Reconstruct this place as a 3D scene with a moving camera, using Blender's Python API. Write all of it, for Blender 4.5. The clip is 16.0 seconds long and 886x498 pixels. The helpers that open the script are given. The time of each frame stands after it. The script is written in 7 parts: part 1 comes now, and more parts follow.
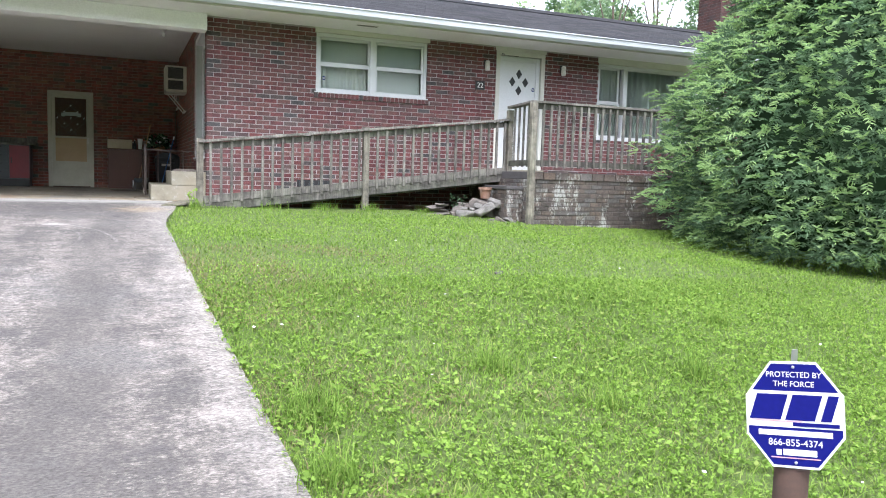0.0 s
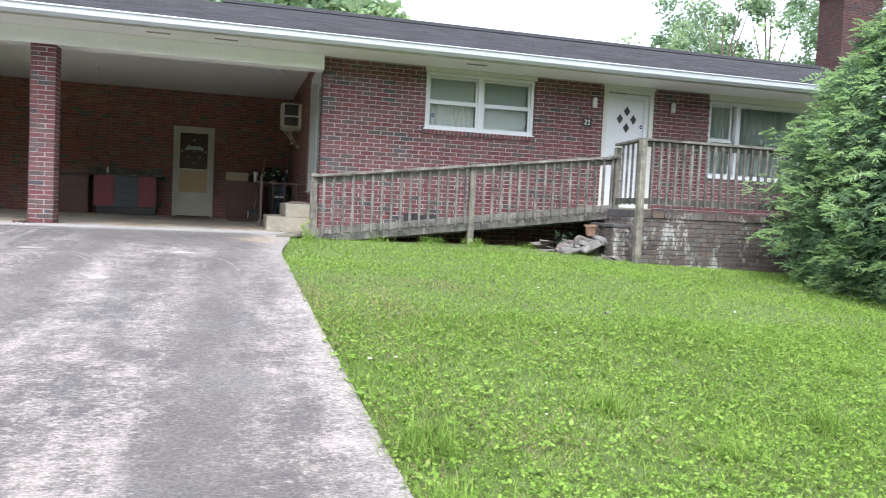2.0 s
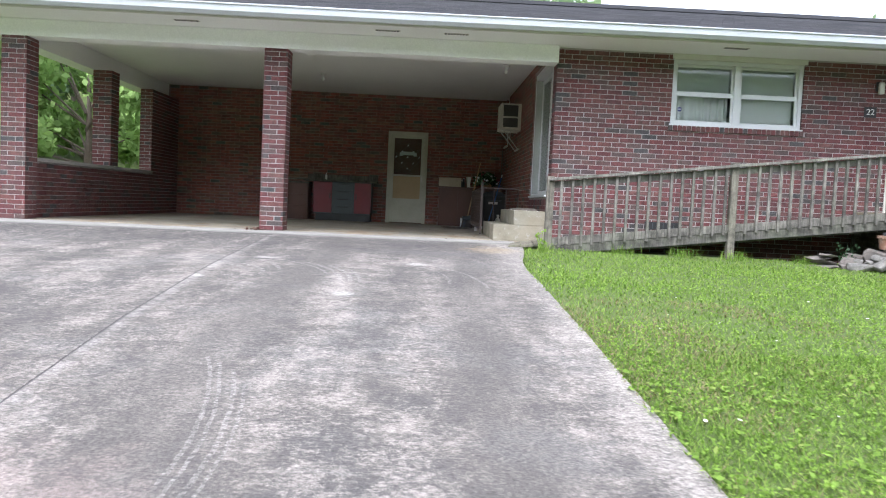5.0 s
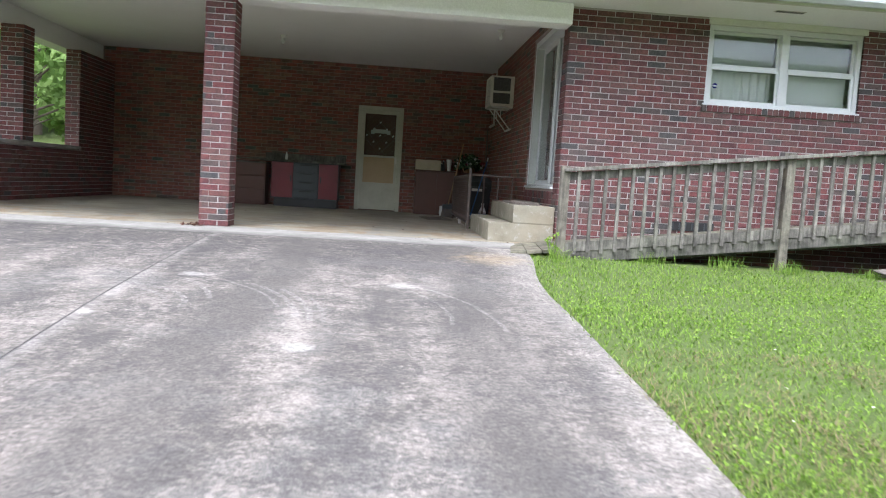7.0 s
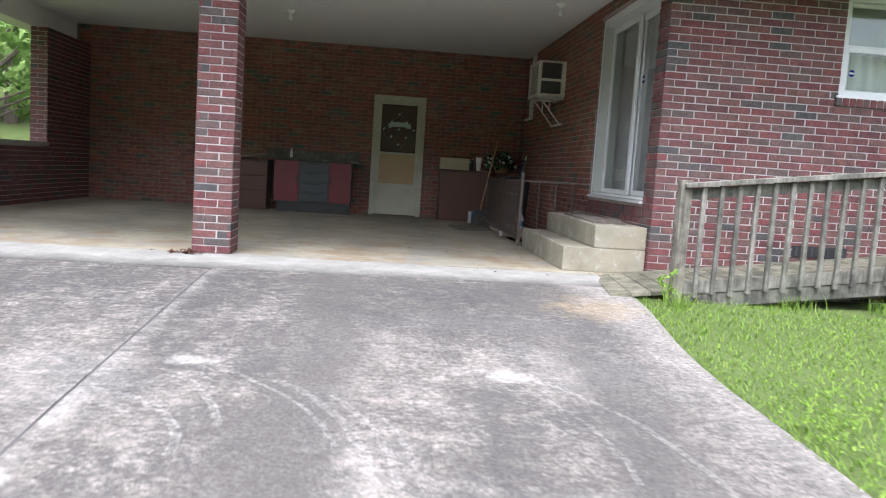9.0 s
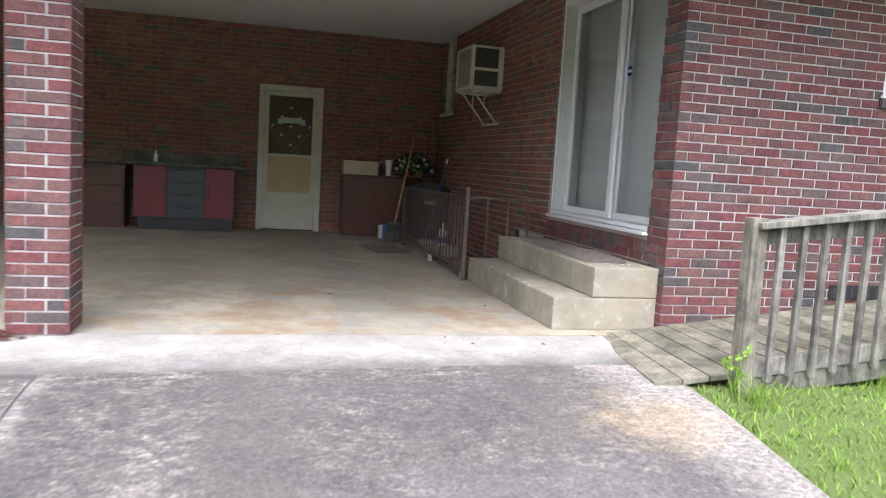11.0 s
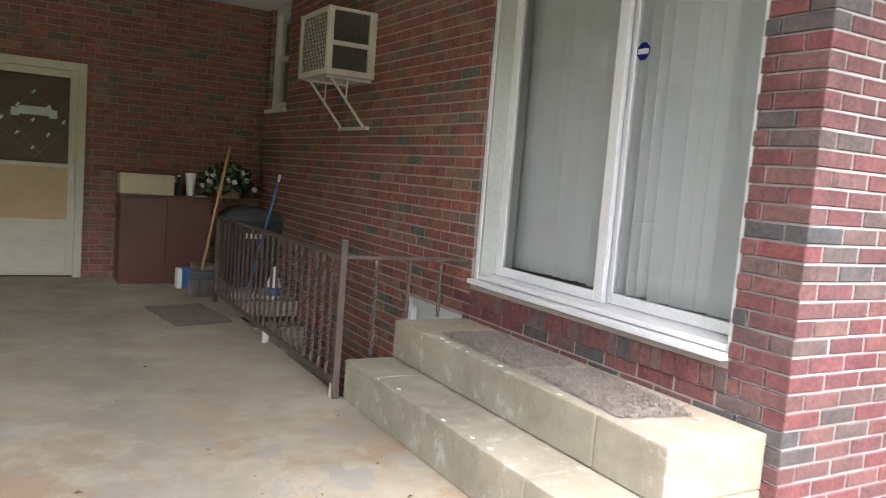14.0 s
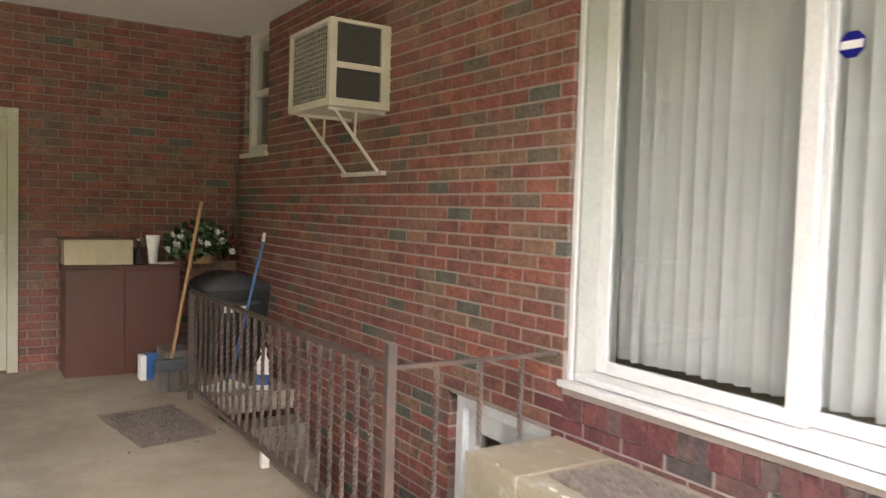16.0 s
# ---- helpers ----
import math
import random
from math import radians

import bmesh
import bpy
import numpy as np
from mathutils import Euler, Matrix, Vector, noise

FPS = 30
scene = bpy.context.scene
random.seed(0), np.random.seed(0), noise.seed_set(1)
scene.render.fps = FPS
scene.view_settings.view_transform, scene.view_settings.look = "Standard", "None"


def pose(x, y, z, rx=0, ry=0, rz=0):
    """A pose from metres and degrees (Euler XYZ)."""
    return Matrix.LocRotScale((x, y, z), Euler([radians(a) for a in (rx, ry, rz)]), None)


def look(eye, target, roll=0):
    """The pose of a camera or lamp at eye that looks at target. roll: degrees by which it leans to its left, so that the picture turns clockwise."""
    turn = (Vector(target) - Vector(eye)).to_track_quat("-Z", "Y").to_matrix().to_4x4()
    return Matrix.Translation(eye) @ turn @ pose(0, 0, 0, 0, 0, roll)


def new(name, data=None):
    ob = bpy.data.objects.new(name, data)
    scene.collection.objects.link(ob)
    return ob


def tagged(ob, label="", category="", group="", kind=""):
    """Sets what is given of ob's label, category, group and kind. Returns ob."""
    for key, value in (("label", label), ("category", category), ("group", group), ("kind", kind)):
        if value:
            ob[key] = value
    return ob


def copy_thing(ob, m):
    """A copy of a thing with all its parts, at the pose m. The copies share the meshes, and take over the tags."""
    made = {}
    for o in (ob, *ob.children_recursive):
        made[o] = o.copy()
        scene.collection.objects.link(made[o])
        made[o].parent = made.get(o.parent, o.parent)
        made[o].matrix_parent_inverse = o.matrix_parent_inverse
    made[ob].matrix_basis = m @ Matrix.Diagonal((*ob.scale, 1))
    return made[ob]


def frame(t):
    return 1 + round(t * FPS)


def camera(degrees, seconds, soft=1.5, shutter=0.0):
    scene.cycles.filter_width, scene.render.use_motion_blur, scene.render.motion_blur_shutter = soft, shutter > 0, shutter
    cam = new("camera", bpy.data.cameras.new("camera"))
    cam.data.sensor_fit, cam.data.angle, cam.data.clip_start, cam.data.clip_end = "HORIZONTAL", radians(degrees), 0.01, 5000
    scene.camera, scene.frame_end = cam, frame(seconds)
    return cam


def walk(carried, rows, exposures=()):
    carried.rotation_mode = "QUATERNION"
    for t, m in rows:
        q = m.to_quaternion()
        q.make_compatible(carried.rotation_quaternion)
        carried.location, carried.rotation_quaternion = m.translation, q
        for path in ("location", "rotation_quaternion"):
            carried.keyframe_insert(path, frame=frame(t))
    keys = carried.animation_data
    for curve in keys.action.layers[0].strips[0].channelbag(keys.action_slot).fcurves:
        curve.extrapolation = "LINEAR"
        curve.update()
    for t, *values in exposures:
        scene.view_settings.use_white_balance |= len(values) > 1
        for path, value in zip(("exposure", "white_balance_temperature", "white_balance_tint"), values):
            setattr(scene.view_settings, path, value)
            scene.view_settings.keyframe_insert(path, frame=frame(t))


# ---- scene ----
cam = camera(60.7, 16.0, 1.0, 0.5)
METRES, EYE, TILT, LEAN, TURN = 12.42, 1.38, 0.0, 0.0, -22.4
ROWS = [
    (0.0, 0.0, 0.0, 0.0, 0.17, -5.45, -1.83),
    (0.5, -0.0007, -0.0012, 0.0001, 1.01, -5.08, -2.3),
    (1.0, -0.0028, -0.0023, 0.0002, 2.68, -4.46, -2.83),
    (1.5, -0.0062, -0.0031, 0.0011, 5.31, -3.66, -3.05),
    (2.0, -0.0095, -0.0041, 0.0015, 7.52, -3.17, -2.78),
    (2.5, -0.013, -0.0033, 0.0014, 9.68, -2.84, -2.24),
    (3.0, -0.0296, 0.0034, 0.0013, 12.03, -2.54, -1.84),
    (3.5, -0.0417, 0.0132, 0.0002, 15.23, -2.4, -1.83),
    (4.0, -0.0484, 0.0306, 0.0003, 19.43, -1.97, -2.2),
    (4.5, -0.0661, 0.0479, -0.0007, 21.64, -2.61, -2.61),
    (7.0, -0.1631, 0.2149, 0.0136, 18.92, -5.03, -3.6),
    (7.5, -0.1844, 0.2503, 0.0181, 18.42, -5.01, -3.74),
    (8.0, -0.2086, 0.2856, 0.0215, 19.96, -5.41, -3.78),
    (8.5, -0.2386, 0.3169, 0.025, 19.42, -5.74, -3.82),
    (11.0, -0.3601, 0.4974, 0.0474, 8.3, -6.24, -3.42),
    (11.5, -0.3742, 0.5383, 0.0497, 4.91, -5.73, -3.5),
    (12.0, -0.3934, 0.5798, 0.0506, 1.0, -5.44, -3.59),
    (12.5, -0.4035, 0.6194, 0.0533, -1.27, -5.16, -3.71),
    (13.0, -0.4114, 0.6604, 0.0573, -2.61, -5.39, -4.02),
    (13.5, -0.4206, 0.6993, 0.062, -5.02, -5.36, -4.42),
    (14.0, -0.4221, 0.7373, 0.0638, -6.74, -5.44, -4.49),
    (14.5, -0.4319, 0.7722, 0.0643, -9.12, -5.78, -4.29),
    (15.0, -0.4361, 0.8011, 0.068, -11.72, -5.66, -3.33),
    (15.5, -0.4362, 0.8277, 0.0696, -10.65, -4.77, -1.93),
    (16.0, -0.4473, 0.8493, 0.0723, -9.58, -2.8, -1.77),
]
walk(cam, [(t, pose(0, 0, EYE, TILT, LEAN, TURN) @ pose(METRES * x, METRES * y, METRES * z, 90 + pitch, roll, yaw)) for t, x, y, z, yaw, pitch, roll in ROWS], [(0.0, 1.86, 5860, 13), (4.5, 1.74, 5800, 12), (8.5, 1.9, 5850, 12), (11.0, 2.12, 5950, 15), (12.5, 2.42, 6150, 15), (13.5, 2.8, 6200, 16), (14.5, 3.28, 6400, 17), (16.0, 3.88, 6900, 20)])

# ---- light ----
world = bpy.data.worlds.new("world")
scene.world = world
world.use_nodes = True
wn, wl = world.node_tree.nodes, world.node_tree.links
sky = wn.new("ShaderNodeTexSky")
sky.sky_type = 'NISHITA'
sky.sun_disc = False
sky.sun_elevation, sky.sun_rotation = radians(58), radians(200)
sky.air_density, sky.dust_density = 1.0, 3.0
soft_sky = wn.new("ShaderNodeHueSaturation")
soft_sky.inputs["Saturation"].default_value = 0.22
wl.new(sky.outputs["Color"], soft_sky.inputs["Color"])
wl.new(soft_sky.outputs["Color"], wn["Background"].inputs["Color"])
wn["Background"].inputs["Strength"].default_value = 0.15
sun = new("sun", bpy.data.lights.new("sun", "SUN"))
sun.data.energy, sun.data.angle, sun.data.color = 0.95, radians(30), (1.0, 0.96, 0.9)
sun.matrix_world = look((0, 0, 40), (7.0, 21.0, 0))

# ---- materials ----
def nodes_of(name):
    m = bpy.data.materials.new(name)
    m.use_nodes = True
    return m, m.node_tree.nodes, m.node_tree.links, m.node_tree.nodes["Principled BSDF"]


def noise_node(n, l, scale, detail=4.0, rough=0.6, vec=None):
    t = n.new("ShaderNodeTexNoise")
    t.inputs["Scale"].default_value = scale
    t.inputs["Detail"].default_value = detail
    t.inputs["Roughness"].default_value = rough
    if vec is None:
        vec = n.new("ShaderNodeTexCoord").outputs["Object"]
    l.new(vec, t.inputs["Vector"])
    return t.outputs["Fac"]


def ramp(n, l, fac, stops):
    r = n.new("ShaderNodeValToRGB")
    e = r.color_ramp.elements
    while len(e) < len(stops):
        e.new(0.5)
    for k, (p, c) in zip(e, stops):
        k.position = p
        k.color = (*c, 1.0) if len(c) == 3 else c
    l.new(fac, r.inputs["Fac"])
    return r.outputs["Color"]


def mix(n, l, a, b, fac, mode='MIX'):
    m = n.new("ShaderNodeMix")
    m.data_type, m.blend_type = 'RGBA', mode
    for sock, v in ((m.inputs["Factor"], fac), (m.inputs["A"], a), (m.inputs["B"], b)):
        if isinstance(v, (int, float)):
            sock.default_value = v
        elif isinstance(v, tuple):
            sock.default_value = (*v, 1.0)
        else:
            l.new(v, sock)
    return m.outputs["Result"]


def math_node(n, l, op, a, b=0.0):
    m = n.new("ShaderNodeMath")
    m.operation = op
    for k, v in enumerate((a, b)):
        if isinstance(v, (int, float)):
            m.inputs[k].default_value = v
        else:
            l.new(v, m.inputs[k])
    return m.outputs[0]


def bump(n, l, bsdf, height, strength=0.3, dist=0.01):
    b = n.new("ShaderNodeBump")
    b.inputs["Strength"].default_value = strength
    b.inputs["Distance"].default_value = dist
    l.new(height, b.inputs["Height"])
    l.new(b.outputs["Normal"], bsdf.inputs["Normal"])


def paint(name, col, rough=0.5, dirt=(0.45, 0.42, 0.36), amount=0.35, metal=0.0, scale=3.0, grain=60.0):
    """A painted or plain surface with dirt at one scale and grain at another."""
    m, n, l, b = nodes_of(name)
    big = noise_node(n, l, scale, 6, 0.65)
    fine = noise_node(n, l, grain, 3)
    mask = ramp(n, l, big, [(0.42, (0, 0, 0)), (0.75, (amount,) * 3)])
    c = mix(n, l, col, dirt, mask)
    tone = ramp(n, l, fine, [(0.25, (0.88,) * 3), (0.75, (1.05,) * 3)])
    l.new(mix(n, l, c, tone, 1.0, 'MULTIPLY'), b.inputs["Base Color"])
    b.inputs["Roughness"].default_value = rough
    b.inputs["Metallic"].default_value = metal
    bump(n, l, b, fine, 0.12, 0.004)
    return m


def piece_random(n, l):
    """A random value that differs from piece to piece, joined or not."""
    a = n.new("ShaderNodeObjectInfo").outputs["Random"]
    g = n.new("ShaderNodeNewGeometry").outputs["Random Per Island"]
    return math_node(n, l, 'FRACT', math_node(n, l, 'ADD', a, g))


def brick_material(name, stops, dusty=0.12, peel=0.0):
    m, n, l, b = nodes_of(name)
    r = piece_random(n, l)
    c = ramp(n, l, r, stops)
    at = n.new("ShaderNodeNewGeometry").outputs["Position"]
    big = noise_node(n, l, 1.3, 5, 0.6, at)
    fine = noise_node(n, l, 48, 7, 0.78, at)
    blot = noise_node(n, l, 9, 6, 0.75, at)
    c = mix(n, l, c, ramp(n, l, fine, [(0.34, (0.55,) * 3), (0.5, (0.95,) * 3), (0.66, (1.35,) * 3)]), 1.0, 'MULTIPLY')
    c = mix(n, l, c, ramp(n, l, blot, [(0.36, (0.66, 0.68, 0.7)), (0.5, (0.98,) * 3), (0.64, (1.22, 1.2, 1.18))]), 1.0, 'MULTIPLY')
    smear = noise_node(n, l, 23, 8, 0.8, at)
    c = mix(n, l, c, (0.34, 0.30, 0.28), ramp(n, l, smear, [(0.60, (0, 0, 0)), (0.76, (0.32,) * 3)]))
    c = mix(n, l, c, (0.26, 0.22, 0.21), ramp(n, l, big, [(0.45, (0, 0, 0)), (0.8, (dusty,) * 3)]))
    if peel:
        drip = n.new("ShaderNodeMapping")
        drip.inputs["Scale"].default_value = (1.5, 1.5, 0.5)
        l.new(at, drip.inputs["Vector"])
        flake = noise_node(n, l, 2.4, 10, 0.86, drip.outputs["Vector"])
        c = mix(n, l, c, (0.46, 0.46, 0.43), ramp(n, l, flake, [(0.545, (0, 0, 0)), (0.59, (peel,) * 3)]))
    l.new(c, b.inputs["Base Color"])
    b.inputs["Roughness"].default_value = 0.82
    bump(n, l, b, fine, 0.4, 0.004)
    return m


BRICK_STOPS = [(0.0, (0.10, 0.031, 0.031)), (0.18, (0.145, 0.038, 0.036)), (0.34, (0.115, 0.043, 0.040)), (0.5, (0.17, 0.044, 0.038)), (0.64, (0.125, 0.034, 0.033)),
               (0.76, (0.15, 0.064, 0.052)), (0.86, (0.105, 0.05, 0.045)), (0.93, (0.085, 0.05, 0.046)), (0.955, (0.052, 0.046, 0.045)), (0.98, (0.058, 0.052, 0.05)), (1.0, (0.15, 0.05, 0.04))]
FRONT_STOPS = [(0.0, (0.100, 0.036, 0.038)), (0.14, (0.140, 0.040, 0.042)), (0.26, (0.118, 0.052, 0.050)), (0.38, (0.160, 0.048, 0.046)), (0.50, (0.120, 0.036, 0.038)), (0.62, (0.135, 0.066, 0.058)),
               (0.72, (0.150, 0.056, 0.050)), (0.82, (0.110, 0.060, 0.055)), (0.89, (0.098, 0.068, 0.062)), (0.935, (0.056, 0.052, 0.052)), (0.97, (0.066, 0.062, 0.062)), (1.0, (0.13, 0.047, 0.045))]
M_BRICK = brick_material("red_brick", FRONT_STOPS)
# brick colours multiplied up to offset the dim light inside the carport
M_BRICK_IN = brick_material("carport_brick", [(p, (c[0] * 1.62, c[1] * 2.1, c[2] * 1.72)) for p, c in BRICK_STOPS])
M_PORCH_BRICK = brick_material("weathered_brick", [(0.0, (0.075, 0.06, 0.053)), (0.4, (0.10, 0.08, 0.068)), (0.7, (0.12, 0.088, 0.068)), (0.88, (0.085, 0.078, 0.072)), (1.0, (0.13, 0.12, 0.11))], 0.25, 0.75)
M_CHIM = brick_material("chimney_brick", [(0.0, (0.07, 0.03, 0.027)), (0.6, (0.095, 0.04, 0.034)), (1.0, (0.05, 0.036, 0.034))])
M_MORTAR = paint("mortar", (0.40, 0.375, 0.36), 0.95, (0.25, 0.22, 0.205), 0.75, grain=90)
# darker mortar tones for the carport's side and back walls
M_MORTAR_SIDE = paint("tan_mortar", (0.34, 0.285, 0.255), 0.95, (0.24, 0.20, 0.18), 0.5, grain=90)
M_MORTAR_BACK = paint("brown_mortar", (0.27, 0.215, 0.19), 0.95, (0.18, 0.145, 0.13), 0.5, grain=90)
M_DARK_MORTAR = paint("dark_mortar", (0.14, 0.12, 0.11), 0.95, (0.07, 0.06, 0.06), 0.5, grain=90)
M_WHITE = paint("white_paint", (0.78, 0.78, 0.75), 0.45, (0.55, 0.53, 0.47), 0.35)
M_TRIM = paint("cream_trim_paint", (0.62, 0.61, 0.55), 0.5, (0.48, 0.45, 0.36), 0.4)
M_JAMB = paint("grey_green_paint", (0.42, 0.44, 0.40), 0.5, (0.3, 0.3, 0.26), 0.4)
M_DOOR = paint("yellowed_cream_paint", (0.50, 0.485, 0.385), 0.5, (0.33, 0.29, 0.20), 0.5)
M_TAN = paint("tan_panel", (0.44, 0.32, 0.18), 0.6, (0.36, 0.24, 0.12), 0.5)
M_FIN = paint("aluminium_fin", (0.10, 0.096, 0.09), 0.5, (0.1, 0.1, 0.09), 0.4)
M_CEIL = paint("ceiling_paint", (0.88, 0.88, 0.87), 0.7, (0.7, 0.68, 0.63), 0.25, scale=0.8)
M_VINYL = paint("white_vinyl", (0.66, 0.67, 0.67), 0.35, (0.6, 0.58, 0.54), 0.25)
M_GUTTER = paint("white_aluminium", (0.52, 0.54, 0.56), 0.35, (0.45, 0.45, 0.44), 0.4)
M_IRON = paint("rusty_iron", (0.072, 0.056, 0.05), 0.5, (0.165, 0.10, 0.07), 0.75, scale=9)
M_BLACK = paint("black_plastic", (0.02, 0.02, 0.022), 0.5, (0.06, 0.06, 0.06), 0.4)
M_CABINET = paint("reddish_brown_wood", (0.105, 0.038, 0.024), 0.42, (0.07, 0.025, 0.016), 0.8, scale=2)
M_CARD = paint("cream_cardboard", (0.52, 0.45, 0.32), 0.8, (0.42, 0.34, 0.22), 0.6, scale=5)
M_RED = paint("red_enamel", (0.19, 0.02, 0.03), 0.4, (0.10, 0.02, 0.025), 0.5)
M_GREY_STEEL = paint("dark_grey_steel", (0.05, 0.058, 0.062), 0.45, (0.03, 0.03, 0.035), 0.6)
M_WOOD_HANDLE = paint("pale_wood", (0.42, 0.25, 0.12), 0.55, (0.26, 0.14, 0.07), 0.5, scale=8)
M_BLUE = paint("blue_plastic", (0.03, 0.12, 0.33), 0.4, (0.05, 0.10, 0.2), 0.3)
M_AC = paint("beige_steel", (0.62, 0.59, 0.50), 0.45, (0.36, 0.30, 0.22), 0.5, scale=5)
M_SIGNWHITE = paint("white_sign_face", (0.66, 0.66, 0.67), 0.6, (0.7, 0.7, 0.7), 0.1)
M_SIGNBLUE = paint("blue_sign_print", (0.006, 0.007, 0.13), 0.75, (0.006, 0.007, 0.11), 0.2)
for m in (M_SIGNBLUE, M_SIGNWHITE):
    m.node_tree.nodes["Principled BSDF"].inputs["Specular IOR Level"].default_value = 0.12
M_SIGNPINK = paint("pink_sign_print", (0.65, 0.35, 0.42), 0.35, (0.6, 0.3, 0.4), 0.2)
M_POLE = paint("galvanised_steel", (0.5, 0.5, 0.5), 0.4, (0.3, 0.28, 0.26), 0.4, metal=0.8)
M_PIPE = paint("rusty_brown_pipe", (0.055, 0.032, 0.024), 0.85, (0.095, 0.048, 0.032), 0.7, scale=12)
M_GALV = paint("galvanised_bracket", (0.62, 0.60, 0.55), 0.5, (0.35, 0.28, 0.2), 0.5, scale=8)
M_TERRACOTTA = paint("terracotta", (0.22, 0.115, 0.075), 0.85, (0.36, 0.29, 0.23), 0.7, scale=10)
M_ROCK = paint("grey_stone", (0.16, 0.138, 0.122), 0.9, (0.05, 0.047, 0.04), 0.9, scale=6, grain=30)
M_MAT = paint("brown_woven_mat", (0.21, 0.178, 0.152), 0.98, (0.09, 0.074, 0.064), 0.9, scale=30, grain=170)


def concrete(name, stops, stain, stain_amt, streak=0.0, worn=None, grain=1.0):
    """Weathered concrete: cloudy stains, worn patches and fine aggregate."""
    m, n, l, b = nodes_of(name)
    tc = n.new("ShaderNodeTexCoord").outputs["Object"]
    big = noise_node(n, l, 0.55, 6, 0.62, tc)
    mid = noise_node(n, l, 3.2, 8, 0.72, tc)
    fine = noise_node(n, l, 120, 4, 0.75, tc)
    mp = n.new("ShaderNodeMapping")
    mp.inputs["Scale"].default_value = (3.0, 0.55, 1)
    l.new(tc, mp.inputs["Vector"])
    strk = noise_node(n, l, 1.4, 7, 0.7, mp.outputs["Vector"])
    f = math_node(n, l, 'ADD', math_node(n, l, 'MULTIPLY', big, 0.35), math_node(n, l, 'MULTIPLY', mid, 0.65 - streak))
    f = math_node(n, l, 'ADD', f, math_node(n, l, 'MULTIPLY', strk, streak))
    c = ramp(n, l, f, stops)
    st = noise_node(n, l, 0.9, 4, 0.6, tc)
    c = mix(n, l, c, stain, ramp(n, l, st, [(0.52, (0, 0, 0)), (0.72, (stain_amt,) * 3)]))
    if worn:
        wv = noise_node(n, l, 7.0, 9, 0.8, tc)
        c = mix(n, l, c, worn, ramp(n, l, wv, [(0.55, (0, 0, 0)), (0.62, (0.7,) * 3)]))
    c = mix(n, l, c, ramp(n, l, fine, [(0.3, (1 - 0.3 * grain,) * 3), (0.7, (1 + 0.15 * grain,) * 3)]), 1.0, 'MULTIPLY')
    l.new(c, b.inputs["Base Color"])
    b.inputs["Roughness"].default_value = 0.9
    bump(n, l, b, math_node(n, l, 'ADD', mid, math_node(n, l, 'MULTIPLY', fine, grain)), 0.35 * grain + 0.05, 0.006)
    return m


M_EDGE = concrete("pale_kerb_concrete", [(0.3, (0.30, 0.28, 0.26)), (0.7, (0.46, 0.44, 0.42))], (0.34, 0.29, 0.24), 0.3)
M_SLAB = concrete("broken_slab_concrete", [(0.40, (0.10, 0.092, 0.085)), (0.5, (0.20, 0.188, 0.172)), (0.6, (0.33, 0.31, 0.285))], (0.10, 0.085, 0.07), 0.6, 0.0, (0.09, 0.08, 0.07))
M_STEP = concrete("cream_step_concrete", [(0.38, (0.20, 0.178, 0.132)), (0.5, (0.262, 0.236, 0.178)), (0.62, (0.318, 0.29, 0.226))], (0.32, 0.235, 0.14), 0.45, 0.0, (0.40, 0.39, 0.35), 0.3)
M_OILY = concrete("oil_stained_concrete", [(0.3, (0.055, 0.05, 0.05)), (0.7, (0.13, 0.12, 0.12))], (0.2, 0.17, 0.15), 0.3)



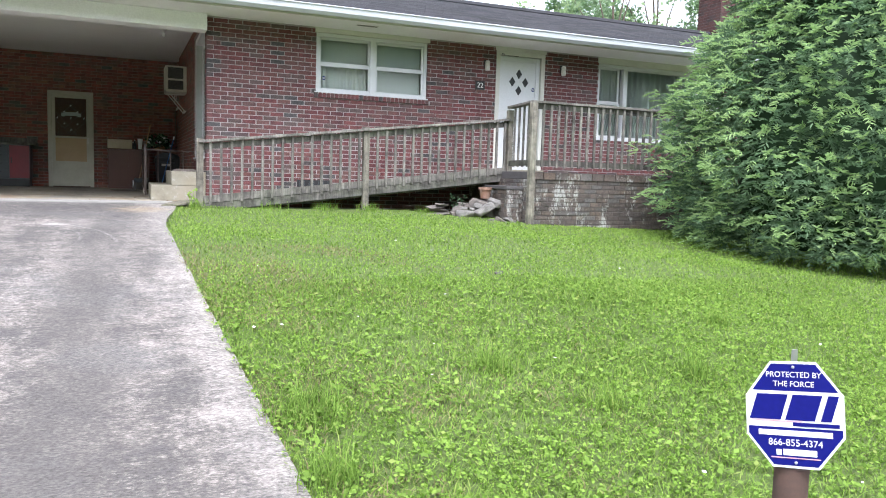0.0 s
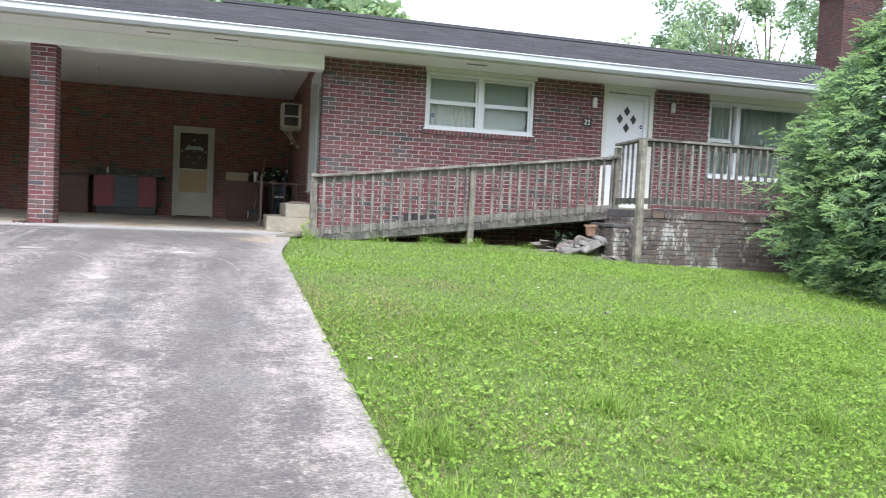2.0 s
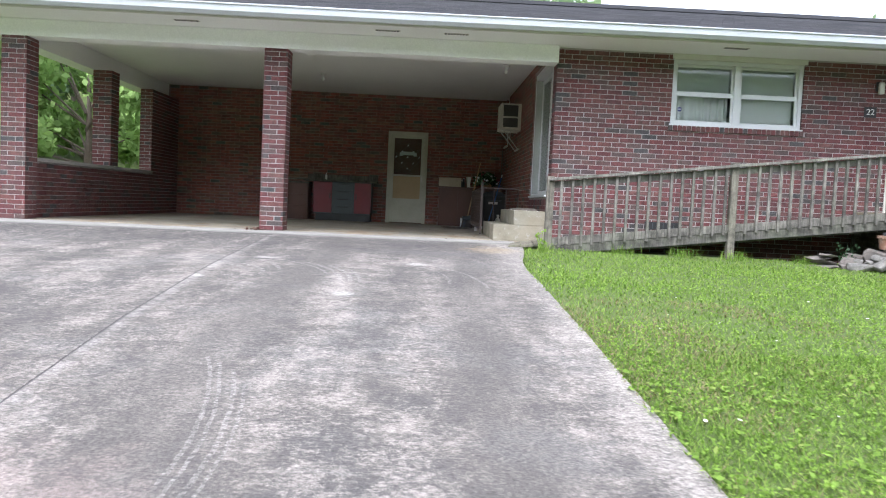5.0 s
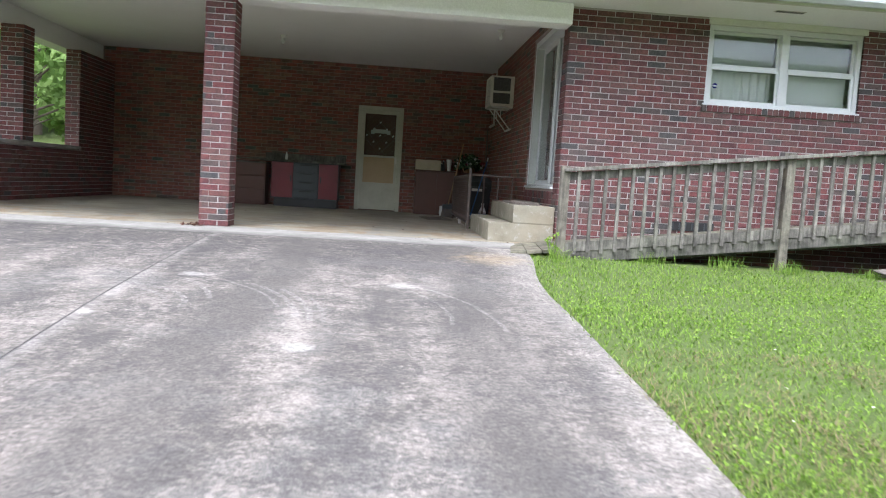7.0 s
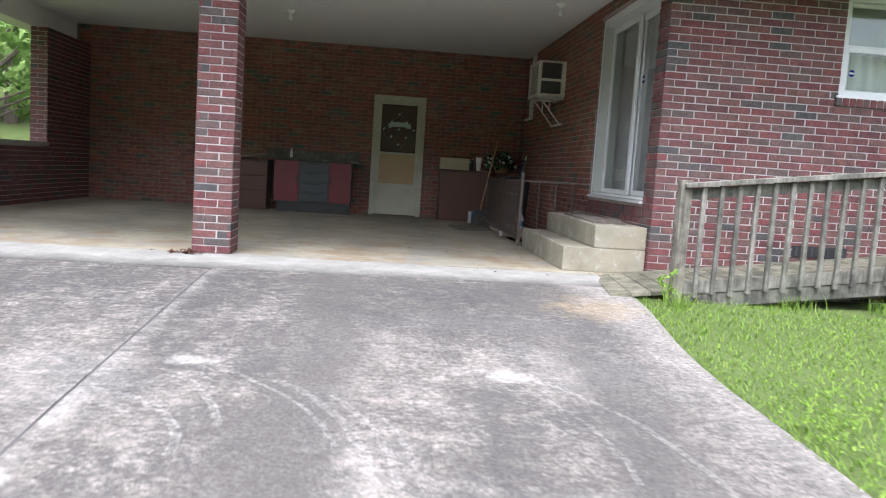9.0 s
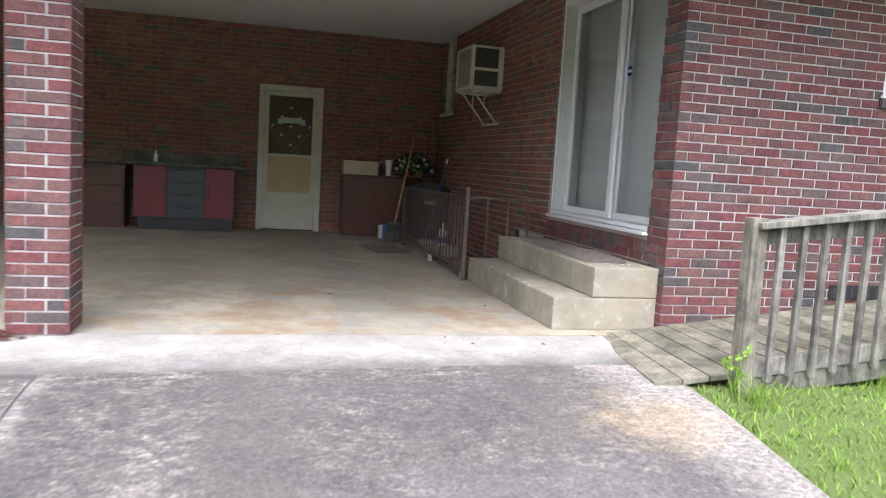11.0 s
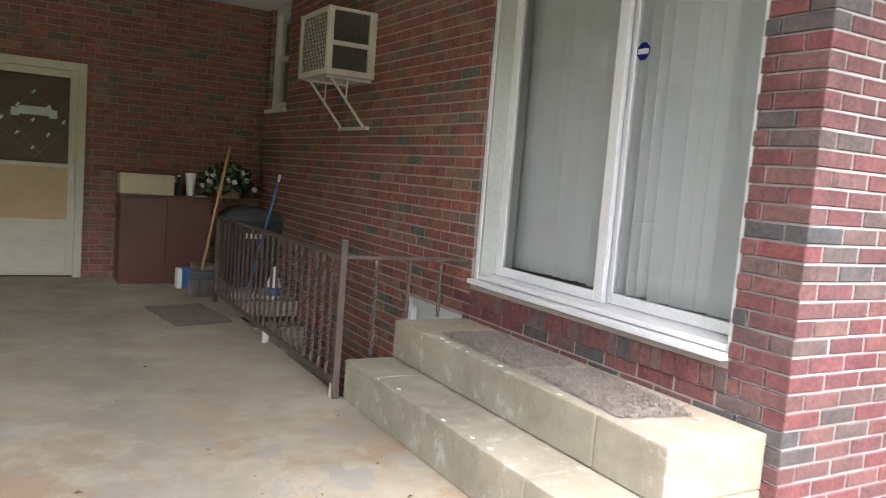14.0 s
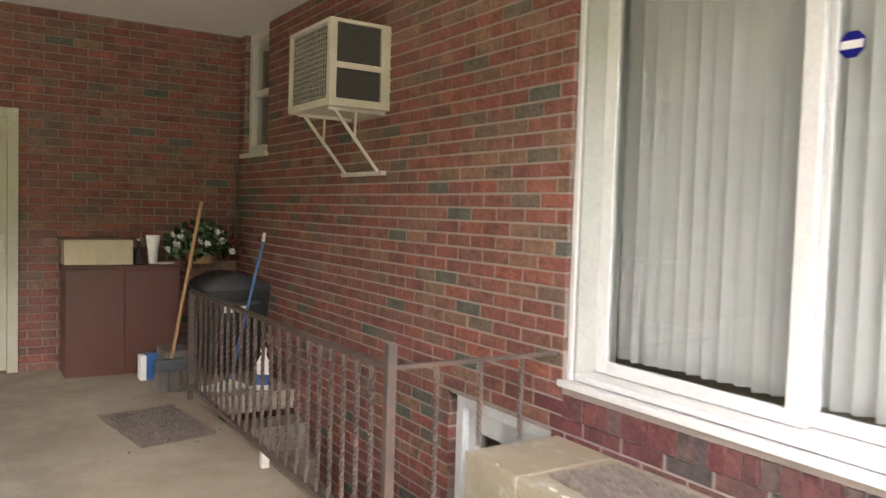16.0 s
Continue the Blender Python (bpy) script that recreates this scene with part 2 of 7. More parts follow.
def floor_material():
    """Carport slab: tan paste, orange clay stains and scoured grey patches, toned down towards the brighter open side,
    and tyre grime.
    """
    m, n, l, b = nodes_of("stained_floor_concrete")
    tc = n.new("ShaderNodeTexCoord").outputs["Object"]
    sep = n.new("ShaderNodeSeparateXYZ")
    l.new(tc, sep.inputs[0])
    cloud = noise_node(n, l, 1.1, 7, 0.66, tc)
    mid = noise_node(n, l, 4.2, 9, 0.76, tc)
    fine = noise_node(n, l, 130, 4, 0.75, tc)
    c = ramp(n, l, math_node(n, l, 'ADD', math_node(n, l, 'MULTIPLY', cloud, 0.6), math_node(n, l, 'MULTIPLY', mid, 0.4)), [(0.36, (0.265, 0.23, 0.172)), (0.5, (0.35, 0.308, 0.235)), (0.63, (0.43, 0.384, 0.30))])
    # scoured and clay-stained stretch near the apron, coloured darker to offset the strong light there
    front = ramp(n, l, math_node(n, l, 'MULTIPLY', math_node(n, l, 'ADD', math_node(n, l, 'SUBTRACT', 15.2, sep.outputs[1]), math_node(n, l, 'MULTIPLY', cloud, 2.0)), 0.25), [(0.32, (0.12,) * 3), (0.72, (1, 1, 1))])
    clay = noise_node(n, l, 1.9, 8, 0.70, tc)
    c = mix(n, l, c, (0.25, 0.168, 0.102), math_node(n, l, 'MULTIPLY', ramp(n, l, clay, [(0.46, (0, 0, 0)), (0.58, (0.8,) * 3)]), front))
    shift = n.new("ShaderNodeMapping")
    shift.inputs["Location"].default_value = (3.1, 7.7, 0)
    l.new(tc, shift.inputs["Vector"])
    bare = noise_node(n, l, 2.3, 8, 0.68, shift.outputs["Vector"])
    c = mix(n, l, c, (0.255, 0.247, 0.224), math_node(n, l, 'MULTIPLY', ramp(n, l, bare, [(0.535, (0, 0, 0)), (0.565, (0.75,) * 3)]), front))
    c = mix(n, l, c, (0.30, 0.262, 0.20), math_node(n, l, 'MULTIPLY', ramp(n, l, mid, [(0.56, (0, 0, 0)), (0.62, (0.6,) * 3)]), front))
    # grey tyre grime that runs in from the drive
    lane = math_node(n, l, 'ADD', sep.outputs[0], math_node(n, l, 'MULTIPLY', cloud, 0.9))
    for cx in (-0.45, -2.0, -4.2):
        d = math_node(n, l, 'ABSOLUTE', math_node(n, l, 'SUBTRACT', lane, cx))
        c = mix(n, l, c, (0.235, 0.218, 0.186), math_node(n, l, 'MULTIPLY', ramp(n, l, d, [(0.05, (0.55,) * 3), (0.38, (0, 0, 0))]), ramp(n, l, mid, [(0.40, (1, 1, 1)), (0.60, (0.2,) * 3)])))
    spot = noise_node(n, l, 11, 3, 0.5, tc)
    c = mix(n, l, c, (0.07, 0.06, 0.05), ramp(n, l, spot, [(0.735, (0, 0, 0)), (0.76, (0.7,) * 3)]))
    c = mix(n, l, c, ramp(n, l, fine, [(0.3, (0.84,) * 3), (0.7, (1.08,) * 3)]), 1.0, 'MULTIPLY')
    l.new(c, b.inputs["Base Color"])
    b.inputs["Roughness"].default_value = 0.82
    bump(n, l, b, math_node(n, l, 'ADD', mid, math_node(n, l, 'MULTIPLY', fine, 0.6)), 0.22, 0.006)
    return m


M_FLOOR = floor_material()


def apron_material():
    """Washed concrete that turns grimy with a ragged edge where it meets the drive."""
    m, n, l, b = nodes_of("washed_concrete")
    tc = n.new("ShaderNodeTexCoord").outputs["Object"]
    sep = n.new("ShaderNodeSeparateXYZ")
    l.new(tc, sep.inputs[0])
    mid = noise_node(n, l, 3.4, 9, 0.72, tc)
    grit = noise_node(n, l, 40, 7, 0.82, tc)
    c = ramp(n, l, mid, [(0.36, (0.245, 0.232, 0.214)), (0.64, (0.345, 0.33, 0.308))])
    edge = math_node(n, l, 'SUBTRACT', sep.outputs[1], math_node(n, l, 'MULTIPLY', sep.outputs[0], 0.02))
    edge = math_node(n, l, 'ADD', edge, math_node(n, l, 'MULTIPLY', math_node(n, l, 'ADD', mid, math_node(n, l, 'MULTIPLY', grit, 0.5)), 0.55))
    c = mix(n, l, c, (0.105, 0.098, 0.092), ramp(n, l, math_node(n, l, 'MULTIPLY', math_node(n, l, 'SUBTRACT', edge, 11.4), 0.8), [(0.26, (0.9,) * 3), (0.56, (0, 0, 0))]))
    c = mix(n, l, c, ramp(n, l, grit, [(0.34, (0.8,) * 3), (0.66, (1.12,) * 3)]), 1.0, 'MULTIPLY')
    l.new(c, b.inputs["Base Color"])
    b.inputs["Roughness"].default_value = 0.9
    bump(n, l, b, grit, 0.4, 0.006)
    return m


M_APRON = apron_material()


def driveway_material():
    """Old concrete: dark grime worn through to pale paste, tyre scuffs, spills and bleached spots."""
    m, n, l, b = nodes_of("driveway_concrete")
    tc = n.new("ShaderNodeTexCoord").outputs["Object"]
    mp = n.new("ShaderNodeMapping")
    mp.inputs["Scale"].default_value = (0.8, 1.5, 1)
    l.new(tc, mp.inputs["Vector"])
    big = noise_node(n, l, 1.1, 6, 0.65, tc)
    mid = noise_node(n, l, 4.5, 10, 0.82, mp.outputs["Vector"])
    mp2 = n.new("ShaderNodeMapping")
    mp2.inputs["Scale"].default_value = (0.55, 1.0, 1)
    l.new(tc, mp2.inputs["Vector"])
    grit = noise_node(n, l, 42, 8, 0.85, mp2.outputs["Vector"])
    fine = noise_node(n, l, 190, 3, 0.7, tc)
    c = ramp(n, l, big, [(0.36, (0.088, 0.081, 0.076)), (0.5, (0.131, 0.116, 0.103)), (0.64, (0.155, 0.144, 0.134))])
    along = n.new("ShaderNodeMapping")
    along.inputs["Scale"].default_value = (1.5, 0.55, 1)
    along.inputs["Rotation"].default_value = (0, 0, radians(-9))
    l.new(tc, along.inputs["Vector"])
    patch = noise_node(n, l, 1.25, 9, 0.72, along.outputs["Vector"])
    wear = math_node(n, l, 'ADD', math_node(n, l, 'MULTIPLY', mid, 0.42), math_node(n, l, 'MULTIPLY', grit, 0.58))
    wear = math_node(n, l, 'ADD', wear, math_node(n, l, 'MULTIPLY', math_node(n, l, 'SUBTRACT', patch, 0.5), 0.52))
    c = mix(n, l, c, (0.30, 0.264, 0.236), ramp(n, l, wear, [(0.495, (0, 0, 0)), (0.585, (0.95,) * 3)]))
    scuff = n.new("ShaderNodeMapping")
    scuff.inputs["Scale"].default_value = (0.35, 5.0, 1)
    scuff.inputs["Rotation"].default_value = (0, 0, radians(8))
    l.new(tc, scuff.inputs["Vector"])
    c = mix(n, l, c, (0.31, 0.29, 0.268), ramp(n, l, noise_node(n, l, 2.4, 8, 0.72, scuff.outputs["Vector"]), [(0.585, (0, 0, 0)), (0.70, (0.3,) * 3)]))
    c = mix(n, l, c, (0.075, 0.068, 0.066), ramp(n, l, wear, [(0.41, (0.85,) * 3), (0.48, (0, 0, 0))]))
    sep = n.new("ShaderNodeSeparateXYZ")
    l.new(tc, sep.inputs[0])
    # grime where the eave drips, coarse dark patches and pale paste along the lawn edge and the joint
    coarse = noise_node(n, l, 2.3, 8, 0.78, mp2.outputs["Vector"])
    drip = math_node(n, l, 'ADD', math_node(n, l, 'MULTIPLY', sep.outputs[1], 0.05), math_node(n, l, 'MULTIPLY', coarse, 0.18))
    c = mix(n, l, c, (0.072, 0.066, 0.065), math_node(n, l, 'MULTIPLY', ramp(n, l, drip, [(0.54, (0, 0, 0)), (0.60, (0.9,) * 3)]), ramp(n, l, noise_node(n, l, 17, 6, 0.8, mp2.outputs["Vector"]), [(0.45, (1, 1, 1)), (0.58, (0.0,) * 3)])))
    c = mix(n, l, c, ramp(n, l, noise_node(n, l, 30, 7, 0.8, tc), [(0.38, (0.55,) * 3), (0.5, (0.98,) * 3), (0.62, (1.6,) * 3)]), ramp(n, l, drip, [(0.50, (0, 0, 0)), (0.58, (0.85,) * 3)]), 'MULTIPLY')
    c = mix(n, l, c, (0.085, 0.077, 0.07), math_node(n, l, 'MULTIPLY', ramp(n, l, coarse, [(0.40, (0.75,) * 3), (0.49, (0, 0, 0))]), ramp(n, l, grit, [(0.46, (1, 1, 1)), (0.58, (0.1,) * 3)])))
    side = math_node(n, l, 'ADD', math_node(n, l, 'ADD', sep.outputs[0], math_node(n, l, 'MULTIPLY', sep.outputs[1], 0.047)), math_node(n, l, 'MULTIPLY', coarse, 0.7))
    c = mix(n, l, c, (0.36, 0.325, 0.295), math_node(n, l, 'MULTIPLY', ramp(n, l, math_node(n, l, 'MULTIPLY', side, 0.5), [(0.40, (0, 0, 0)), (0.56, (0.75,) * 3)]), ramp(n, l, grit, [(0.40, (0.15,) * 3), (0.56, (1, 1, 1))])))
    seam = math_node(n, l, 'ABSOLUTE', math_node(n, l, 'ADD', math_node(n, l, 'ADD', sep.outputs[0], math_node(n, l, 'MULTIPLY', sep.outputs[1], 0.018)), 2.50))
    c = mix(n, l, c, (0.34, 0.315, 0.29), math_node(n, l, 'MULTIPLY', ramp(n, l, seam, [(0.01, (0.5,) * 3), (0.07, (0, 0, 0))]), ramp(n, l, mid, [(0.44, (0.1,) * 3), (0.56, (1, 1, 1))])))
    # wheel tracks: two grimy lanes that wander up the drive
    lane = math_node(n, l, 'ADD', sep.outputs[0], math_node(n, l, 'MULTIPLY', noise_node(n, l, 0.5, 3, 0.5, tc), 0.9))
    for cx in (0.15, -1.35):
        d = math_node(n, l, 'ABSOLUTE', math_node(n, l, 'SUBTRACT', lane, cx))
        f = math_node(n, l, 'MULTIPLY', ramp(n, l, d, [(0.08, (1, 1, 1)), (0.34, (0, 0, 0))]), ramp(n, l, mid, [(0.40, (0.15,) * 3), (0.56, (0.8,) * 3)]))
        c = mix(n, l, c, (0.098, 0.088, 0.08), f)
    wob = math_node(n, l, 'MULTIPLY', math_node(n, l, 'SUBTRACT', noise_node(n, l, 5, 5, 0.7, tc), 0.5), 0.5)

    def blob(cx, cy, rx, ry, soft):
        dx = math_node(n, l, 'DIVIDE', math_node(n, l, 'SUBTRACT', sep.outputs[0], cx), rx)
        dy = math_node(n, l, 'DIVIDE', math_node(n, l, 'SUBTRACT', sep.outputs[1], cy), ry)
        d = math_node(n, l, 'SQRT', math_node(n, l, 'ADD', math_node(n, l, 'MULTIPLY', dx, dx), math_node(n, l, 'MULTIPLY', dy, dy)))
        d = math_node(n, l, 'ADD', d, math_node(n, l, 'MULTIPLY', wob, 5.0))
        return ramp(n, l, d, [(1 - soft, (1, 1, 1)), (1.0, (0, 0, 0))])

    def arc(cx, cy, r, w, y_lo, y_hi):
        dx, dy = math_node(n, l, 'SUBTRACT', sep.outputs[0], cx), math_node(n, l, 'SUBTRACT', sep.outputs[1], cy)
        d = math_node(n, l, 'SQRT', math_node(n, l, 'ADD', math_node(n, l, 'MULTIPLY', dx, dx), math_node(n, l, 'MULTIPLY', dy, dy)))
        d = math_node(n, l, 'ABSOLUTE', math_node(n, l, 'SUBTRACT', math_node(n, l, 'ADD', d, math_node(n, l, 'MULTIPLY', wob, 0.08)), r))
        on = math_node(n, l, 'LESS_THAN', d, w)
        on = math_node(n, l, 'MULTIPLY', on, math_node(n, l, 'GREATER_THAN', sep.outputs[1], y_lo))
        on = math_node(n, l, 'MULTIPLY', on, math_node(n, l, 'LESS_THAN', sep.outputs[1], y_hi))
        on = math_node(n, l, 'MULTIPLY', on, math_node(n, l, 'GREATER_THAN', sep.outputs[0], cx))
        return math_node(n, l, 'MULTIPLY', on, ramp(n, l, grit, [(0.44, (0, 0, 0)), (0.62, (0.5,) * 3)]))

    for cx, cy, rx, ry in ((-2.33, 8.95, 0.13, 0.12), (-0.76, 8.90, 0.11, 0.15), (-1.33, 7.22, 0.09, 0.08), (-2.62, 7.7, 0.06, 0.07)):
        c = mix(n, l, c, (0.46, 0.43, 0.395), math_node(n, l, 'MULTIPLY', math_node(n, l, 'MULTIPLY', blob(cx, cy, rx * 1.1, ry * 0.8, 0.5), ramp(n, l, grit, [(0.38, (0.3,) * 3), (0.5, (1, 1, 1))])), 0.6))
    for cx, cy, rx, ry, col in ((-0.98, 10.58, 0.30, 0.24, (0.06, 0.055, 0.06)), (-1.4, 10.95, 1.3, 0.22, (0.09, 0.08, 0.08)), (0.10, 10.5, 0.42, 0.42, (0.31, 0.23, 0.13)), (-0.6, 9.9, 1.1, 0.3, (0.12, 0.11, 0.11)), (-2.3, 3.9, 0.9, 0.5, (0.28, 0.22, 0.20))):
        f = blob(cx, cy, rx, ry, 0.75)
        c = mix(n, l, c, col, math_node(n, l, 'MULTIPLY', math_node(n, l, 'MULTIPLY', f, ramp(n, l, grit, [(0.4, (0.35,) * 3), (0.56, (1, 1, 1))])), 0.6))
    for a in ((-3.0, 7.6, 1.59, 0.022, 7.8, 8.7), (-3.0, 7.6, 1.68, 0.018, 7.75, 8.55), (-3.0, 7.6, 1.50, 0.012, 8.0, 8.75), (-3.2, 7.9, 1.21, 0.02, 8.15, 8.8), (-1.9, 7.9, 1.44, 0.014, 7.8, 8.85), (-5.2, 4.2, 3.56, 0.012, 4.0, 5.5), (-5.2, 4.2, 3.61, 0.010, 3.9, 5.4), (-5.2, 4.2, 3.68, 0.012, 3.9, 5.3), (-5.2, 4.2, 3.73, 0.009, 3.9, 5.1), (-2.75, 7.9, 0.62, 0.02, 7.9, 8.75), (-2.75, 7.9, 0.50, 0.014, 8.0, 8.75), (-2.0, 7.6, 1.86, 0.016, 7.7, 8.95), (-3.0, 7.6, 1.76, 0.014, 7.7, 8.4)):
        c = mix(n, l, c, (0.40, 0.375, 0.35), arc(*a))
    speck = noise_node(n, l, 95, 3, 0.6, mp2.outputs["Vector"])
    c = mix(n, l, c, ramp(n, l, speck, [(0.36, (0.68,) * 3), (0.5, (0.98,) * 3), (0.64, (1.3,) * 3)]), 1.0, 'MULTIPLY')
    l.new(c, b.inputs["Base Color"])
    b.inputs["Roughness"].default_value = 0.9
    bump(n, l, b, math_node(n, l, 'ADD', grit, speck), 0.6, 0.008)
    return m


M_DRIVE = driveway_material()

def wood_material(name, base, dark, green=0.0):
    m, n, l, b = nodes_of(name)
    tc = n.new("ShaderNodeTexCoord").outputs["Object"]
    mp = n.new("ShaderNodeMapping")
    mp.inputs["Scale"].default_value = (30, 30, 2.0)
    l.new(tc, mp.inputs["Vector"])
    grain = noise_node(n, l, 1.5, 6, 0.65, mp.outputs["Vector"])
    big = noise_node(n, l, 2.2, 5, 0.6, tc)
    c = ramp(n, l, grain, [(0.3, dark), (0.62, base), (0.85, tuple(min(1, v * 1.25) for v in base))])
    c = mix(n, l, c, (0.14, 0.16, 0.10), ramp(n, l, big, [(0.45, (0, 0, 0)), (0.7, (green,) * 3)]))
    wet = noise_node(n, l, 5.5, 7, 0.7, tc)
    c = mix(n, l, c, ramp(n, l, wet, [(0.38, (0.5,) * 3), (0.52, (0.95,) * 3), (0.66, (1.4,) * 3)]), 1.0, 'MULTIPLY')
    tone = math_node(n, l, 'ADD', math_node(n, l, 'MULTIPLY', piece_random(n, l), 0.45), 0.75)
    c = mix(n, l, c, tone, 1.0, 'MULTIPLY')
    l.new(c, b.inputs["Base Color"])
    b.inputs["Roughness"].default_value = 0.88
    bump(n, l, b, grain, 0.35, 0.004)
    return m


M_WOOD = wood_material("grey_weathered_wood", (0.205, 0.19, 0.168), (0.08, 0.071, 0.063), 0.3)
M_WOOD_DARK = wood_material("dark_grey_wood", (0.13, 0.12, 0.105), (0.055, 0.05, 0.045), 0.5)
M_DECK = wood_material("grey_deck_board", (0.19, 0.172, 0.128), (0.11, 0.10, 0.075), 0.45)
M_POST = wood_material("pale_weathered_post", (0.26, 0.235, 0.19), (0.12, 0.105, 0.085), 0.3)


def shingle_material():
    m, n, l, b = nodes_of("asphalt_shingle")
    r = piece_random(n, l)
    fine = noise_node(n, l, 220, 2)
    big = noise_node(n, l, 0.7, 5)
    c = ramp(n, l, r, [(0, (0.055, 0.055, 0.062)), (1, (0.095, 0.092, 0.10))])
    c = mix(n, l, c, ramp(n, l, fine, [(0.3, (0.6,) * 3), (0.7, (1.35,) * 3)]), 1.0, 'MULTIPLY')
    c = mix(n, l, c, (0.05, 0.05, 0.048), ramp(n, l, big, [(0.5, (0, 0, 0)), (0.75, (0.6,) * 3)]))
    l.new(c, b.inputs["Base Color"])
    b.inputs["Roughness"].default_value = 0.92
    bump(n, l, b, fine, 0.5, 0.004)
    return m


M_SHINGLE = shingle_material()


def glass_material(name, tint, rough=0.02):
    m, n, l, b = nodes_of(name)
    b.inputs["Base Color"].default_value = (*tint, 1)
    b.inputs["Roughness"].default_value = rough
    b.inputs["Transmission Weight"].default_value = 1.0
    b.inputs["IOR"].default_value = 1.45
    return m


M_GLASS = glass_material("window_glass", (0.93, 0.96, 0.95))
M_GLASS_DIM = glass_material("dull_storm_glass", (0.9, 0.92, 0.9))
M_GLASS_DIM.node_tree.nodes["Principled BSDF"].inputs["IOR"].default_value = 1.15


def leaf_material(name, lo, hi, back=0.35, rough=0.6, straw=0.0):
    m, n, l, b = nodes_of(name)
    r = piece_random(n, l)
    big = noise_node(n, l, 0.8, 3)
    c = ramp(n, l, math_node(n, l, 'ADD', math_node(n, l, 'MULTIPLY', r, 0.6), math_node(n, l, 'MULTIPLY', big, 0.4)), [(0.15, lo), (0.85, hi)])
    if straw:
        c = mix(n, l, c, (0.34, 0.31, 0.12), ramp(n, l, r, [(0.895, (0, 0, 0)), (0.905, (straw,) * 3)]))
    l.new(c, b.inputs["Base Color"])
    b.inputs["Roughness"].default_value = rough
    b.inputs["Specular IOR Level"].default_value = 0.2
    tr = n.new("ShaderNodeBsdfTranslucent")
    l.new(c, tr.inputs["Color"])
    mx = n.new("ShaderNodeMixShader")
    mx.inputs["Fac"].default_value = back
    l.new(b.outputs["BSDF"], mx.inputs[1])
    l.new(tr.outputs["BSDF"], mx.inputs[2])
    l.new(mx.outputs["Shader"], n["Material Output"].inputs["Surface"])
    return m


M_GRASS = leaf_material("grass_blade", (0.092, 0.162, 0.022), (0.31, 0.47, 0.092), 0.42, 0.75, 0.4)
M_THATCH = leaf_material("dry_thatch", (0.13, 0.11, 0.055), (0.33, 0.28, 0.15), 0.2, 0.8)
M_CLOVER = leaf_material("clover_leaf", (0.115, 0.215, 0.022), (0.325, 0.485, 0.085), 0.35)
M_SPRUCE = leaf_material("spruce_needles", (0.095, 0.165, 0.095), (0.265, 0.38, 0.215), 0.42)
M_SPRUCE_TIP = leaf_material("young_spruce_needles", (0.30, 0.44, 0.185), (0.48, 0.63, 0.30), 0.45)
# distance haze is mixed into these two greens: paler and bluer
M_TREE = leaf_material("hazy_broad_leaves", (0.17, 0.26, 0.14), (0.30, 0.41, 0.235), 0.5)
M_TREE_PALE = leaf_material("pale_hazy_spring_leaves", (0.23, 0.32, 0.155), (0.38, 0.49, 0.26), 0.5)
M_TREE_NEAR = leaf_material("sunlit_leaves", (0.22, 0.34, 0.10), (0.40, 0.54, 0.20), 0.5)
# for artificial leaves and a weed, and as painted shade inside the spruce
M_DARKLEAF = leaf_material("dark_leaf_and_shade", (0.015, 0.036, 0.015), (0.04, 0.075, 0.032), 0.1)
M_BARK = paint("bark", (0.12, 0.09, 0.07), 0.95, (0.2, 0.18, 0.15), 0.6, scale=6, grain=40)


def soil_material():
    m, n, l, b = nodes_of("lawn_soil")
    big, fine = noise_node(n, l, 0.6, 5), noise_node(n, l, 45, 6, 0.7)
    c = ramp(n, l, fine, [(0.3, (0.06, 0.088, 0.02)), (0.5, (0.095, 0.135, 0.032)), (0.75, (0.145, 0.165, 0.05))])
    c = mix(n, l, c, (0.15, 0.13, 0.075), ramp(n, l, big, [(0.55, (0, 0, 0)), (0.75, (0.2,) * 3)]))
    l.new(c, b.inputs["Base Color"])
    b.inputs["Roughness"].default_value = 0.95
    bump(n, l, b, fine, 0.6, 0.03)
    return m


M_SOIL = soil_material()


def curtain_material(name, col):
    m, n, l, b = nodes_of(name)
    fine = noise_node(n, l, 120, 3)
    l.new(mix(n, l, col, ramp(n, l, fine, [(0.3, (0.9,) * 3), (0.7, (1.04,) * 3)]), 1.0, 'MULTIPLY'), b.inputs["Base Color"])
    b.inputs["Roughness"].default_value = 0.8
    return m


M_BLIND = curtain_material("white_blind_fabric", (0.75, 0.75, 0.745))
# cloth tone raised to stand in for pale sky reflected in the panes
M_SHADE = curtain_material("grey_green_shade", (0.38, 0.42, 0.39))
M_CURTAIN = curtain_material("sheer_curtain", (0.68, 0.69, 0.66))

# ---- building helpers ----
ORIGIN = {}


def box(bm, x0, x1, y0, y1, z0, z1, bev=0.0):
    r = bmesh.ops.create_cube(bm, size=1.0, matrix=Matrix.LocRotScale(((x0 + x1) / 2, (y0 + y1) / 2, (z0 + z1) / 2), None, (abs(x1 - x0), abs(y1 - y0), abs(z1 - z0))))
    if bev:
        es = list({e for v in r["verts"] for e in v.link_edges})
        bmesh.ops.bevel(bm, geom=es, offset=bev, segments=2, profile=0.6, affect='EDGES')
    return bm


def boxed(x0, x1, y0, y1, z0, z1, bev=0.0):
    return box(bmesh.new(), x0, x1, y0, y1, z0, z1, bev)


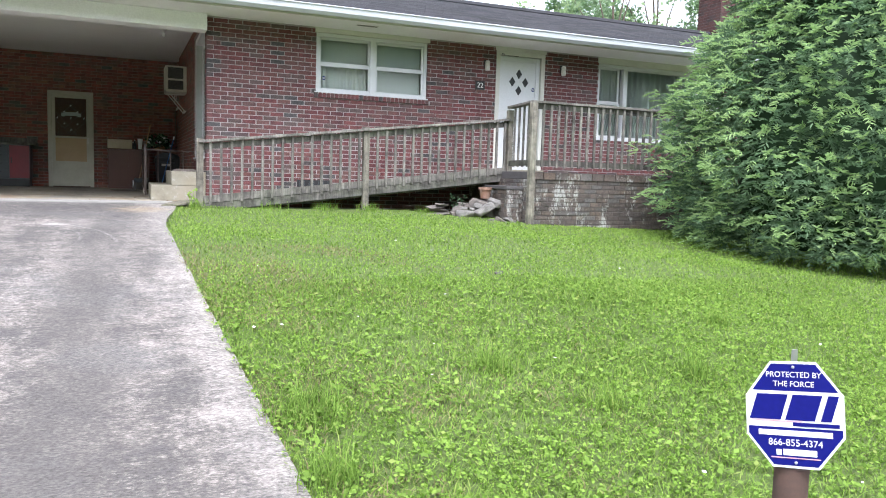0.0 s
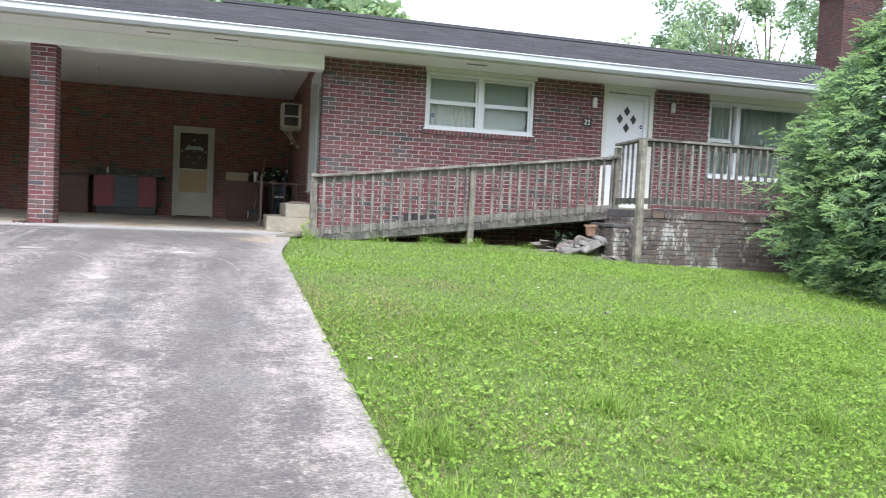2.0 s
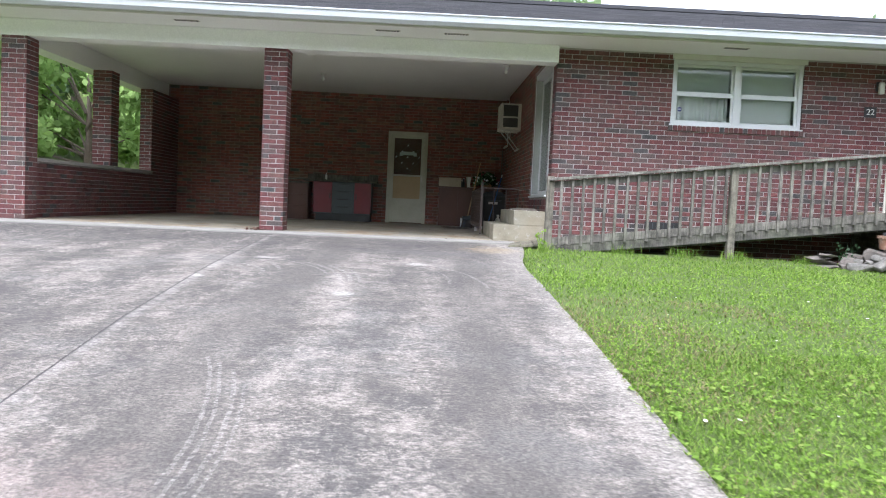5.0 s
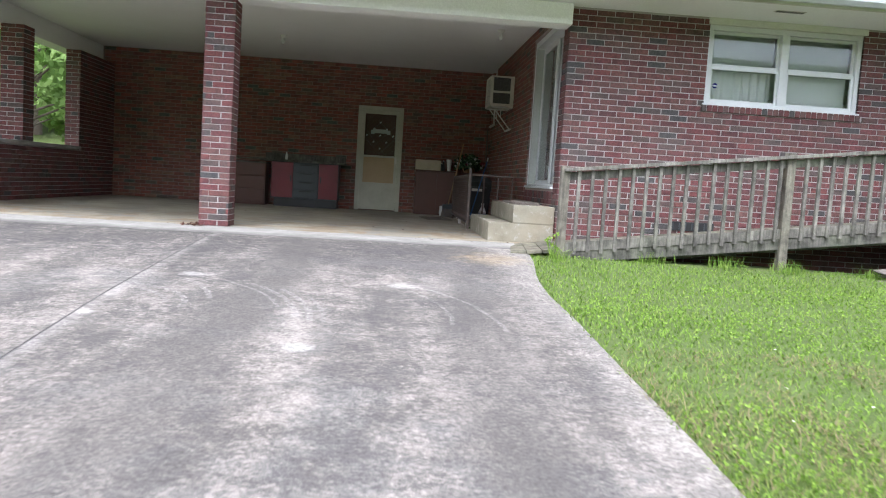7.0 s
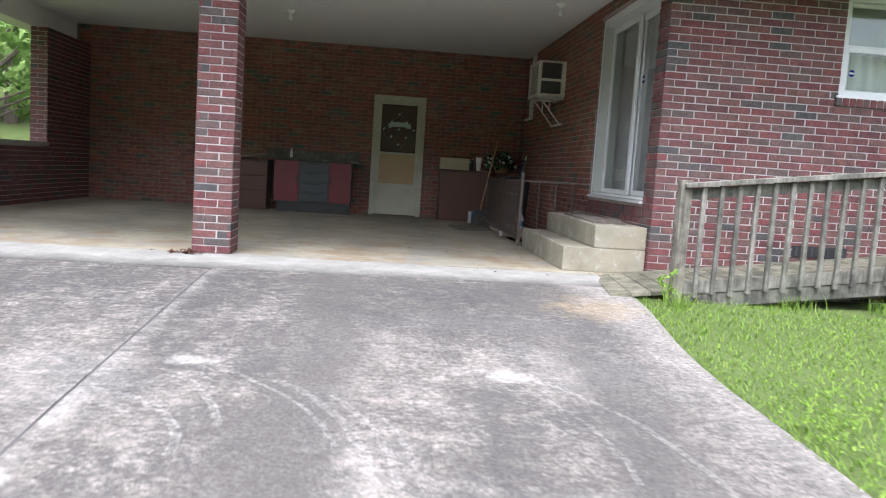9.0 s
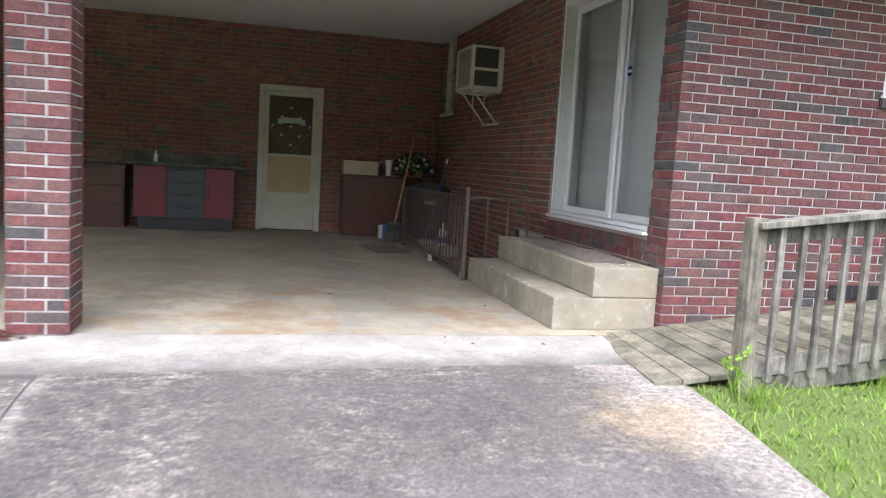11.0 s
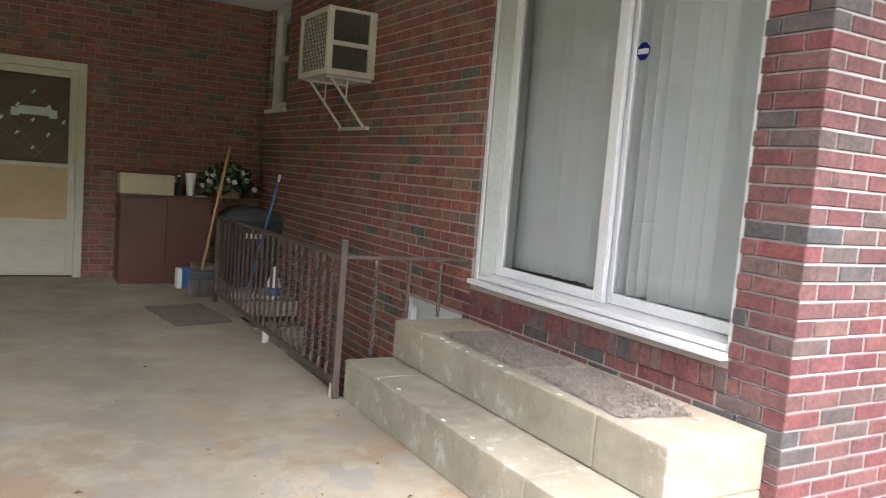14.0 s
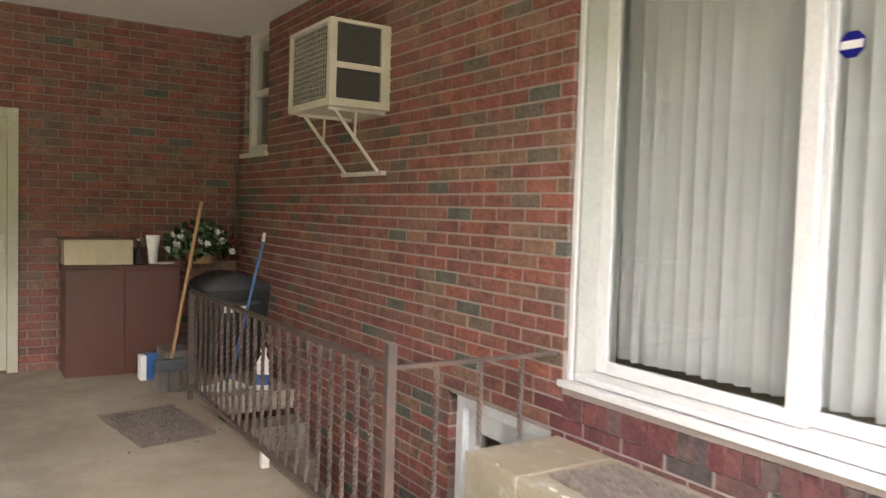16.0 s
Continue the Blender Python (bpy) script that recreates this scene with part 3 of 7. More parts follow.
def rod(bm, a, b, r0, r1=None, seg=10):
    a, b = Vector(a), Vector(b)
    d = b - a
    m = Matrix.Translation((a + b) / 2) @ d.to_track_quat("Z", "Y").to_matrix().to_4x4()
    bmesh.ops.create_cone(bm, cap_ends=True, segments=seg, radius1=r0, radius2=r0 if r1 is None else r1, depth=d.length, matrix=m)
    return bm


def beam(bm, a, b, w, h, bev=0.0):
    """A square-cut bar from a to b; h is its size nearest to upright."""
    a, b = Vector(a), Vector(b)
    d = (b - a)
    x = d.normalized()
    up = Vector((0, 0, 1)) if abs(x.z) < 0.9 else Vector((0, 1, 0))
    y = up.cross(x).normalized()
    z = x.cross(y)
    m = Matrix((x, y, z)).transposed().to_4x4()
    m.translation = (a + b) / 2
    r = bmesh.ops.create_cube(bm, size=1.0, matrix=m @ Matrix.Diagonal((d.length, w, h, 1)))
    if bev:
        es = list({e for v in r["verts"] for e in v.link_edges})
        bmesh.ops.bevel(bm, geom=es, offset=bev, segments=2, profile=0.6, affect='EDGES')
    return bm


def lathe(bm, profile, centre, seg=20):
    """A turned body: profile of (radius, height)."""
    rings = []
    for r, z in profile:
        rings.append([bm.verts.new((centre[0] + r * math.cos(2 * math.pi * k / seg), centre[1] + r * math.sin(2 * math.pi * k / seg), centre[2] + z)) for k in range(seg)])
    for a, b in zip(rings, rings[1:]):
        for k in range(seg):
            bm.faces.new((a[k], a[(k + 1) % seg], b[(k + 1) % seg], b[k]))
    bm.faces.new(rings[0][::-1])
    bm.faces.new(rings[-1])
    return bm


def smooth(ob):
    for p in ob.data.polygons:
        p.use_smooth = True
    return ob


def mesh_from(bm, name, material):
    bm.normal_update()
    me = bpy.data.meshes.new(name)
    bm.to_mesh(me)
    bm.free()
    me.materials.append(material)
    return me


def thing(name, at, label, category, group="", kind=""):
    ob = new(name)
    ob.empty_display_size = 0.1
    ob.location = at
    ORIGIN[ob] = Vector(at)
    return tagged(ob, label, category, group, kind)


def part(name, bm, material, parent, label=""):
    o = ORIGIN[parent]
    bmesh.ops.translate(bm, verts=bm.verts, vec=-o)
    ob = new(name, mesh_from(bm, name, material))
    ob.parent = parent
    ORIGIN[ob] = o
    return tagged(ob, label)


def single(name, bm, material, label="", category="", group="", kind=""):
    """A thing that is one mesh, with its origin at the middle of its base."""
    vs = [v.co for v in bm.verts]
    o = Vector((sum(v.x for v in vs) / len(vs), sum(v.y for v in vs) / len(vs), min(v.z for v in vs)))
    bmesh.ops.translate(bm, verts=bm.verts, vec=-o)
    ob = new(name, mesh_from(bm, name, material))
    ob.location = o
    ORIGIN[ob] = o
    return tagged(ob, label, category, group, kind)


def structure(name, bm, material, label=""):
    ob = new(name, mesh_from(bm, name, material))
    ORIGIN[ob] = Vector((0, 0, 0))
    return tagged(ob, label, "", "", "structure")


def array_mesh(name, verts, faces, material):
    """A mesh from generated arrays of vertices and equal-sided faces."""
    me = bpy.data.meshes.new(name)
    nv, nf, k = len(verts), len(faces), faces.shape[1]
    me.vertices.add(nv)
    me.vertices.foreach_set("co", np.asarray(verts, dtype=np.float32).ravel())
    me.loops.add(nf * k)
    me.loops.foreach_set("vertex_index", np.asarray(faces, dtype=np.int32).ravel())
    me.polygons.add(nf)
    me.polygons.foreach_set("loop_start", np.arange(0, nf * k, k, dtype=np.int32))
    me.update(calc_edges=True)
    me.materials.append(material)
    return me


# ---- the plan ----
FRONT, BACK, SIDE, LEFT = 12.14, 18.75, 1.05, -6.70
FLOOR, SOFFIT, CEIL = 0.892, 3.68, 3.80
PORCH_Z = 1.50
HOUSE_END, ROOF_END = 17.4, 18.2
SKEW = 0.75


def ground_z(x, y):
    """Height of the lawn and the drive, which climb towards the house."""
    z = np.interp(y, [-600, -60, -30, -10, 0, 3.86, 6.16, 8.1, 11.04, 12.1, 25, 45, 120, 240, 700], [-6, -4.5, -3, -1.1, -0.18, 0.23, 0.52, 0.69, 0.85, 0.865, 0.8, 0.8, 0.8, 0.8, 0.8])
    hill = np.interp(y, [25, 45, 120, 240], [0, 4, 27, 40]) * np.clip((27 - x) / 50, 0.12, 1.0)
    # last term: unseen hill behind the camera, added to block the low sky
    z = z + hill + np.interp(y, [-120, -60, -26], [34, 15, 0])
    z = z - 0.035 * np.clip(x - 3.5, 0, 12) * np.clip((y + 2) / 6, 0, 1) * np.clip((30 - y) / 12, 0, 1)
    return z


# ground: one sheet to the horizon
def axis(lo, hi, dense_lo, dense_hi, step, far):
    a = list(np.arange(dense_lo, dense_hi + 1e-6, step))
    v, s = dense_hi, step
    while v < hi:
        s *= far
        v += s
        a.append(v)
    v, s = dense_lo, step
    while v > lo:
        s *= far
        v -= s
        a.insert(0, v)
    return np.array(a)


gx, gy = axis(-500, 500, -9, 14, 0.25, 1.25), axis(-300, 650, -3, 20, 0.25, 1.25)
GX, GY = np.meshgrid(gx, gy)
GZ = ground_z(GX, GY)
GZ += 0.02 * np.sin(GX * 1.7 + GY * 0.6) * np.sin(GY * 1.3) * (GY < 11) * (GX > 0.8)
inside = (GX > LEFT + 0.2) & (GX < 17.5) & (GY > 12.25) & (GY < BACK - 0.1)
GZ = np.where(inside, -2.0, GZ)
under_ramp = (GX > 1.2) & (GX < 5.3) & (GY > 11.3) & (GY <= 12.25)
GZ = np.where(under_ramp, GZ - 0.12, GZ)
under_drive = (GX < 0.35) & (GX > -9) & (GY < 12.3)
GZ = np.where(under_drive, GZ - 0.10, GZ)
nx, ny = len(gx), len(gy)
idx = np.arange(nx * ny).reshape(ny, nx)
quads = np.stack([idx[:-1, :-1], idx[:-1, 1:], idx[1:, 1:], idx[1:, :-1]], -1).reshape(-1, 4)
ground = new("ground", array_mesh("ground", np.stack([GX.ravel(), GY.ravel(), GZ.ravel()], -1), quads, M_SOIL))
ORIGIN[ground] = Vector((0, 0, 0))
tagged(smooth(ground), "grassy lawn soil rising gently to the house", "", "", "structure")

# driveway: two pours of concrete with an open joint between them
def drive_edge(y):
    return float(np.interp(y, [-14, 0, 2.8, 3.95, 5.7, 7.0, 8.9, 9.5, 10.4, 10.8, 11.5], [0.9, 0.72, 0.63, 0.57, 0.46, 0.40, 0.34, 0.37, 0.50, 0.56, 0.50]))


def drive_slab(name, left, right, y0, y1, label, thick=0.12):
    bm = bmesh.new()
    rows = []
    for k in range(61):
        y = y0 + (y1 - y0) * k / 60
        a, b = left(y), right(y)
        rows.append([(a + (b - a) * j / 12, y) for j in range(13)])
    top = [[bm.verts.new((x, y, float(ground_z(min(x, 0), y)) + 0.02)) for x, y in r] for r in rows]
    low = [[bm.verts.new((x, y, float(ground_z(min(x, 0), y)) + 0.02 - thick)) for x, y in r] for r in rows]
    for a, b in zip(top, top[1:]):
        for j in range(12):
            bm.faces.new((a[j], a[j + 1], b[j + 1], b[j]))
    for j in (0, 12):
        for k in range(60):
            f = (top[k][j], top[k + 1][j], low[k + 1][j], low[k][j])
            bm.faces.new(f if j else f[::-1])
    for k in (0, 60):
        for j in range(12):
            f = (top[k][j], top[k][j + 1], low[k][j + 1], low[k][j])
            bm.faces.new(f if k else f[::-1])
    return structure(name, bm, M_DRIVE, label)


drive_slab("driveway_main", lambda y: -2.60 - 0.018 * max(0, y - 4), lambda y: drive_edge(y), -14, 11.36, "stained grey concrete driveway with worn tyre marks")
drive_slab("driveway_side", lambda y: -6.9 - 0.6 * min(1, max(0, (9.5 - y) / 5)), lambda y: -2.614 - 0.018 * max(0, y - 4), -14, 11.2, "stained grey concrete parking pour beside the drive")

bm = bmesh.new()
prev = None
for k in range(41):
    y = -14 + 25.2 * k / 40
    x = -2.607 - 0.018 * max(0, y - 4)
    z = float(ground_z(0, y)) + 0.017
    row = (bm.verts.new((x - 0.012, y, z)), bm.verts.new((x + 0.012, y, z)))
    if prev:
        bm.faces.new((prev[0], prev[1], row[1], row[0]))
    prev = row
structure("trim_drive_joint", bm, M_OILY, "grit-filled joint between the two pours")

# carport floor with a stairwell cut through it
WELL = (0.26, SIDE, 14.36, 17.3)
bm = bmesh.new()
for x0, x1, y0, y1 in ((LEFT, WELL[0], 12.04, BACK), (WELL[0], SIDE, 12.04, WELL[2]), (WELL[0], SIDE, WELL[3], BACK)):
    box(bm, x0, x1, y0, y1, FLOOR - 0.14, FLOOR)
structure("floor_carport", bm, M_FLOOR, "tan stained concrete carport floor")
bm = bmesh.new()
v = [bm.verts.new(p) for p in ((LEFT - 0.1, 11.14, FLOOR - 0.02), (-2.7, 11.27, FLOOR - 0.018), (0.48, 11.38, FLOOR - 0.018), (0.56, 12.035, FLOOR - 0.002), (-2.7, 12.035, FLOOR - 0.002), (LEFT - 0.1, 12.035, FLOOR - 0.002))]
bm.faces.new((v[0], v[1], v[4], v[5]))
bm.faces.new((v[1], v[2], v[3], v[4]))
r = bmesh.ops.extrude_face_region(bm, geom=bm.faces[:])
bmesh.ops.translate(bm, verts=[q for q in r["geom"] if isinstance(q, bmesh.types.BMVert)], vec=(0, 0, -0.15))
bmesh.ops.recalc_face_normals(bm, faces=bm.faces[:])
structure("floor_apron", bm, M_APRON, "rain-washed pale concrete edge of the carport slab")

# ---- walls: mortar core with openings; bricks follow at the end of the file ----
BRICK_JOBS = []


def wall_core(name, along, fixed, thick, u0, u1, z0, z1, holes, label, material=None):
    """A wall slab along x or y with rectangular holes (u0, u1, z0, z1), cut into blocks round them."""
    bm = bmesh.new()
    us = sorted({u0, u1, *[h[0] for h in holes], *[h[1] for h in holes]})
    zs = sorted({z0, z1, *[h[2] for h in holes], *[h[3] for h in holes]})
    us, zs = [u for u in us if u0 <= u <= u1], [z for z in zs if z0 <= z <= z1]
    ok = lambda i, j: 0 <= i < len(us) - 1 and 0 <= j < len(zs) - 1 and not any(h[0] < (us[i] + us[i + 1]) / 2 < h[1] and h[2] < (zs[j] + zs[j + 1]) / 2 < h[3] for h in holes)
    cache = {}

    def vert(i, j, k):
        if (i, j, k) not in cache:
            d = fixed + (thick if k else 0)
            cache[(i, j, k)] = bm.verts.new((us[i], d, zs[j]) if along == "x" else (d, us[i], zs[j]))
        return cache[(i, j, k)]

    for i in range(len(us) - 1):
        for j in range(len(zs) - 1):
            if not ok(i, j):
                continue
            for k in (0, 1):
                bm.faces.new([vert(i, j, k), vert(i + 1, j, k), vert(i + 1, j + 1, k), vert(i, j + 1, k)])
            for (di, dj, p, q) in ((-1, 0, (i, j), (i, j + 1)), (1, 0, (i + 1, j), (i + 1, j + 1)), (0, -1, (i, j), (i + 1, j)), (0, 1, (i, j + 1), (i + 1, j + 1))):
                if not ok(i + di, j + dj):
                    bm.faces.new([vert(*p, 0), vert(*q, 0), vert(*q, 1), vert(*p, 1)])
    bmesh.ops.recalc_face_normals(bm, faces=bm.faces[:])
    return structure(name, bm, material or M_MORTAR, label)


WIN1 = (2.72, 4.615, 2.66, 3.68)
DOOR_F = (5.90, 6.87, PORCH_Z, 3.68)
WIN2 = (8.01, 10.9, 2.17, 3.68)
front_holes = [WIN1, DOOR_F, WIN2]
wall_front = wall_core("wall_front", "x", FRONT + 0.006, 0.256, SIDE + 0.012, HOUSE_END, 0.2, SOFFIT, front_holes, "red brick front wall with pale mortar joints")
SLIDE = (12.41, 14.30, 1.55, 3.62)
SLIDE_H = (12.41, 14.30, 1.53, 3.62)
BDOOR = (14.36, 15.16, -0.75, 1.34)
SWIN = (18.0, 18.62, 2.74, 3.80)
ACH = (15.94, 16.49, 2.88, 3.35)
side_holes = [SLIDE, BDOOR, SWIN, ACH]
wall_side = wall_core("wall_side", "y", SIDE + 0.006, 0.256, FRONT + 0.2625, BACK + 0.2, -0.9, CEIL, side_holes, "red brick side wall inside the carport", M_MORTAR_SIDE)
DOOR_B = (-1.70, -0.79, FLOOR, 2.99)
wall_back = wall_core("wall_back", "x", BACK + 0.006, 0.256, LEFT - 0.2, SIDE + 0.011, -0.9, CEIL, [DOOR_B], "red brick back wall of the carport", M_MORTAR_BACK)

# far walls that close the house
bm = bmesh.new()
box(bm, 17.1, 17.39, FRONT + 0.263, 19.0, 0.2, SOFFIT)
structure("wall_east", bm, M_MORTAR, "plain end wall of the house")
bm = bmesh.new()
box(bm, SIDE + 0.263, 17.1, 18.75, 19.0, 0.2, SOFFIT)
structure("wall_rear", bm, M_MORTAR, "plain rear wall of the house")
bm = bmesh.new()
box(bm, SIDE + 0.263, 17.1, FRONT + 0.263, 18.75, 0.9, 1.56)
structure("floor_house", bm, M_CARD, "floor inside the house")

# ceilings, soffit, beam, gutter and roof
structure("ceiling_carport", boxed(LEFT - 0.45, SIDE + 0.012, 12.30, BACK, CEIL, CEIL + 0.05), M_CEIL, "white painted carport ceiling")
structure("ceiling_soffit", boxed(LEFT - 0.75, 17.9, 11.28, FRONT + 0.02, SOFFIT, SOFFIT + 0.03), M_CEIL, "white painted eave soffit")
structure("ceiling_house", boxed(SIDE + 0.02, 17.4, FRONT + 0.03, 18.75, SOFFIT + 0.002, SOFFIT + 0.05), M_CEIL, "house ceiling")
structure("trim_carport_beam", boxed(LEFT - 0.35, SIDE - 0.004, 11.99, 12.31, 3.44, SOFFIT - 0.003, 0.006), M_CEIL, "white boxed beam across the carport opening")
structure("trim_side_beam", boxed(LEFT - 0.35, LEFT - 0.03, 12.315, BACK, 3.46, CEIL - 0.003, 0.006), M_CEIL, "white boxed beam over the low wall")
structure("ceiling_side_eave", boxed(LEFT - 0.75, LEFT - 0.352, FRONT + 0.022, 19.3, SOFFIT, SOFFIT + 0.03), M_CEIL, "white painted side eave")
RIDGE_Y, RIDGE_Z, EAVE_Y, EAVE_Z = 15.45, 5.12, 11.14, 3.80
bm = bmesh.new()
for a, b in (((EAVE_Y, EAVE_Z), (RIDGE_Y, RIDGE_Z)), ((19.76, EAVE_Z), (RIDGE_Y, RIDGE_Z))):
    v = [bm.verts.new(p) for p in ((LEFT - 0.95, a[0], a[1]), (ROOF_END, a[0], a[1]), (ROOF_END, b[0], b[1]), (LEFT - 0.95, b[0], b[1]))]
    w = [bm.verts.new(q.co - Vector((0, 0, 0.08))) for q in v]
    bm.faces.new(v)
    bm.faces.new(w[::-1])
    for k in range(4):
        bm.faces.new((v[k], w[k], w[(k + 1) % 4], v[(k + 1) % 4]))
bmesh.ops.recalc_face_normals(bm, faces=bm.faces[:])
roof = structure("roof", bm, M_SHINGLE, "dark grey asphalt shingle roof")
for x, s in ((LEFT - 0.80, "west"), (18.0, "east")):
    bm = bmesh.new()
    v = [bm.verts.new((x, y, z)) for y, z in ((11.3, SOFFIT + 0.03), (19.5, SOFFIT + 0.03), (19.5, EAVE_Z - 0.05), (RIDGE_Y, RIDGE_Z - 0.09), (11.3, EAVE_Z - 0.05))]
    f = bm.faces.new(v)
    r = bmesh.ops.extrude_face_region(bm, geom=[f])
    bmesh.ops.translate(bm, verts=[q for q in r["geom"] if isinstance(q, bmesh.types.BMVert)], vec=(0.05, 0, 0))
    bmesh.ops.recalc_face_normals(bm, faces=bm.faces[:])
    structure("wall_gable_" + s, bm, M_TRIM, "painted gable end")
structure("trim_fascia", boxed(LEFT - 0.8, 18.0, 11.24, 11.277, SOFFIT - 0.02, EAVE_Z - 0.04), M_TRIM, "white fascia board")

# gutter along the eave
gutter = thing("gutter", (3, 11.2, 3.7), "white aluminium eave gutter with a rolled lip", "gutter")
bm = bmesh.new()
prof = ((11.238, 3.80), (11.238, 3.685), (11.165, 3.675), (11.12, 3.72), (11.115, 3.79), (11.10, 3.80), (11.105, 3.812), (11.125, 3.81), (11.13, 3.73), (11.17, 3.69), (11.228, 3.70), (11.228, 3.80))
xs = [LEFT - 0.95 + k * (ROOF_END - LEFT + 0.95) / 40 for k in range(41)]
rings = [[bm.verts.new((x, y, z + 0.004 * math.sin(x * 0.8))) for y, z in prof] for x in xs]
for a, b in zip(rings, rings[1:]):
    for k in range(len(prof)):
        bm.faces.new((a[k], b[k], b[(k + 1) % len(prof)], a[(k + 1) % len(prof)]))
bm.faces.new(rings[0])
bm.faces.new(rings[-1][::-1])
bmesh.ops.recalc_face_normals(bm, faces=bm.faces[:])
part("trough", bm, M_GUTTER, gutter)
part("rolled_lip", rod(bmesh.new(), (LEFT - 0.94, 11.109, 3.806), (ROOF_END - 0.01, 11.109, 3.806), 0.011), M_GUTTER, gutter)
k = LEFT - 0.5
while k < ROOF_END - 0.3:
    part("hanger_strap", boxed(k - 0.014, k + 0.014, 11.112, 11.236, 3.803, 3.807), M_GUTTER, gutter)
    k += 0.9


def brick_pillar(name, x0, x1, y0, y1, z0, z1, label, material=M_BRICK, mortar=None):
    ob = thing(name, ((x0 + x1) / 2, (y0 + y1) / 2, z0), label, "pillar", "carport pillars")
    part("core", boxed(x0 + 0.005, x1 - 0.005, y0 + 0.005, y1 - 0.005, z0, z1), mortar or M_MORTAR, ob)
    BRICK_JOBS.append(("pillar", ob, x0, x1, y0, y1, z0, z1, material))
    return ob


brick_pillar("brick_pillar", -3.08, -2.75, 12.0, 12.33, FLOOR, 3.44, "red brick pillar holding the carport beam")
brick_pillar("brick_pillar", -6.72, -6.37, 11.99, 12.32, FLOOR, 3.44, "red brick corner pillar beside the low wall")
brick_pillar("brick_pillar", -6.74, -6.41, 14.9, 15.23, 1.781, 3.46, "red brick pillar standing over the low wall")
brick_pillar("brick_pillar", -6.75, -6.50, 17.12, BACK - 0.002, FLOOR, 3.46, "red brick pier at the back corner of the carport")
low_wall = structure("wall_low", boxed(-6.745, -6.51, 12.325, 17.11, 0.5, 1.72), M_MORTAR, "low red brick wall along the carport side")
structure("trim_wall_cap", boxed(-6.79, -6.46, 12.33, 17.105, 1.723, 1.78, 0.008), M_EDGE, "pale concrete cap of the low wall")

# stepped concrete block at the sliding window
steps = thing("concrete_steps", (0.65, 13.2, FLOOR), "cream painted concrete double step with chipped edges", "steps")
for a, b in ((12.2, 12.585), (12.588, 13.93), (13.933, 14.32)):
    part("lower_step", boxed(0.26, SIDE - 0.003, a, b, FLOOR, 1.119, 0.009), M_STEP, steps)
for a, b in ((12.2, 12.565), (12.568, 13.98), (13.983, 14.32)):
    part("upper_step", boxed(0.55, SIDE - 0.003, a, b, 1.122, 1.335, 0.009), M_STEP, steps)

random.seed(17)
for x, y, z in [(0.55, random.uniform(12.25, 14.2), 1.336) for _ in range(9)] + [(0.26, random.uniform(12.25, 14.2), 1.120) for _ in range(6)] + [(0.80, random.uniform(12.24, 12.42), 1.336) for _ in range(6)]:
    bm = bmesh.new()
    n_c, r_c = random.randint(6, 8), random.uniform(0.006, 0.018)
    cx = x + r_c + random.uniform(0.004, 0.02) + (random.uniform(-0.15, 0.15) if x > 0.6 else 0)
    rim = [(cx + r_c * random.uniform(0.5, 1.0) * math.cos(2 * math.pi * k / n_c), y + 1.5 * r_c * random.uniform(0.5, 1.0) * math.sin(2 * math.pi * k / n_c)) for k in range(n_c)]
    f = bm.faces.new([bm.verts.new((u, v, z)) for u, v in rim])
    r = bmesh.ops.extrude_face_region(bm, geom=[f])
    bmesh.ops.translate(bm, verts=[q for q in r["geom"] if isinstance(q, bmesh.types.BMVert)], vec=(0, 0, 0.0015))
    bmesh.ops.recalc_face_normals(bm, faces=bm.faces[:])
    part("paint_chip", bm, M_TRIM, steps, "flake of old white paint")


def window_unit(name, x0, x1, z0, z1, y, label, sashes):
    w = tagged(new(name), label, "", "", "structure")
    w.location = ((x0 + x1) / 2, y, z0)
    ORIGIN[w] = Vector(w.location)
    fr = 0.055
    bm = bmesh.new()
    for a in ((x0, x0 + fr, z0, z1), (x1 - fr, x1, z0, z1)):
        box(bm, a[0], a[1], y - 0.02, y + 0.08, a[2], a[3], 0.004)
    box(bm, x0 + fr, x1 - fr, y - 0.02, y + 0.08, z1 - fr, z1, 0.004)
    box(bm, x0 + fr, x1 - fr, y - 0.02, y + 0.08, z0, z0 + 0.045, 0.004)
    part("window_frame", bm, M_VINYL, w)
    part("window_sill", boxed(x0 - 0.02, x1 + 0.02, y - 0.07, y - 0.021, z0 - 0.015, z0 + 0.02, 0.004), M_VINYL, w)
    for (a, b, split) in sashes:
        if a > x0 + fr + 0.01:
            part("mullion", boxed(a - 0.09, a - 0.002, y - 0.025, y + 0.08, z0 + 0.046, z1 - fr - 0.001, 0.004), M_VINYL, w)
        lo, hi = z0 + 0.047, z1 - fr - 0.002
        panes = [(lo, hi, 0.02)] if not split else [(lo, lo + (hi - lo) * 0.5, 0.0), (lo + (hi - lo) * 0.5, hi, 0.03)]
        for p0, p1, dy in panes:
            s = 0.035 if split else 0.02
            bm = bmesh.new()
            box(bm, a, a + s, y + dy, y + dy + 0.03, p0, p1, 0.003)
            box(bm, b - s, b, y + dy, y + dy + 0.03, p0, p1, 0.003)
            box(bm, a + s, b - s, y + dy, y + dy + 0.03, p0, p0 + s, 0.003)
            box(bm, a + s, b - s, y + dy, y + dy + 0.03, p1 - s, p1, 0.003)
            sash = part("sash", bm, M_VINYL, w)
            g = part("pane", boxed(a + s - 0.004, b - s + 0.004, y + dy + 0.012, y + dy + 0.017, p0 + s - 0.004, p1 - s + 0.004), M_GLASS, sash)
            g.visible_shadow = False
    return w


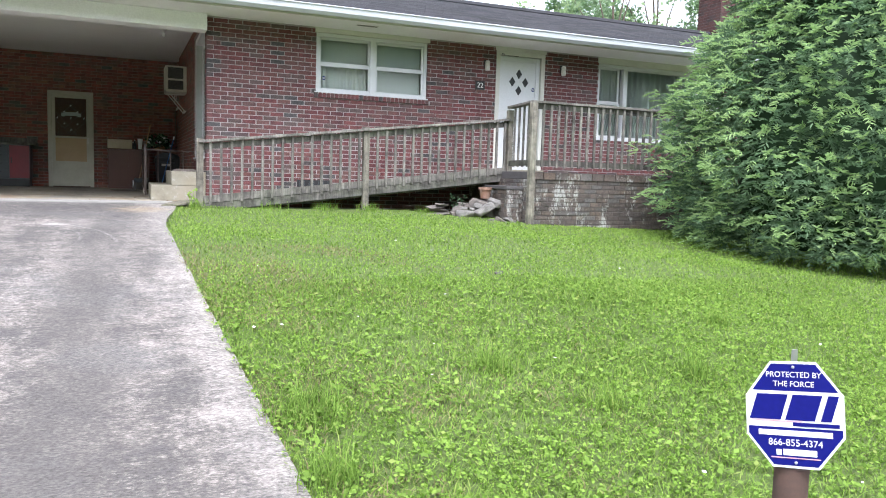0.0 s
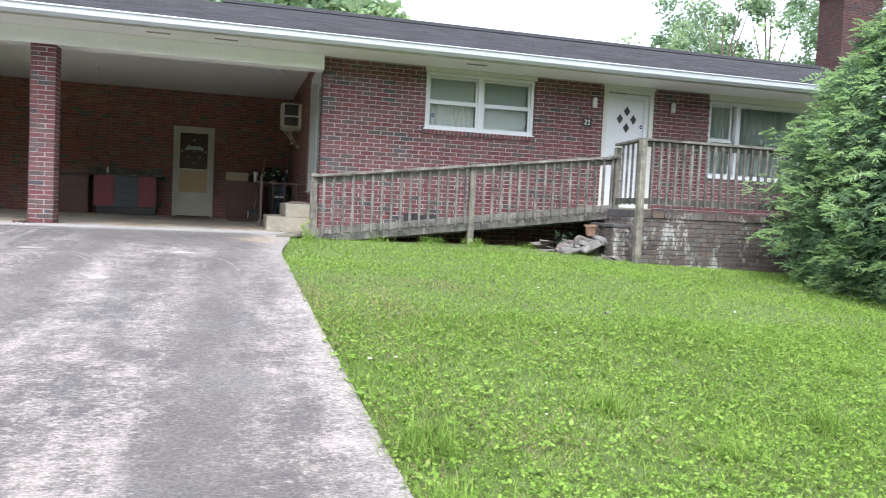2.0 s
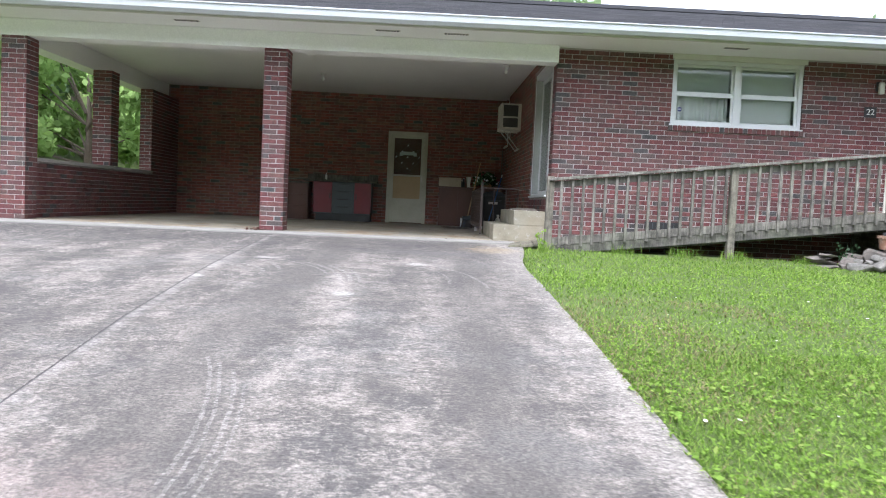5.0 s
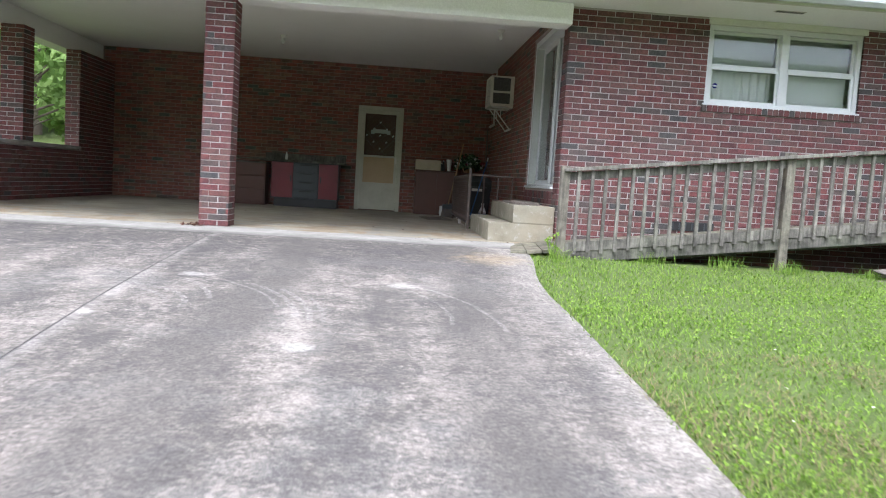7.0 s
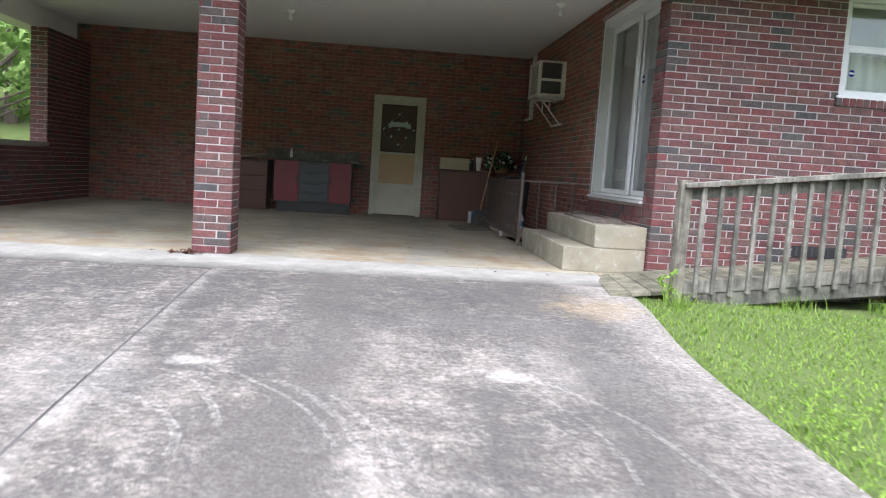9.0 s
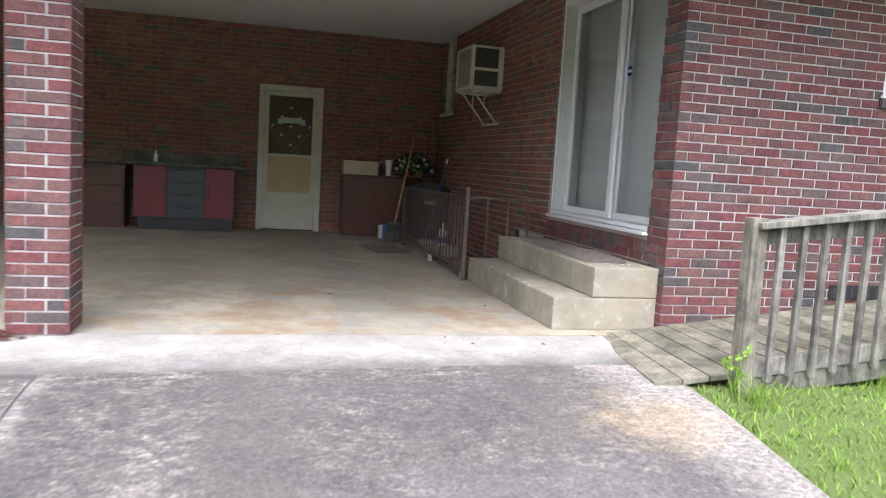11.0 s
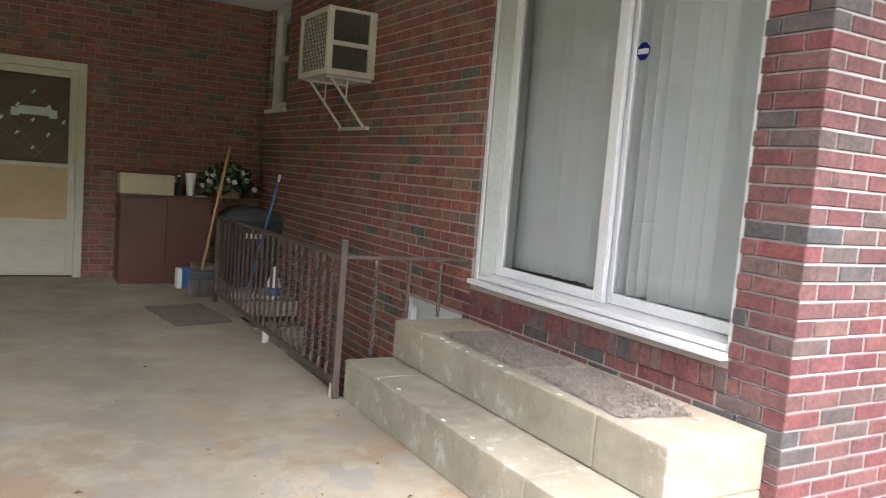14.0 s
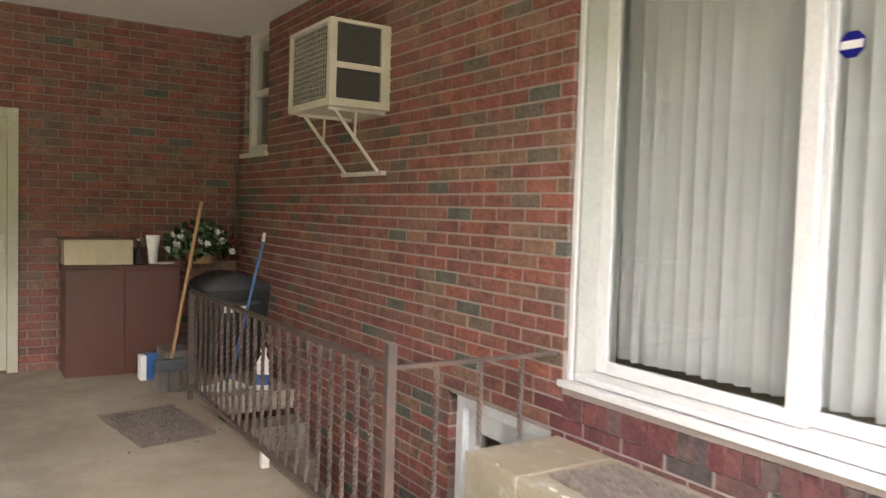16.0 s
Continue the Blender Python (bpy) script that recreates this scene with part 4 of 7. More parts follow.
def pleats(u0, u1, z0, z1, depth, pitch, along="x", at=0.0, thick=0.004, ragged=0.0):
    """Hanging folds of cloth between u0 and u1."""
    bm = bmesh.new()
    n = int((u1 - u0) / pitch * 8)
    top, bot = [], []
    for k in range(n + 1):
        u = u0 + (u1 - u0) * k / n
        d = at + depth * (0.5 * math.sin(2 * math.pi * (u - u0) / pitch) + 0.25 * math.sin(2.3 * math.pi * (u - u0) / pitch + 1))
        e = ragged * math.sin(9 * u) * math.sin(4.1 * u)
        p = (lambda z: (u, d, z)) if along == "x" else (lambda z: (d, u, z))
        top.append(bm.verts.new(p(z1)))
        bot.append(bm.verts.new(p(z0 + e)))
    for k in range(n):
        f = bm.faces.new((bot[k], bot[k + 1], top[k + 1], top[k]))
        f.smooth = True
    return bm


# front window with its shades, curtains and frieze board
window_unit("window_1", 2.72, 4.615, 2.66, 3.60, FRONT + 0.05, "white vinyl double-hung twin window", [(2.775, 3.63, True), (3.712, 4.56, True)])
structure("trim_frieze_window", boxed(2.70, 4.65, FRONT - 0.012, FRONT + 0.10, 3.603, SOFFIT - 0.002, 0.003), M_TRIM, "white frieze board over the window")
for a, b in ((2.80, 3.61), (3.74, 4.55)):
    single("roller_shade", boxed(a, b, FRONT + 0.19, FRONT + 0.195, 3.10, 3.60), M_SHADE, "grey-green roller shade half drawn behind the glass", "roller shade", "window shades")
single("curtain", pleats(2.80, 3.61, 2.70, 3.10, 0.04, 0.11, "x", FRONT + 0.21), M_CURTAIN, "white sheer cafe curtain behind the window", "curtain")
single("roller_shade", boxed(3.74, 4.55, FRONT + 0.205, FRONT + 0.21, 2.70, 3.11), M_CURTAIN, "pale translucent shade behind the lower sash", "roller shade", "window shades")
sill = structure("trim_brick_sill", boxed(2.69, 4.67, FRONT - 0.018, FRONT + 0.011, 2.585, 2.642), M_MORTAR, "rowlock brick sill under the window")
BRICK_JOBS.append(("sill", sill))

# front door
door_1 = tagged(new("door_1"), "white front storm door with four diamond panes", "", "", "structure")
door_1.location = (6.385, FRONT, PORCH_Z)
ORIGIN[door_1] = Vector(door_1.location)
bm = bmesh.new()
box(bm, 5.90, 5.975, FRONT - 0.01, FRONT + 0.14, PORCH_Z, 3.61, 0.004)
box(bm, 6.795, 6.87, FRONT - 0.01, FRONT + 0.14, PORCH_Z, 3.61, 0.004)
box(bm, 5.975, 6.795, FRONT - 0.01, FRONT + 0.14, 3.54, 3.61, 0.004)
part("door_frame", bm, M_TRIM, door_1)
leaf = part("door_leaf", boxed(5.98, 6.79, FRONT + 0.06, FRONT + 0.10, PORCH_Z + 0.03, 3.535, 0.004), M_VINYL, door_1)
bm = bmesh.new()
box(bm, 5.985, 6.06, FRONT + 0.03, FRONT + 0.058, PORCH_Z + 0.03, 3.53, 0.003)
box(bm, 6.71, 6.785, FRONT + 0.03, FRONT + 0.058, PORCH_Z + 0.03, 3.53, 0.003)
box(bm, 6.06, 6.71, FRONT + 0.03, FRONT + 0.058, PORCH_Z + 0.03, PORCH_Z + 0.16, 0.003)
box(bm, 6.06, 6.71, FRONT + 0.03, FRONT + 0.058, 3.45, 3.53, 0.003)
box(bm, 6.06, 6.71, FRONT + 0.03, FRONT + 0.058, 2.46, 2.56, 0.003)
part("storm_frame", bm, M_VINYL, door_1)
for dx, dz in ((0, 0.14), (-0.13, 0), (0.13, 0), (0, -0.15)):
    bm = bmesh.new()
    cx, cz = 6.385 + dx, 3.10 + dz
    v = [bm.verts.new(p) for p in ((cx - 0.062, FRONT + 0.056, cz), (cx, FRONT + 0.056, cz - 0.088), (cx + 0.062, FRONT + 0.056, cz), (cx, FRONT + 0.056, cz + 0.088))]
    f = bm.faces.new(v)
    r = bmesh.ops.extrude_face_region(bm, geom=[f])
    bmesh.ops.translate(bm, verts=[q for q in r["geom"] if isinstance(q, bmesh.types.BMVert)], vec=(0, 0.01, 0))
    bmesh.ops.recalc_face_normals(bm, faces=bm.faces[:])
    part("diamond_pane", bm, M_BLACK, leaf)
bm = bmesh.new()
rod(bm, (6.75, FRONT + 0.0, 2.62), (6.75, FRONT + 0.028, 2.62), 0.012)
beam(bm, (6.75, FRONT + 0.0, 2.52), (6.75, FRONT + 0.0, 2.64), 0.014, 0.014, 0.003)
part("door_handle", bm, M_BLACK, door_1)
part("door_closer", rod(bmesh.new(), (6.0, FRONT + 0.0, 3.555), (6.34, FRONT + 0.02, 3.545), 0.014), M_BLACK, door_1)
structure("trim_frieze_door", boxed(5.88, 6.89, FRONT - 0.012, FRONT + 0.10, 3.613, SOFFIT - 0.002, 0.003), M_TRIM, "white frieze board over the front door")

# picture window beside the door
window_unit("window_2", 8.01, 10.9, 2.17, 3.56, FRONT + 0.05, "white picture window with narrow side sashes", [(8.065, 8.53, True), (8.68, 10.28, False), (10.38, 10.845, True)])
structure("trim_frieze_picture_window", boxed(7.99, 10.92, FRONT - 0.012, FRONT + 0.10, 3.563, SOFFIT - 0.002, 0.003), M_TRIM, "white frieze board over the picture window")
single("curtain", pleats(8.05, 10.85, 2.2, 3.56, 0.05, 0.13, "x", FRONT + 0.26), M_SHADE, "grey-green pleated drapes drawn across the picture window", "curtain")

# wall lamps and house number
def wall_lamp(x, z):
    t = thing("wall_lamp", (x, FRONT, z), "white glass porch lamp on the brick wall", "wall lamp", "porch lamps")
    part("backplate", boxed(x - 0.045, x + 0.045, FRONT - 0.025, FRONT - 0.001, z - 0.04, z + 0.10, 0.006), M_BLACK, t)
    part("shade", lathe(bmesh.new(), [(0.034, -0.085), (0.042, -0.075), (0.042, 0.065), (0.024, 0.085)], (x, FRONT - 0.07, z)), M_GALV, t)
    part("arm", boxed(x - 0.02, x + 0.02, FRONT - 0.06, FRONT - 0.024, z + 0.06, z + 0.085), M_BLACK, t)


wall_lamp(5.70, 3.32)
wall_lamp(7.22, 3.35)


def text_mesh(body, size, m, material, name, parent):
    cu = bpy.data.curves.new(name, "FONT")
    cu.body, cu.size, cu.align_x, cu.align_y, cu.extrude = body, size, "CENTER", "CENTER", 0.0008
    tmp = bpy.data.objects.new("tmp", cu)
    scene.collection.objects.link(tmp)
    bpy.context.view_layer.update()
    me = bpy.data.meshes.new_from_object(tmp.evaluated_get(bpy.context.evaluated_depsgraph_get()))
    bpy.data.objects.remove(tmp)
    me.materials.clear()
    me.materials.append(material)
    ob = new(name, me)
    ob.parent = parent
    ob.matrix_basis = Matrix.Translation(-ORIGIN[parent]) @ m
    ORIGIN[ob] = ORIGIN[parent]
    return ob


number = thing("house_number", (5.60, FRONT, 2.98), "small dark plate with white number 22", "house number")
part("plate", boxed(5.512, 5.688, FRONT - 0.012, FRONT - 0.001, 2.905, 3.055, 0.002), M_BLACK, number)
text_mesh("22", 0.12, pose(5.60, FRONT - 0.0135, 2.98, 90, 0, 0), M_WHITE, "digits", number)

vent_t = thing("foundation_vent", ((2.44 + 2.98) / 2, FRONT, 1.15), "dark iron crawl-space vent set in the brick", "vent")
part("frame", boxed(2.44, 2.98, FRONT - 0.012, FRONT - 0.001, 1.15, 1.26, 0.003), M_BLACK, vent_t)
for k in range(7):
    x = 2.44 + (2.98 - 2.44) * (k + 0.5) / 7
    part("slat", boxed(x - 0.006, x + 0.006, FRONT - 0.018, FRONT - 0.0125, 1.15 + 0.015, 1.26 - 0.015), M_GREY_STEEL, vent_t)

# ---- wheelchair ramp, porch and their rails ----
RAMP_Y0, RAMP_Y1, RX0, RX1 = 10.97, FRONT - 0.03, 0.52, 5.62


def deck_z(x):
    return FLOOR - 0.012 + (PORCH_Z - FLOOR - 0.0) * max(0.0, (x - RX0)) / (RX1 - RX0)


ramp_t = thing("ramp", (3.0, 11.5, FLOOR), "grey weathered timber wheelchair ramp rising to the porch", "ramp")
n_board = 36
for k in range(n_board):
    a, b = RX0 + (RX1 - RX0) * k / n_board, RX0 + (RX1 - RX0) * (k + 1) / n_board - 0.007
    skew = 0.16 * max(0, 1 - k / 6)
    bm = bmesh.new()
    z0, z1 = deck_z(a), deck_z(b)
    v = []
    for dz in (0.0, -0.03):
        v.append([bm.verts.new(p) for p in ((a - skew, RAMP_Y0, z0 + dz), (b - skew * (0.85 if k < 6 else 1), RAMP_Y0, z1 + dz), (b, RAMP_Y1, z1 + dz), (a, RAMP_Y1, z0 + dz))])
    bm.faces.new(v[0])
    bm.faces.new(v[1][::-1])
    for j in range(4):
        bm.faces.new((v[0][j], v[1][j], v[1][(j + 1) % 4], v[0][(j + 1) % 4]))
    bmesh.ops.recalc_face_normals(bm, faces=bm.faces[:])
    part("deck_board", bm, M_DECK, ramp_t)
for y in (RAMP_Y0 + 0.04, RAMP_Y1 - 0.05):
    part("stringer", beam(bmesh.new(), (RX0 + 0.35, y, deck_z(RX0 + 0.35) - 0.10), (RX1, y, deck_z(RX1) - 0.10), 0.04, 0.12, 0.004), M_WOOD_DARK, ramp_t)

ramp_rail = thing("ramp_railing", (3.0, 10.93, 0.85), "grey weathered timber railing along the ramp", "railing")
RY = 10.94
for x in (0.86, 3.22, 5.60):
    gz = float(ground_z(x, RY)) - 0.05
    top = deck_z(x) + 0.875 if x < 5 else 2.47
    part("post", boxed(x - 0.045, x + 0.045, RY - 0.045, RY + 0.045, gz, top, 0.006), M_POST, ramp_rail)
part("top_rail", beam(bmesh.new(), (0.84, RY - 0.015, deck_z(0.84) + 0.835), (5.60, RY - 0.015, deck_z(5.60) + 0.835), 0.13, 0.036, 0.005), M_WOOD, ramp_rail)
part("upper_rail", beam(bmesh.new(), (0.90, RY + 0.0, deck_z(0.90) + 0.765), (5.55, RY + 0.0, deck_z(5.55) + 0.765), 0.036, 0.085, 0.004), M_WOOD_DARK, ramp_rail)
part("lower_rail", beam(bmesh.new(), (0.90, RY + 0.0, deck_z(0.90) + 0.035), (5.55, RY + 0.0, deck_z(5.55) + 0.035), 0.036, 0.10, 0.004), M_WOOD, ramp_rail)
part("skirt_board", beam(bmesh.new(), (0.90, RY + 0.01, deck_z(0.90) - 0.075), (5.55, RY + 0.01, deck_z(5.55) - 0.075), 0.036, 0.115, 0.004), M_WOOD_DARK, ramp_rail)
nb = 33
for k in range(nb):
    x = 1.0 + (5.50 - 1.0) * k / (nb - 1)
    if abs(x - 3.22) < 0.07:
        continue
    z = deck_z(x)
    part("baluster", boxed(x - 0.017, x + 0.017, RY - 0.052, RY - 0.019, z - 0.04 + 0.012 * math.sin(k * 2.1), z + 0.815, 0.003), M_WOOD, ramp_rail)

porch = structure("floor_porch", boxed(5.48, 10.8, 9.97, FRONT + 0.008, 1.385, PORCH_Z, 0.01), M_OILY, "weathered porch slab")
PORCH_WALL = structure("wall_porch", boxed(5.46, 10.8, 9.94, 10.15, 0.2, 1.384), M_DARK_MORTAR, "stained brick porch foundation wall with peeling paint")
PORCH_SIDE = structure("wall_porch_side", boxed(5.47, 5.66, 10.153, FRONT, 0.2, 1.384), M_DARK_MORTAR, "brick end of the porch foundation")
bs = thing("brick_step", (5.25, 10.45, 0.78), "crumbling weathered brick step beside the porch", "steps")
part("core", boxed(5.20, 5.452, 10.16, 10.85, 0.7, 1.22), M_DARK_MORTAR, bs)
part("tread", boxed(5.17, 5.455, 10.13, 10.88, 1.222, 1.275, 0.008), M_OILY, bs)
part("doorstep", boxed(5.49, 6.6, 11.55, FRONT - 0.012, PORCH_Z + 0.002, PORCH_Z + 0.04, 0.006), M_STEP, bs)

porch_rail = thing("porch_railing", (6.5, 9.95, 1.5), "grey weathered timber railing round the porch", "railing")
for x, y, z0 in ((5.44, 9.88, 0.72), (8.35, 9.90, 1.5), (10.6, 9.90, 1.5)):
    part("post", boxed(x - 0.045, x + 0.045, y - 0.045, y + 0.045, z0, 2.50, 0.006), M_POST, porch_rail)
part("top_rail", beam(bmesh.new(), (5.40, 9.90, 2.515), (10.65, 9.90, 2.515), 0.13, 0.036, 0.005), M_WOOD, porch_rail)
part("top_rail", beam(bmesh.new(), (5.60, 10.93, 2.512), (5.46, 9.968, 2.512), 0.12, 0.036, 0.005), M_WOOD, porch_rail)
part("upper_rail", beam(bmesh.new(), (5.49, 9.90, 2.455), (10.6, 9.90, 2.455), 0.036, 0.08, 0.004), M_WOOD_DARK, porch_rail)
part("lower_rail", beam(bmesh.new(), (5.49, 9.90, 1.63), (10.6, 9.90, 1.63), 0.036, 0.085, 0.004), M_WOOD_DARK, porch_rail)
part("lower_rail", beam(bmesh.new(), (5.595, 10.89, 1.63), (5.465, 9.93, 1.63), 0.036, 0.085, 0.004), M_WOOD_DARK, porch_rail)
k, x = 0, 5.60
while x < 10.5:
    part("baluster", boxed(x - 0.017, x + 0.017, 9.848, 9.881, 1.57 + 0.01 * math.sin(k * 1.9), 2.49, 0.003), M_WOOD, porch_rail)
    x, k = x + 0.128, k + 1
for k in range(4):
    f = (k + 0.9) / 4.8
    x, y = 5.595 - 0.13 * f, 10.89 - 0.96 * f
    part("baluster", boxed(x - 0.015, x + 0.015, y - 0.012, y + 0.012, 1.57, 2.49, 0.003), M_WOOD, porch_rail)

# ---- sliding window, air conditioner, small window and basement door ----
slider = tagged(new("window_3"), "tall white sliding patio window with vertical blinds behind", "", "", "structure")
slider.location = (SIDE, 13.36, 1.55)
ORIGIN[slider] = Vector(slider.location)
sx = SIDE + 0.14
bm = bmesh.new()
box(bm, SIDE - 0.0, sx + 0.02, 14.272, 14.30, 1.58, 3.62, 0.003)
box(bm, SIDE + 0.01, sx + 0.10, 12.41, 12.432, 1.58, 3.62, 0.004)
box(bm, SIDE - 0.004, sx + 0.10, 12.432, 14.25, 3.54, 3.62, 0.004)
box(bm, SIDE + 0.0, sx + 0.10, 12.432, 14.25, 1.585, 1.612, 0.004)
part("window_frame", bm, M_VINYL, slider)
part("jamb", boxed(SIDE + 0.008, sx + 0.10, 14.251, 14.271, 1.582, 3.62, 0.003), M_JAMB, slider, "grey-green painted jamb")
part("window_sill", boxed(SIDE - 0.042, sx + 0.1, 12.412, 14.315, 1.552, 1.580, 0.004), M_VINYL, slider)
for a, b, d, near in ((12.432, 13.34, 0.02, 0.018), (13.285, 14.25, -0.03, 0.068)):
    bm = bmesh.new()
    box(bm, sx + d, sx + d + 0.03, a, a + near, 1.615, 3.535, 0.004)
    box(bm, sx + d, sx + d + 0.03, b - 0.068, b, 1.615, 3.535, 0.004)
    box(bm, sx + d, sx + d + 0.03, a + near, b - 0.068, 1.615, 1.668, 0.004)
    box(bm, sx + d, sx + d + 0.03, a + near, b - 0.068, 3.46, 3.535, 0.004)
    sash = part("sash", bm, M_VINYL, slider)
    g = part("pane", boxed(sx + d + 0.011, sx + d + 0.017, a + near - 0.004, b - 0.063, 1.663, 3.465), M_GLASS, sash)
    g.visible_shadow = False
blinds = thing("vertical_blinds", (sx + 0.16, 13.3, 1.68), "white fabric vertical blinds hanging closed", "blinds")
part("head_rail", boxed(sx + 0.14, sx + 0.19, 12.46, 14.52, 3.50, 3.55, 0.004), M_VINYL, blinds)
random.seed(5)
k = 0
y = 12.46
while y < 14.42:
    bm = bmesh.new()
    tilt = -0.62 + random.uniform(-0.22, 0.22)
    w = 0.112
    pts = []
    for j in range(5):
        s = (j / 4 - 0.5) * w
        bow = 0.030 * (1 - (2 * j / 4 - 1) ** 2)
        pts.append((sx + 0.165 + s * math.sin(tilt) + bow, y + 0.04 + s * math.cos(tilt)))
    zb = 1.652 + random.uniform(-0.004, 0.004)
    lo = [bm.verts.new((*p, zb)) for p in pts]
    hi = [bm.verts.new((*p, 3.505)) for p in pts]
    for j in range(4):
        bm.faces.new((lo[j], lo[j + 1], hi[j + 1], hi[j])).smooth = True
    part("vane", bm, M_BLIND, blinds)
    y += 0.075

ac = thing("air_conditioner", (0.8, 16.0, 2.84), "beige window air conditioner on a white bracket", "air conditioner")
AX0, AX1, AY0, AY1, AZ0, AZ1 = 0.66, 1.10, 15.90, 16.53, 2.868, 3.365
bm = bmesh.new()
box(bm, AX0 + 0.02, AX1, AY0 + 0.03, AY1 - 0.03, AZ0 + 0.03, AZ1 - 0.03)
part("body", bm, M_BLACK, ac)
bm = bmesh.new()
for (a, b, c, d, e, f) in ((AX0, AX0 + 0.045, AY0, AY0 + 0.045, AZ0, AZ1), (AX0, AX0 + 0.03, AY1 - 0.03, AY1, AZ0, AZ1), (AX0, AX1, AY0, AY1, AZ1 - 0.022, AZ1), (AX0, AX1, AY0, AY1, AZ0, AZ0 + 0.045), (SIDE - 0.06, AX1, AY0, AY0 + 0.03, AZ0, AZ1), (AX0 + 0.045, SIDE - 0.06, AY0, AY0 + 0.012, 3.085, 3.12)):
    box(bm, a, b, c, d, e, f, 0.004)
part("casing", bm, M_AC, ac)
bm = bmesh.new()
for k in range(17):
    y = AY0 + 0.06 + k * (AY1 - AY0 - 0.1) / 16
    box(bm, AX0 + 0.008, AX0 + 0.011, y - 0.0013, y + 0.0013, AZ0 + 0.045, AZ1 - 0.022)
for k in range(13):
    z = AZ0 + 0.06 + k * 0.031
    box(bm, AX0 + 0.0075, AX0 + 0.010, AY0 + 0.045, AY1 - 0.03, z - 0.0012, z + 0.0012)
part("rear_grille", bm, M_AC, ac)
for z0, z1 in ((AZ0 + 0.05, 3.08), (3.125, AZ1 - 0.026)):
    for k in range(22):
        x = AX0 + 0.055 + k * (SIDE - 0.07 - AX0 - 0.055) / 21
        part("louvre", boxed(x - 0.003, x + 0.003, AY0 + 0.006, AY0 + 0.026, z0, z1), M_FIN, ac)
bm = bmesh.new()
for y in (AY0 + 0.06, AY1 - 0.12):
    beam(bm, (AX0 + 0.06, y, AZ0 - 0.01), (1.02, y, 2.50), 0.012, 0.018)
    beam(bm, (AX0 + 0.02, y, AZ0 - 0.012), (SIDE - 0.002, y, AZ0 - 0.012), 0.02, 0.018)
    beam(bm, (0.86, y, AZ0 - 0.02), (0.855, y, 2.68), 0.012, 0.012)
beam(bm, (1.025, AY0 + 0.0, 2.50), (1.025, AY1 - 0.06, 2.50), 0.03, 0.025)
part("bracket", bm, M_GALV, ac)

window_4 = tagged(new("window_4"), "small white window close to the corner", "", "", "structure")
window_4.location = (SIDE, 18.3, 2.74)
ORIGIN[window_4] = Vector(window_4.location)
bm = bmesh.new()
box(bm, SIDE + 0.05, SIDE + 0.14, 18.0, 18.06, 2.74, 3.795, 0.003)
box(bm, SIDE + 0.05, SIDE + 0.14, 18.55, 18.62, 2.74, 3.795, 0.003)
box(bm, SIDE + 0.05, SIDE + 0.14, 18.06, 18.55, 2.74, 2.81, 0.003)
box(bm, SIDE + 0.05, SIDE + 0.14, 18.06, 18.55, 3.73, 3.795, 0.003)
box(bm, SIDE + 0.06, SIDE + 0.12, 18.06, 18.55, 3.24, 3.29, 0.003)
part("window_frame", bm, M_TRIM, window_4)
part("window_sill", boxed(SIDE - 0.03, SIDE + 0.05, 17.98, 18.64, 2.70, 2.738, 0.004), M_TRIM, window_4)
g = part("pane", boxed(SIDE + 0.10, SIDE + 0.105, 18.06, 18.55, 2.81, 3.73), M_GLASS, window_4)
single("curtain", pleats(18.0, 18.62, 2.76, 3.75, 0.02, 0.1, "y", SIDE + 0.22), M_SHADE, "dark curtain behind the small window", "curtain")

door_2 = tagged(new("door_2"), "white basement door with a small pane below floor level", "", "", "structure")
door_2.location = (SIDE, 14.76, -0.75)
ORIGIN[door_2] = Vector(door_2.location)
bm = bmesh.new()
box(bm, SIDE + 0.05, SIDE + 0.14, 14.362, 14.42, -0.75, 1.335, 0.004)
box(bm, SIDE + 0.05, SIDE + 0.14, 15.10, 15.158, -0.75, 1.335, 0.004)
box(bm, SIDE + 0.05, SIDE + 0.14, 14.42, 15.10, 1.27, 1.335, 0.004)
part("door_frame", bm, M_VINYL, door_2)
bm = bmesh.new()
box(bm, SIDE + 0.09, SIDE + 0.13, 14.42, 15.10, -0.74, 0.55, 0.003)
for a, b in ((14.42, 14.52), (14.70, 14.82), (15.0, 15.10)):
    box(bm, SIDE + 0.09, SIDE + 0.13, a, b, 0.55, 1.265, 0.003)
box(bm, SIDE + 0.09, SIDE + 0.13, 14.42, 15.10, 1.15, 1.265, 0.003)
part("door_leaf", bm, M_VINYL, door_2)
part("pane", boxed(SIDE + 0.105, SIDE + 0.11, 14.52, 15.0, 0.55, 1.15), M_GLASS, door_2)

# stairwell
bm = bmesh.new()
box(bm, WELL[0] - 0.2, WELL[0], WELL[2] - 0.02, WELL[3], -0.9, FLOOR - 0.141)
structure("wall_well", bm, M_STEP, "concrete wall of the basement stairwell")
structure("wall_well_end", boxed(WELL[0] - 0.2, SIDE, 14.0, WELL[2] - 0.021, -0.9, FLOOR - 0.141), M_STEP, "concrete end wall of the stairwell")
structure("floor_well", boxed(WELL[0], SIDE + 0.3, WELL[2] - 0.02, WELL[3], -0.95, -0.75), M_FLOOR, "concrete floor at the basement door")
stair = thing("basement_stairs", (0.65, 16.4, -0.75), "concrete stairs going down to the basement door", "stairs")
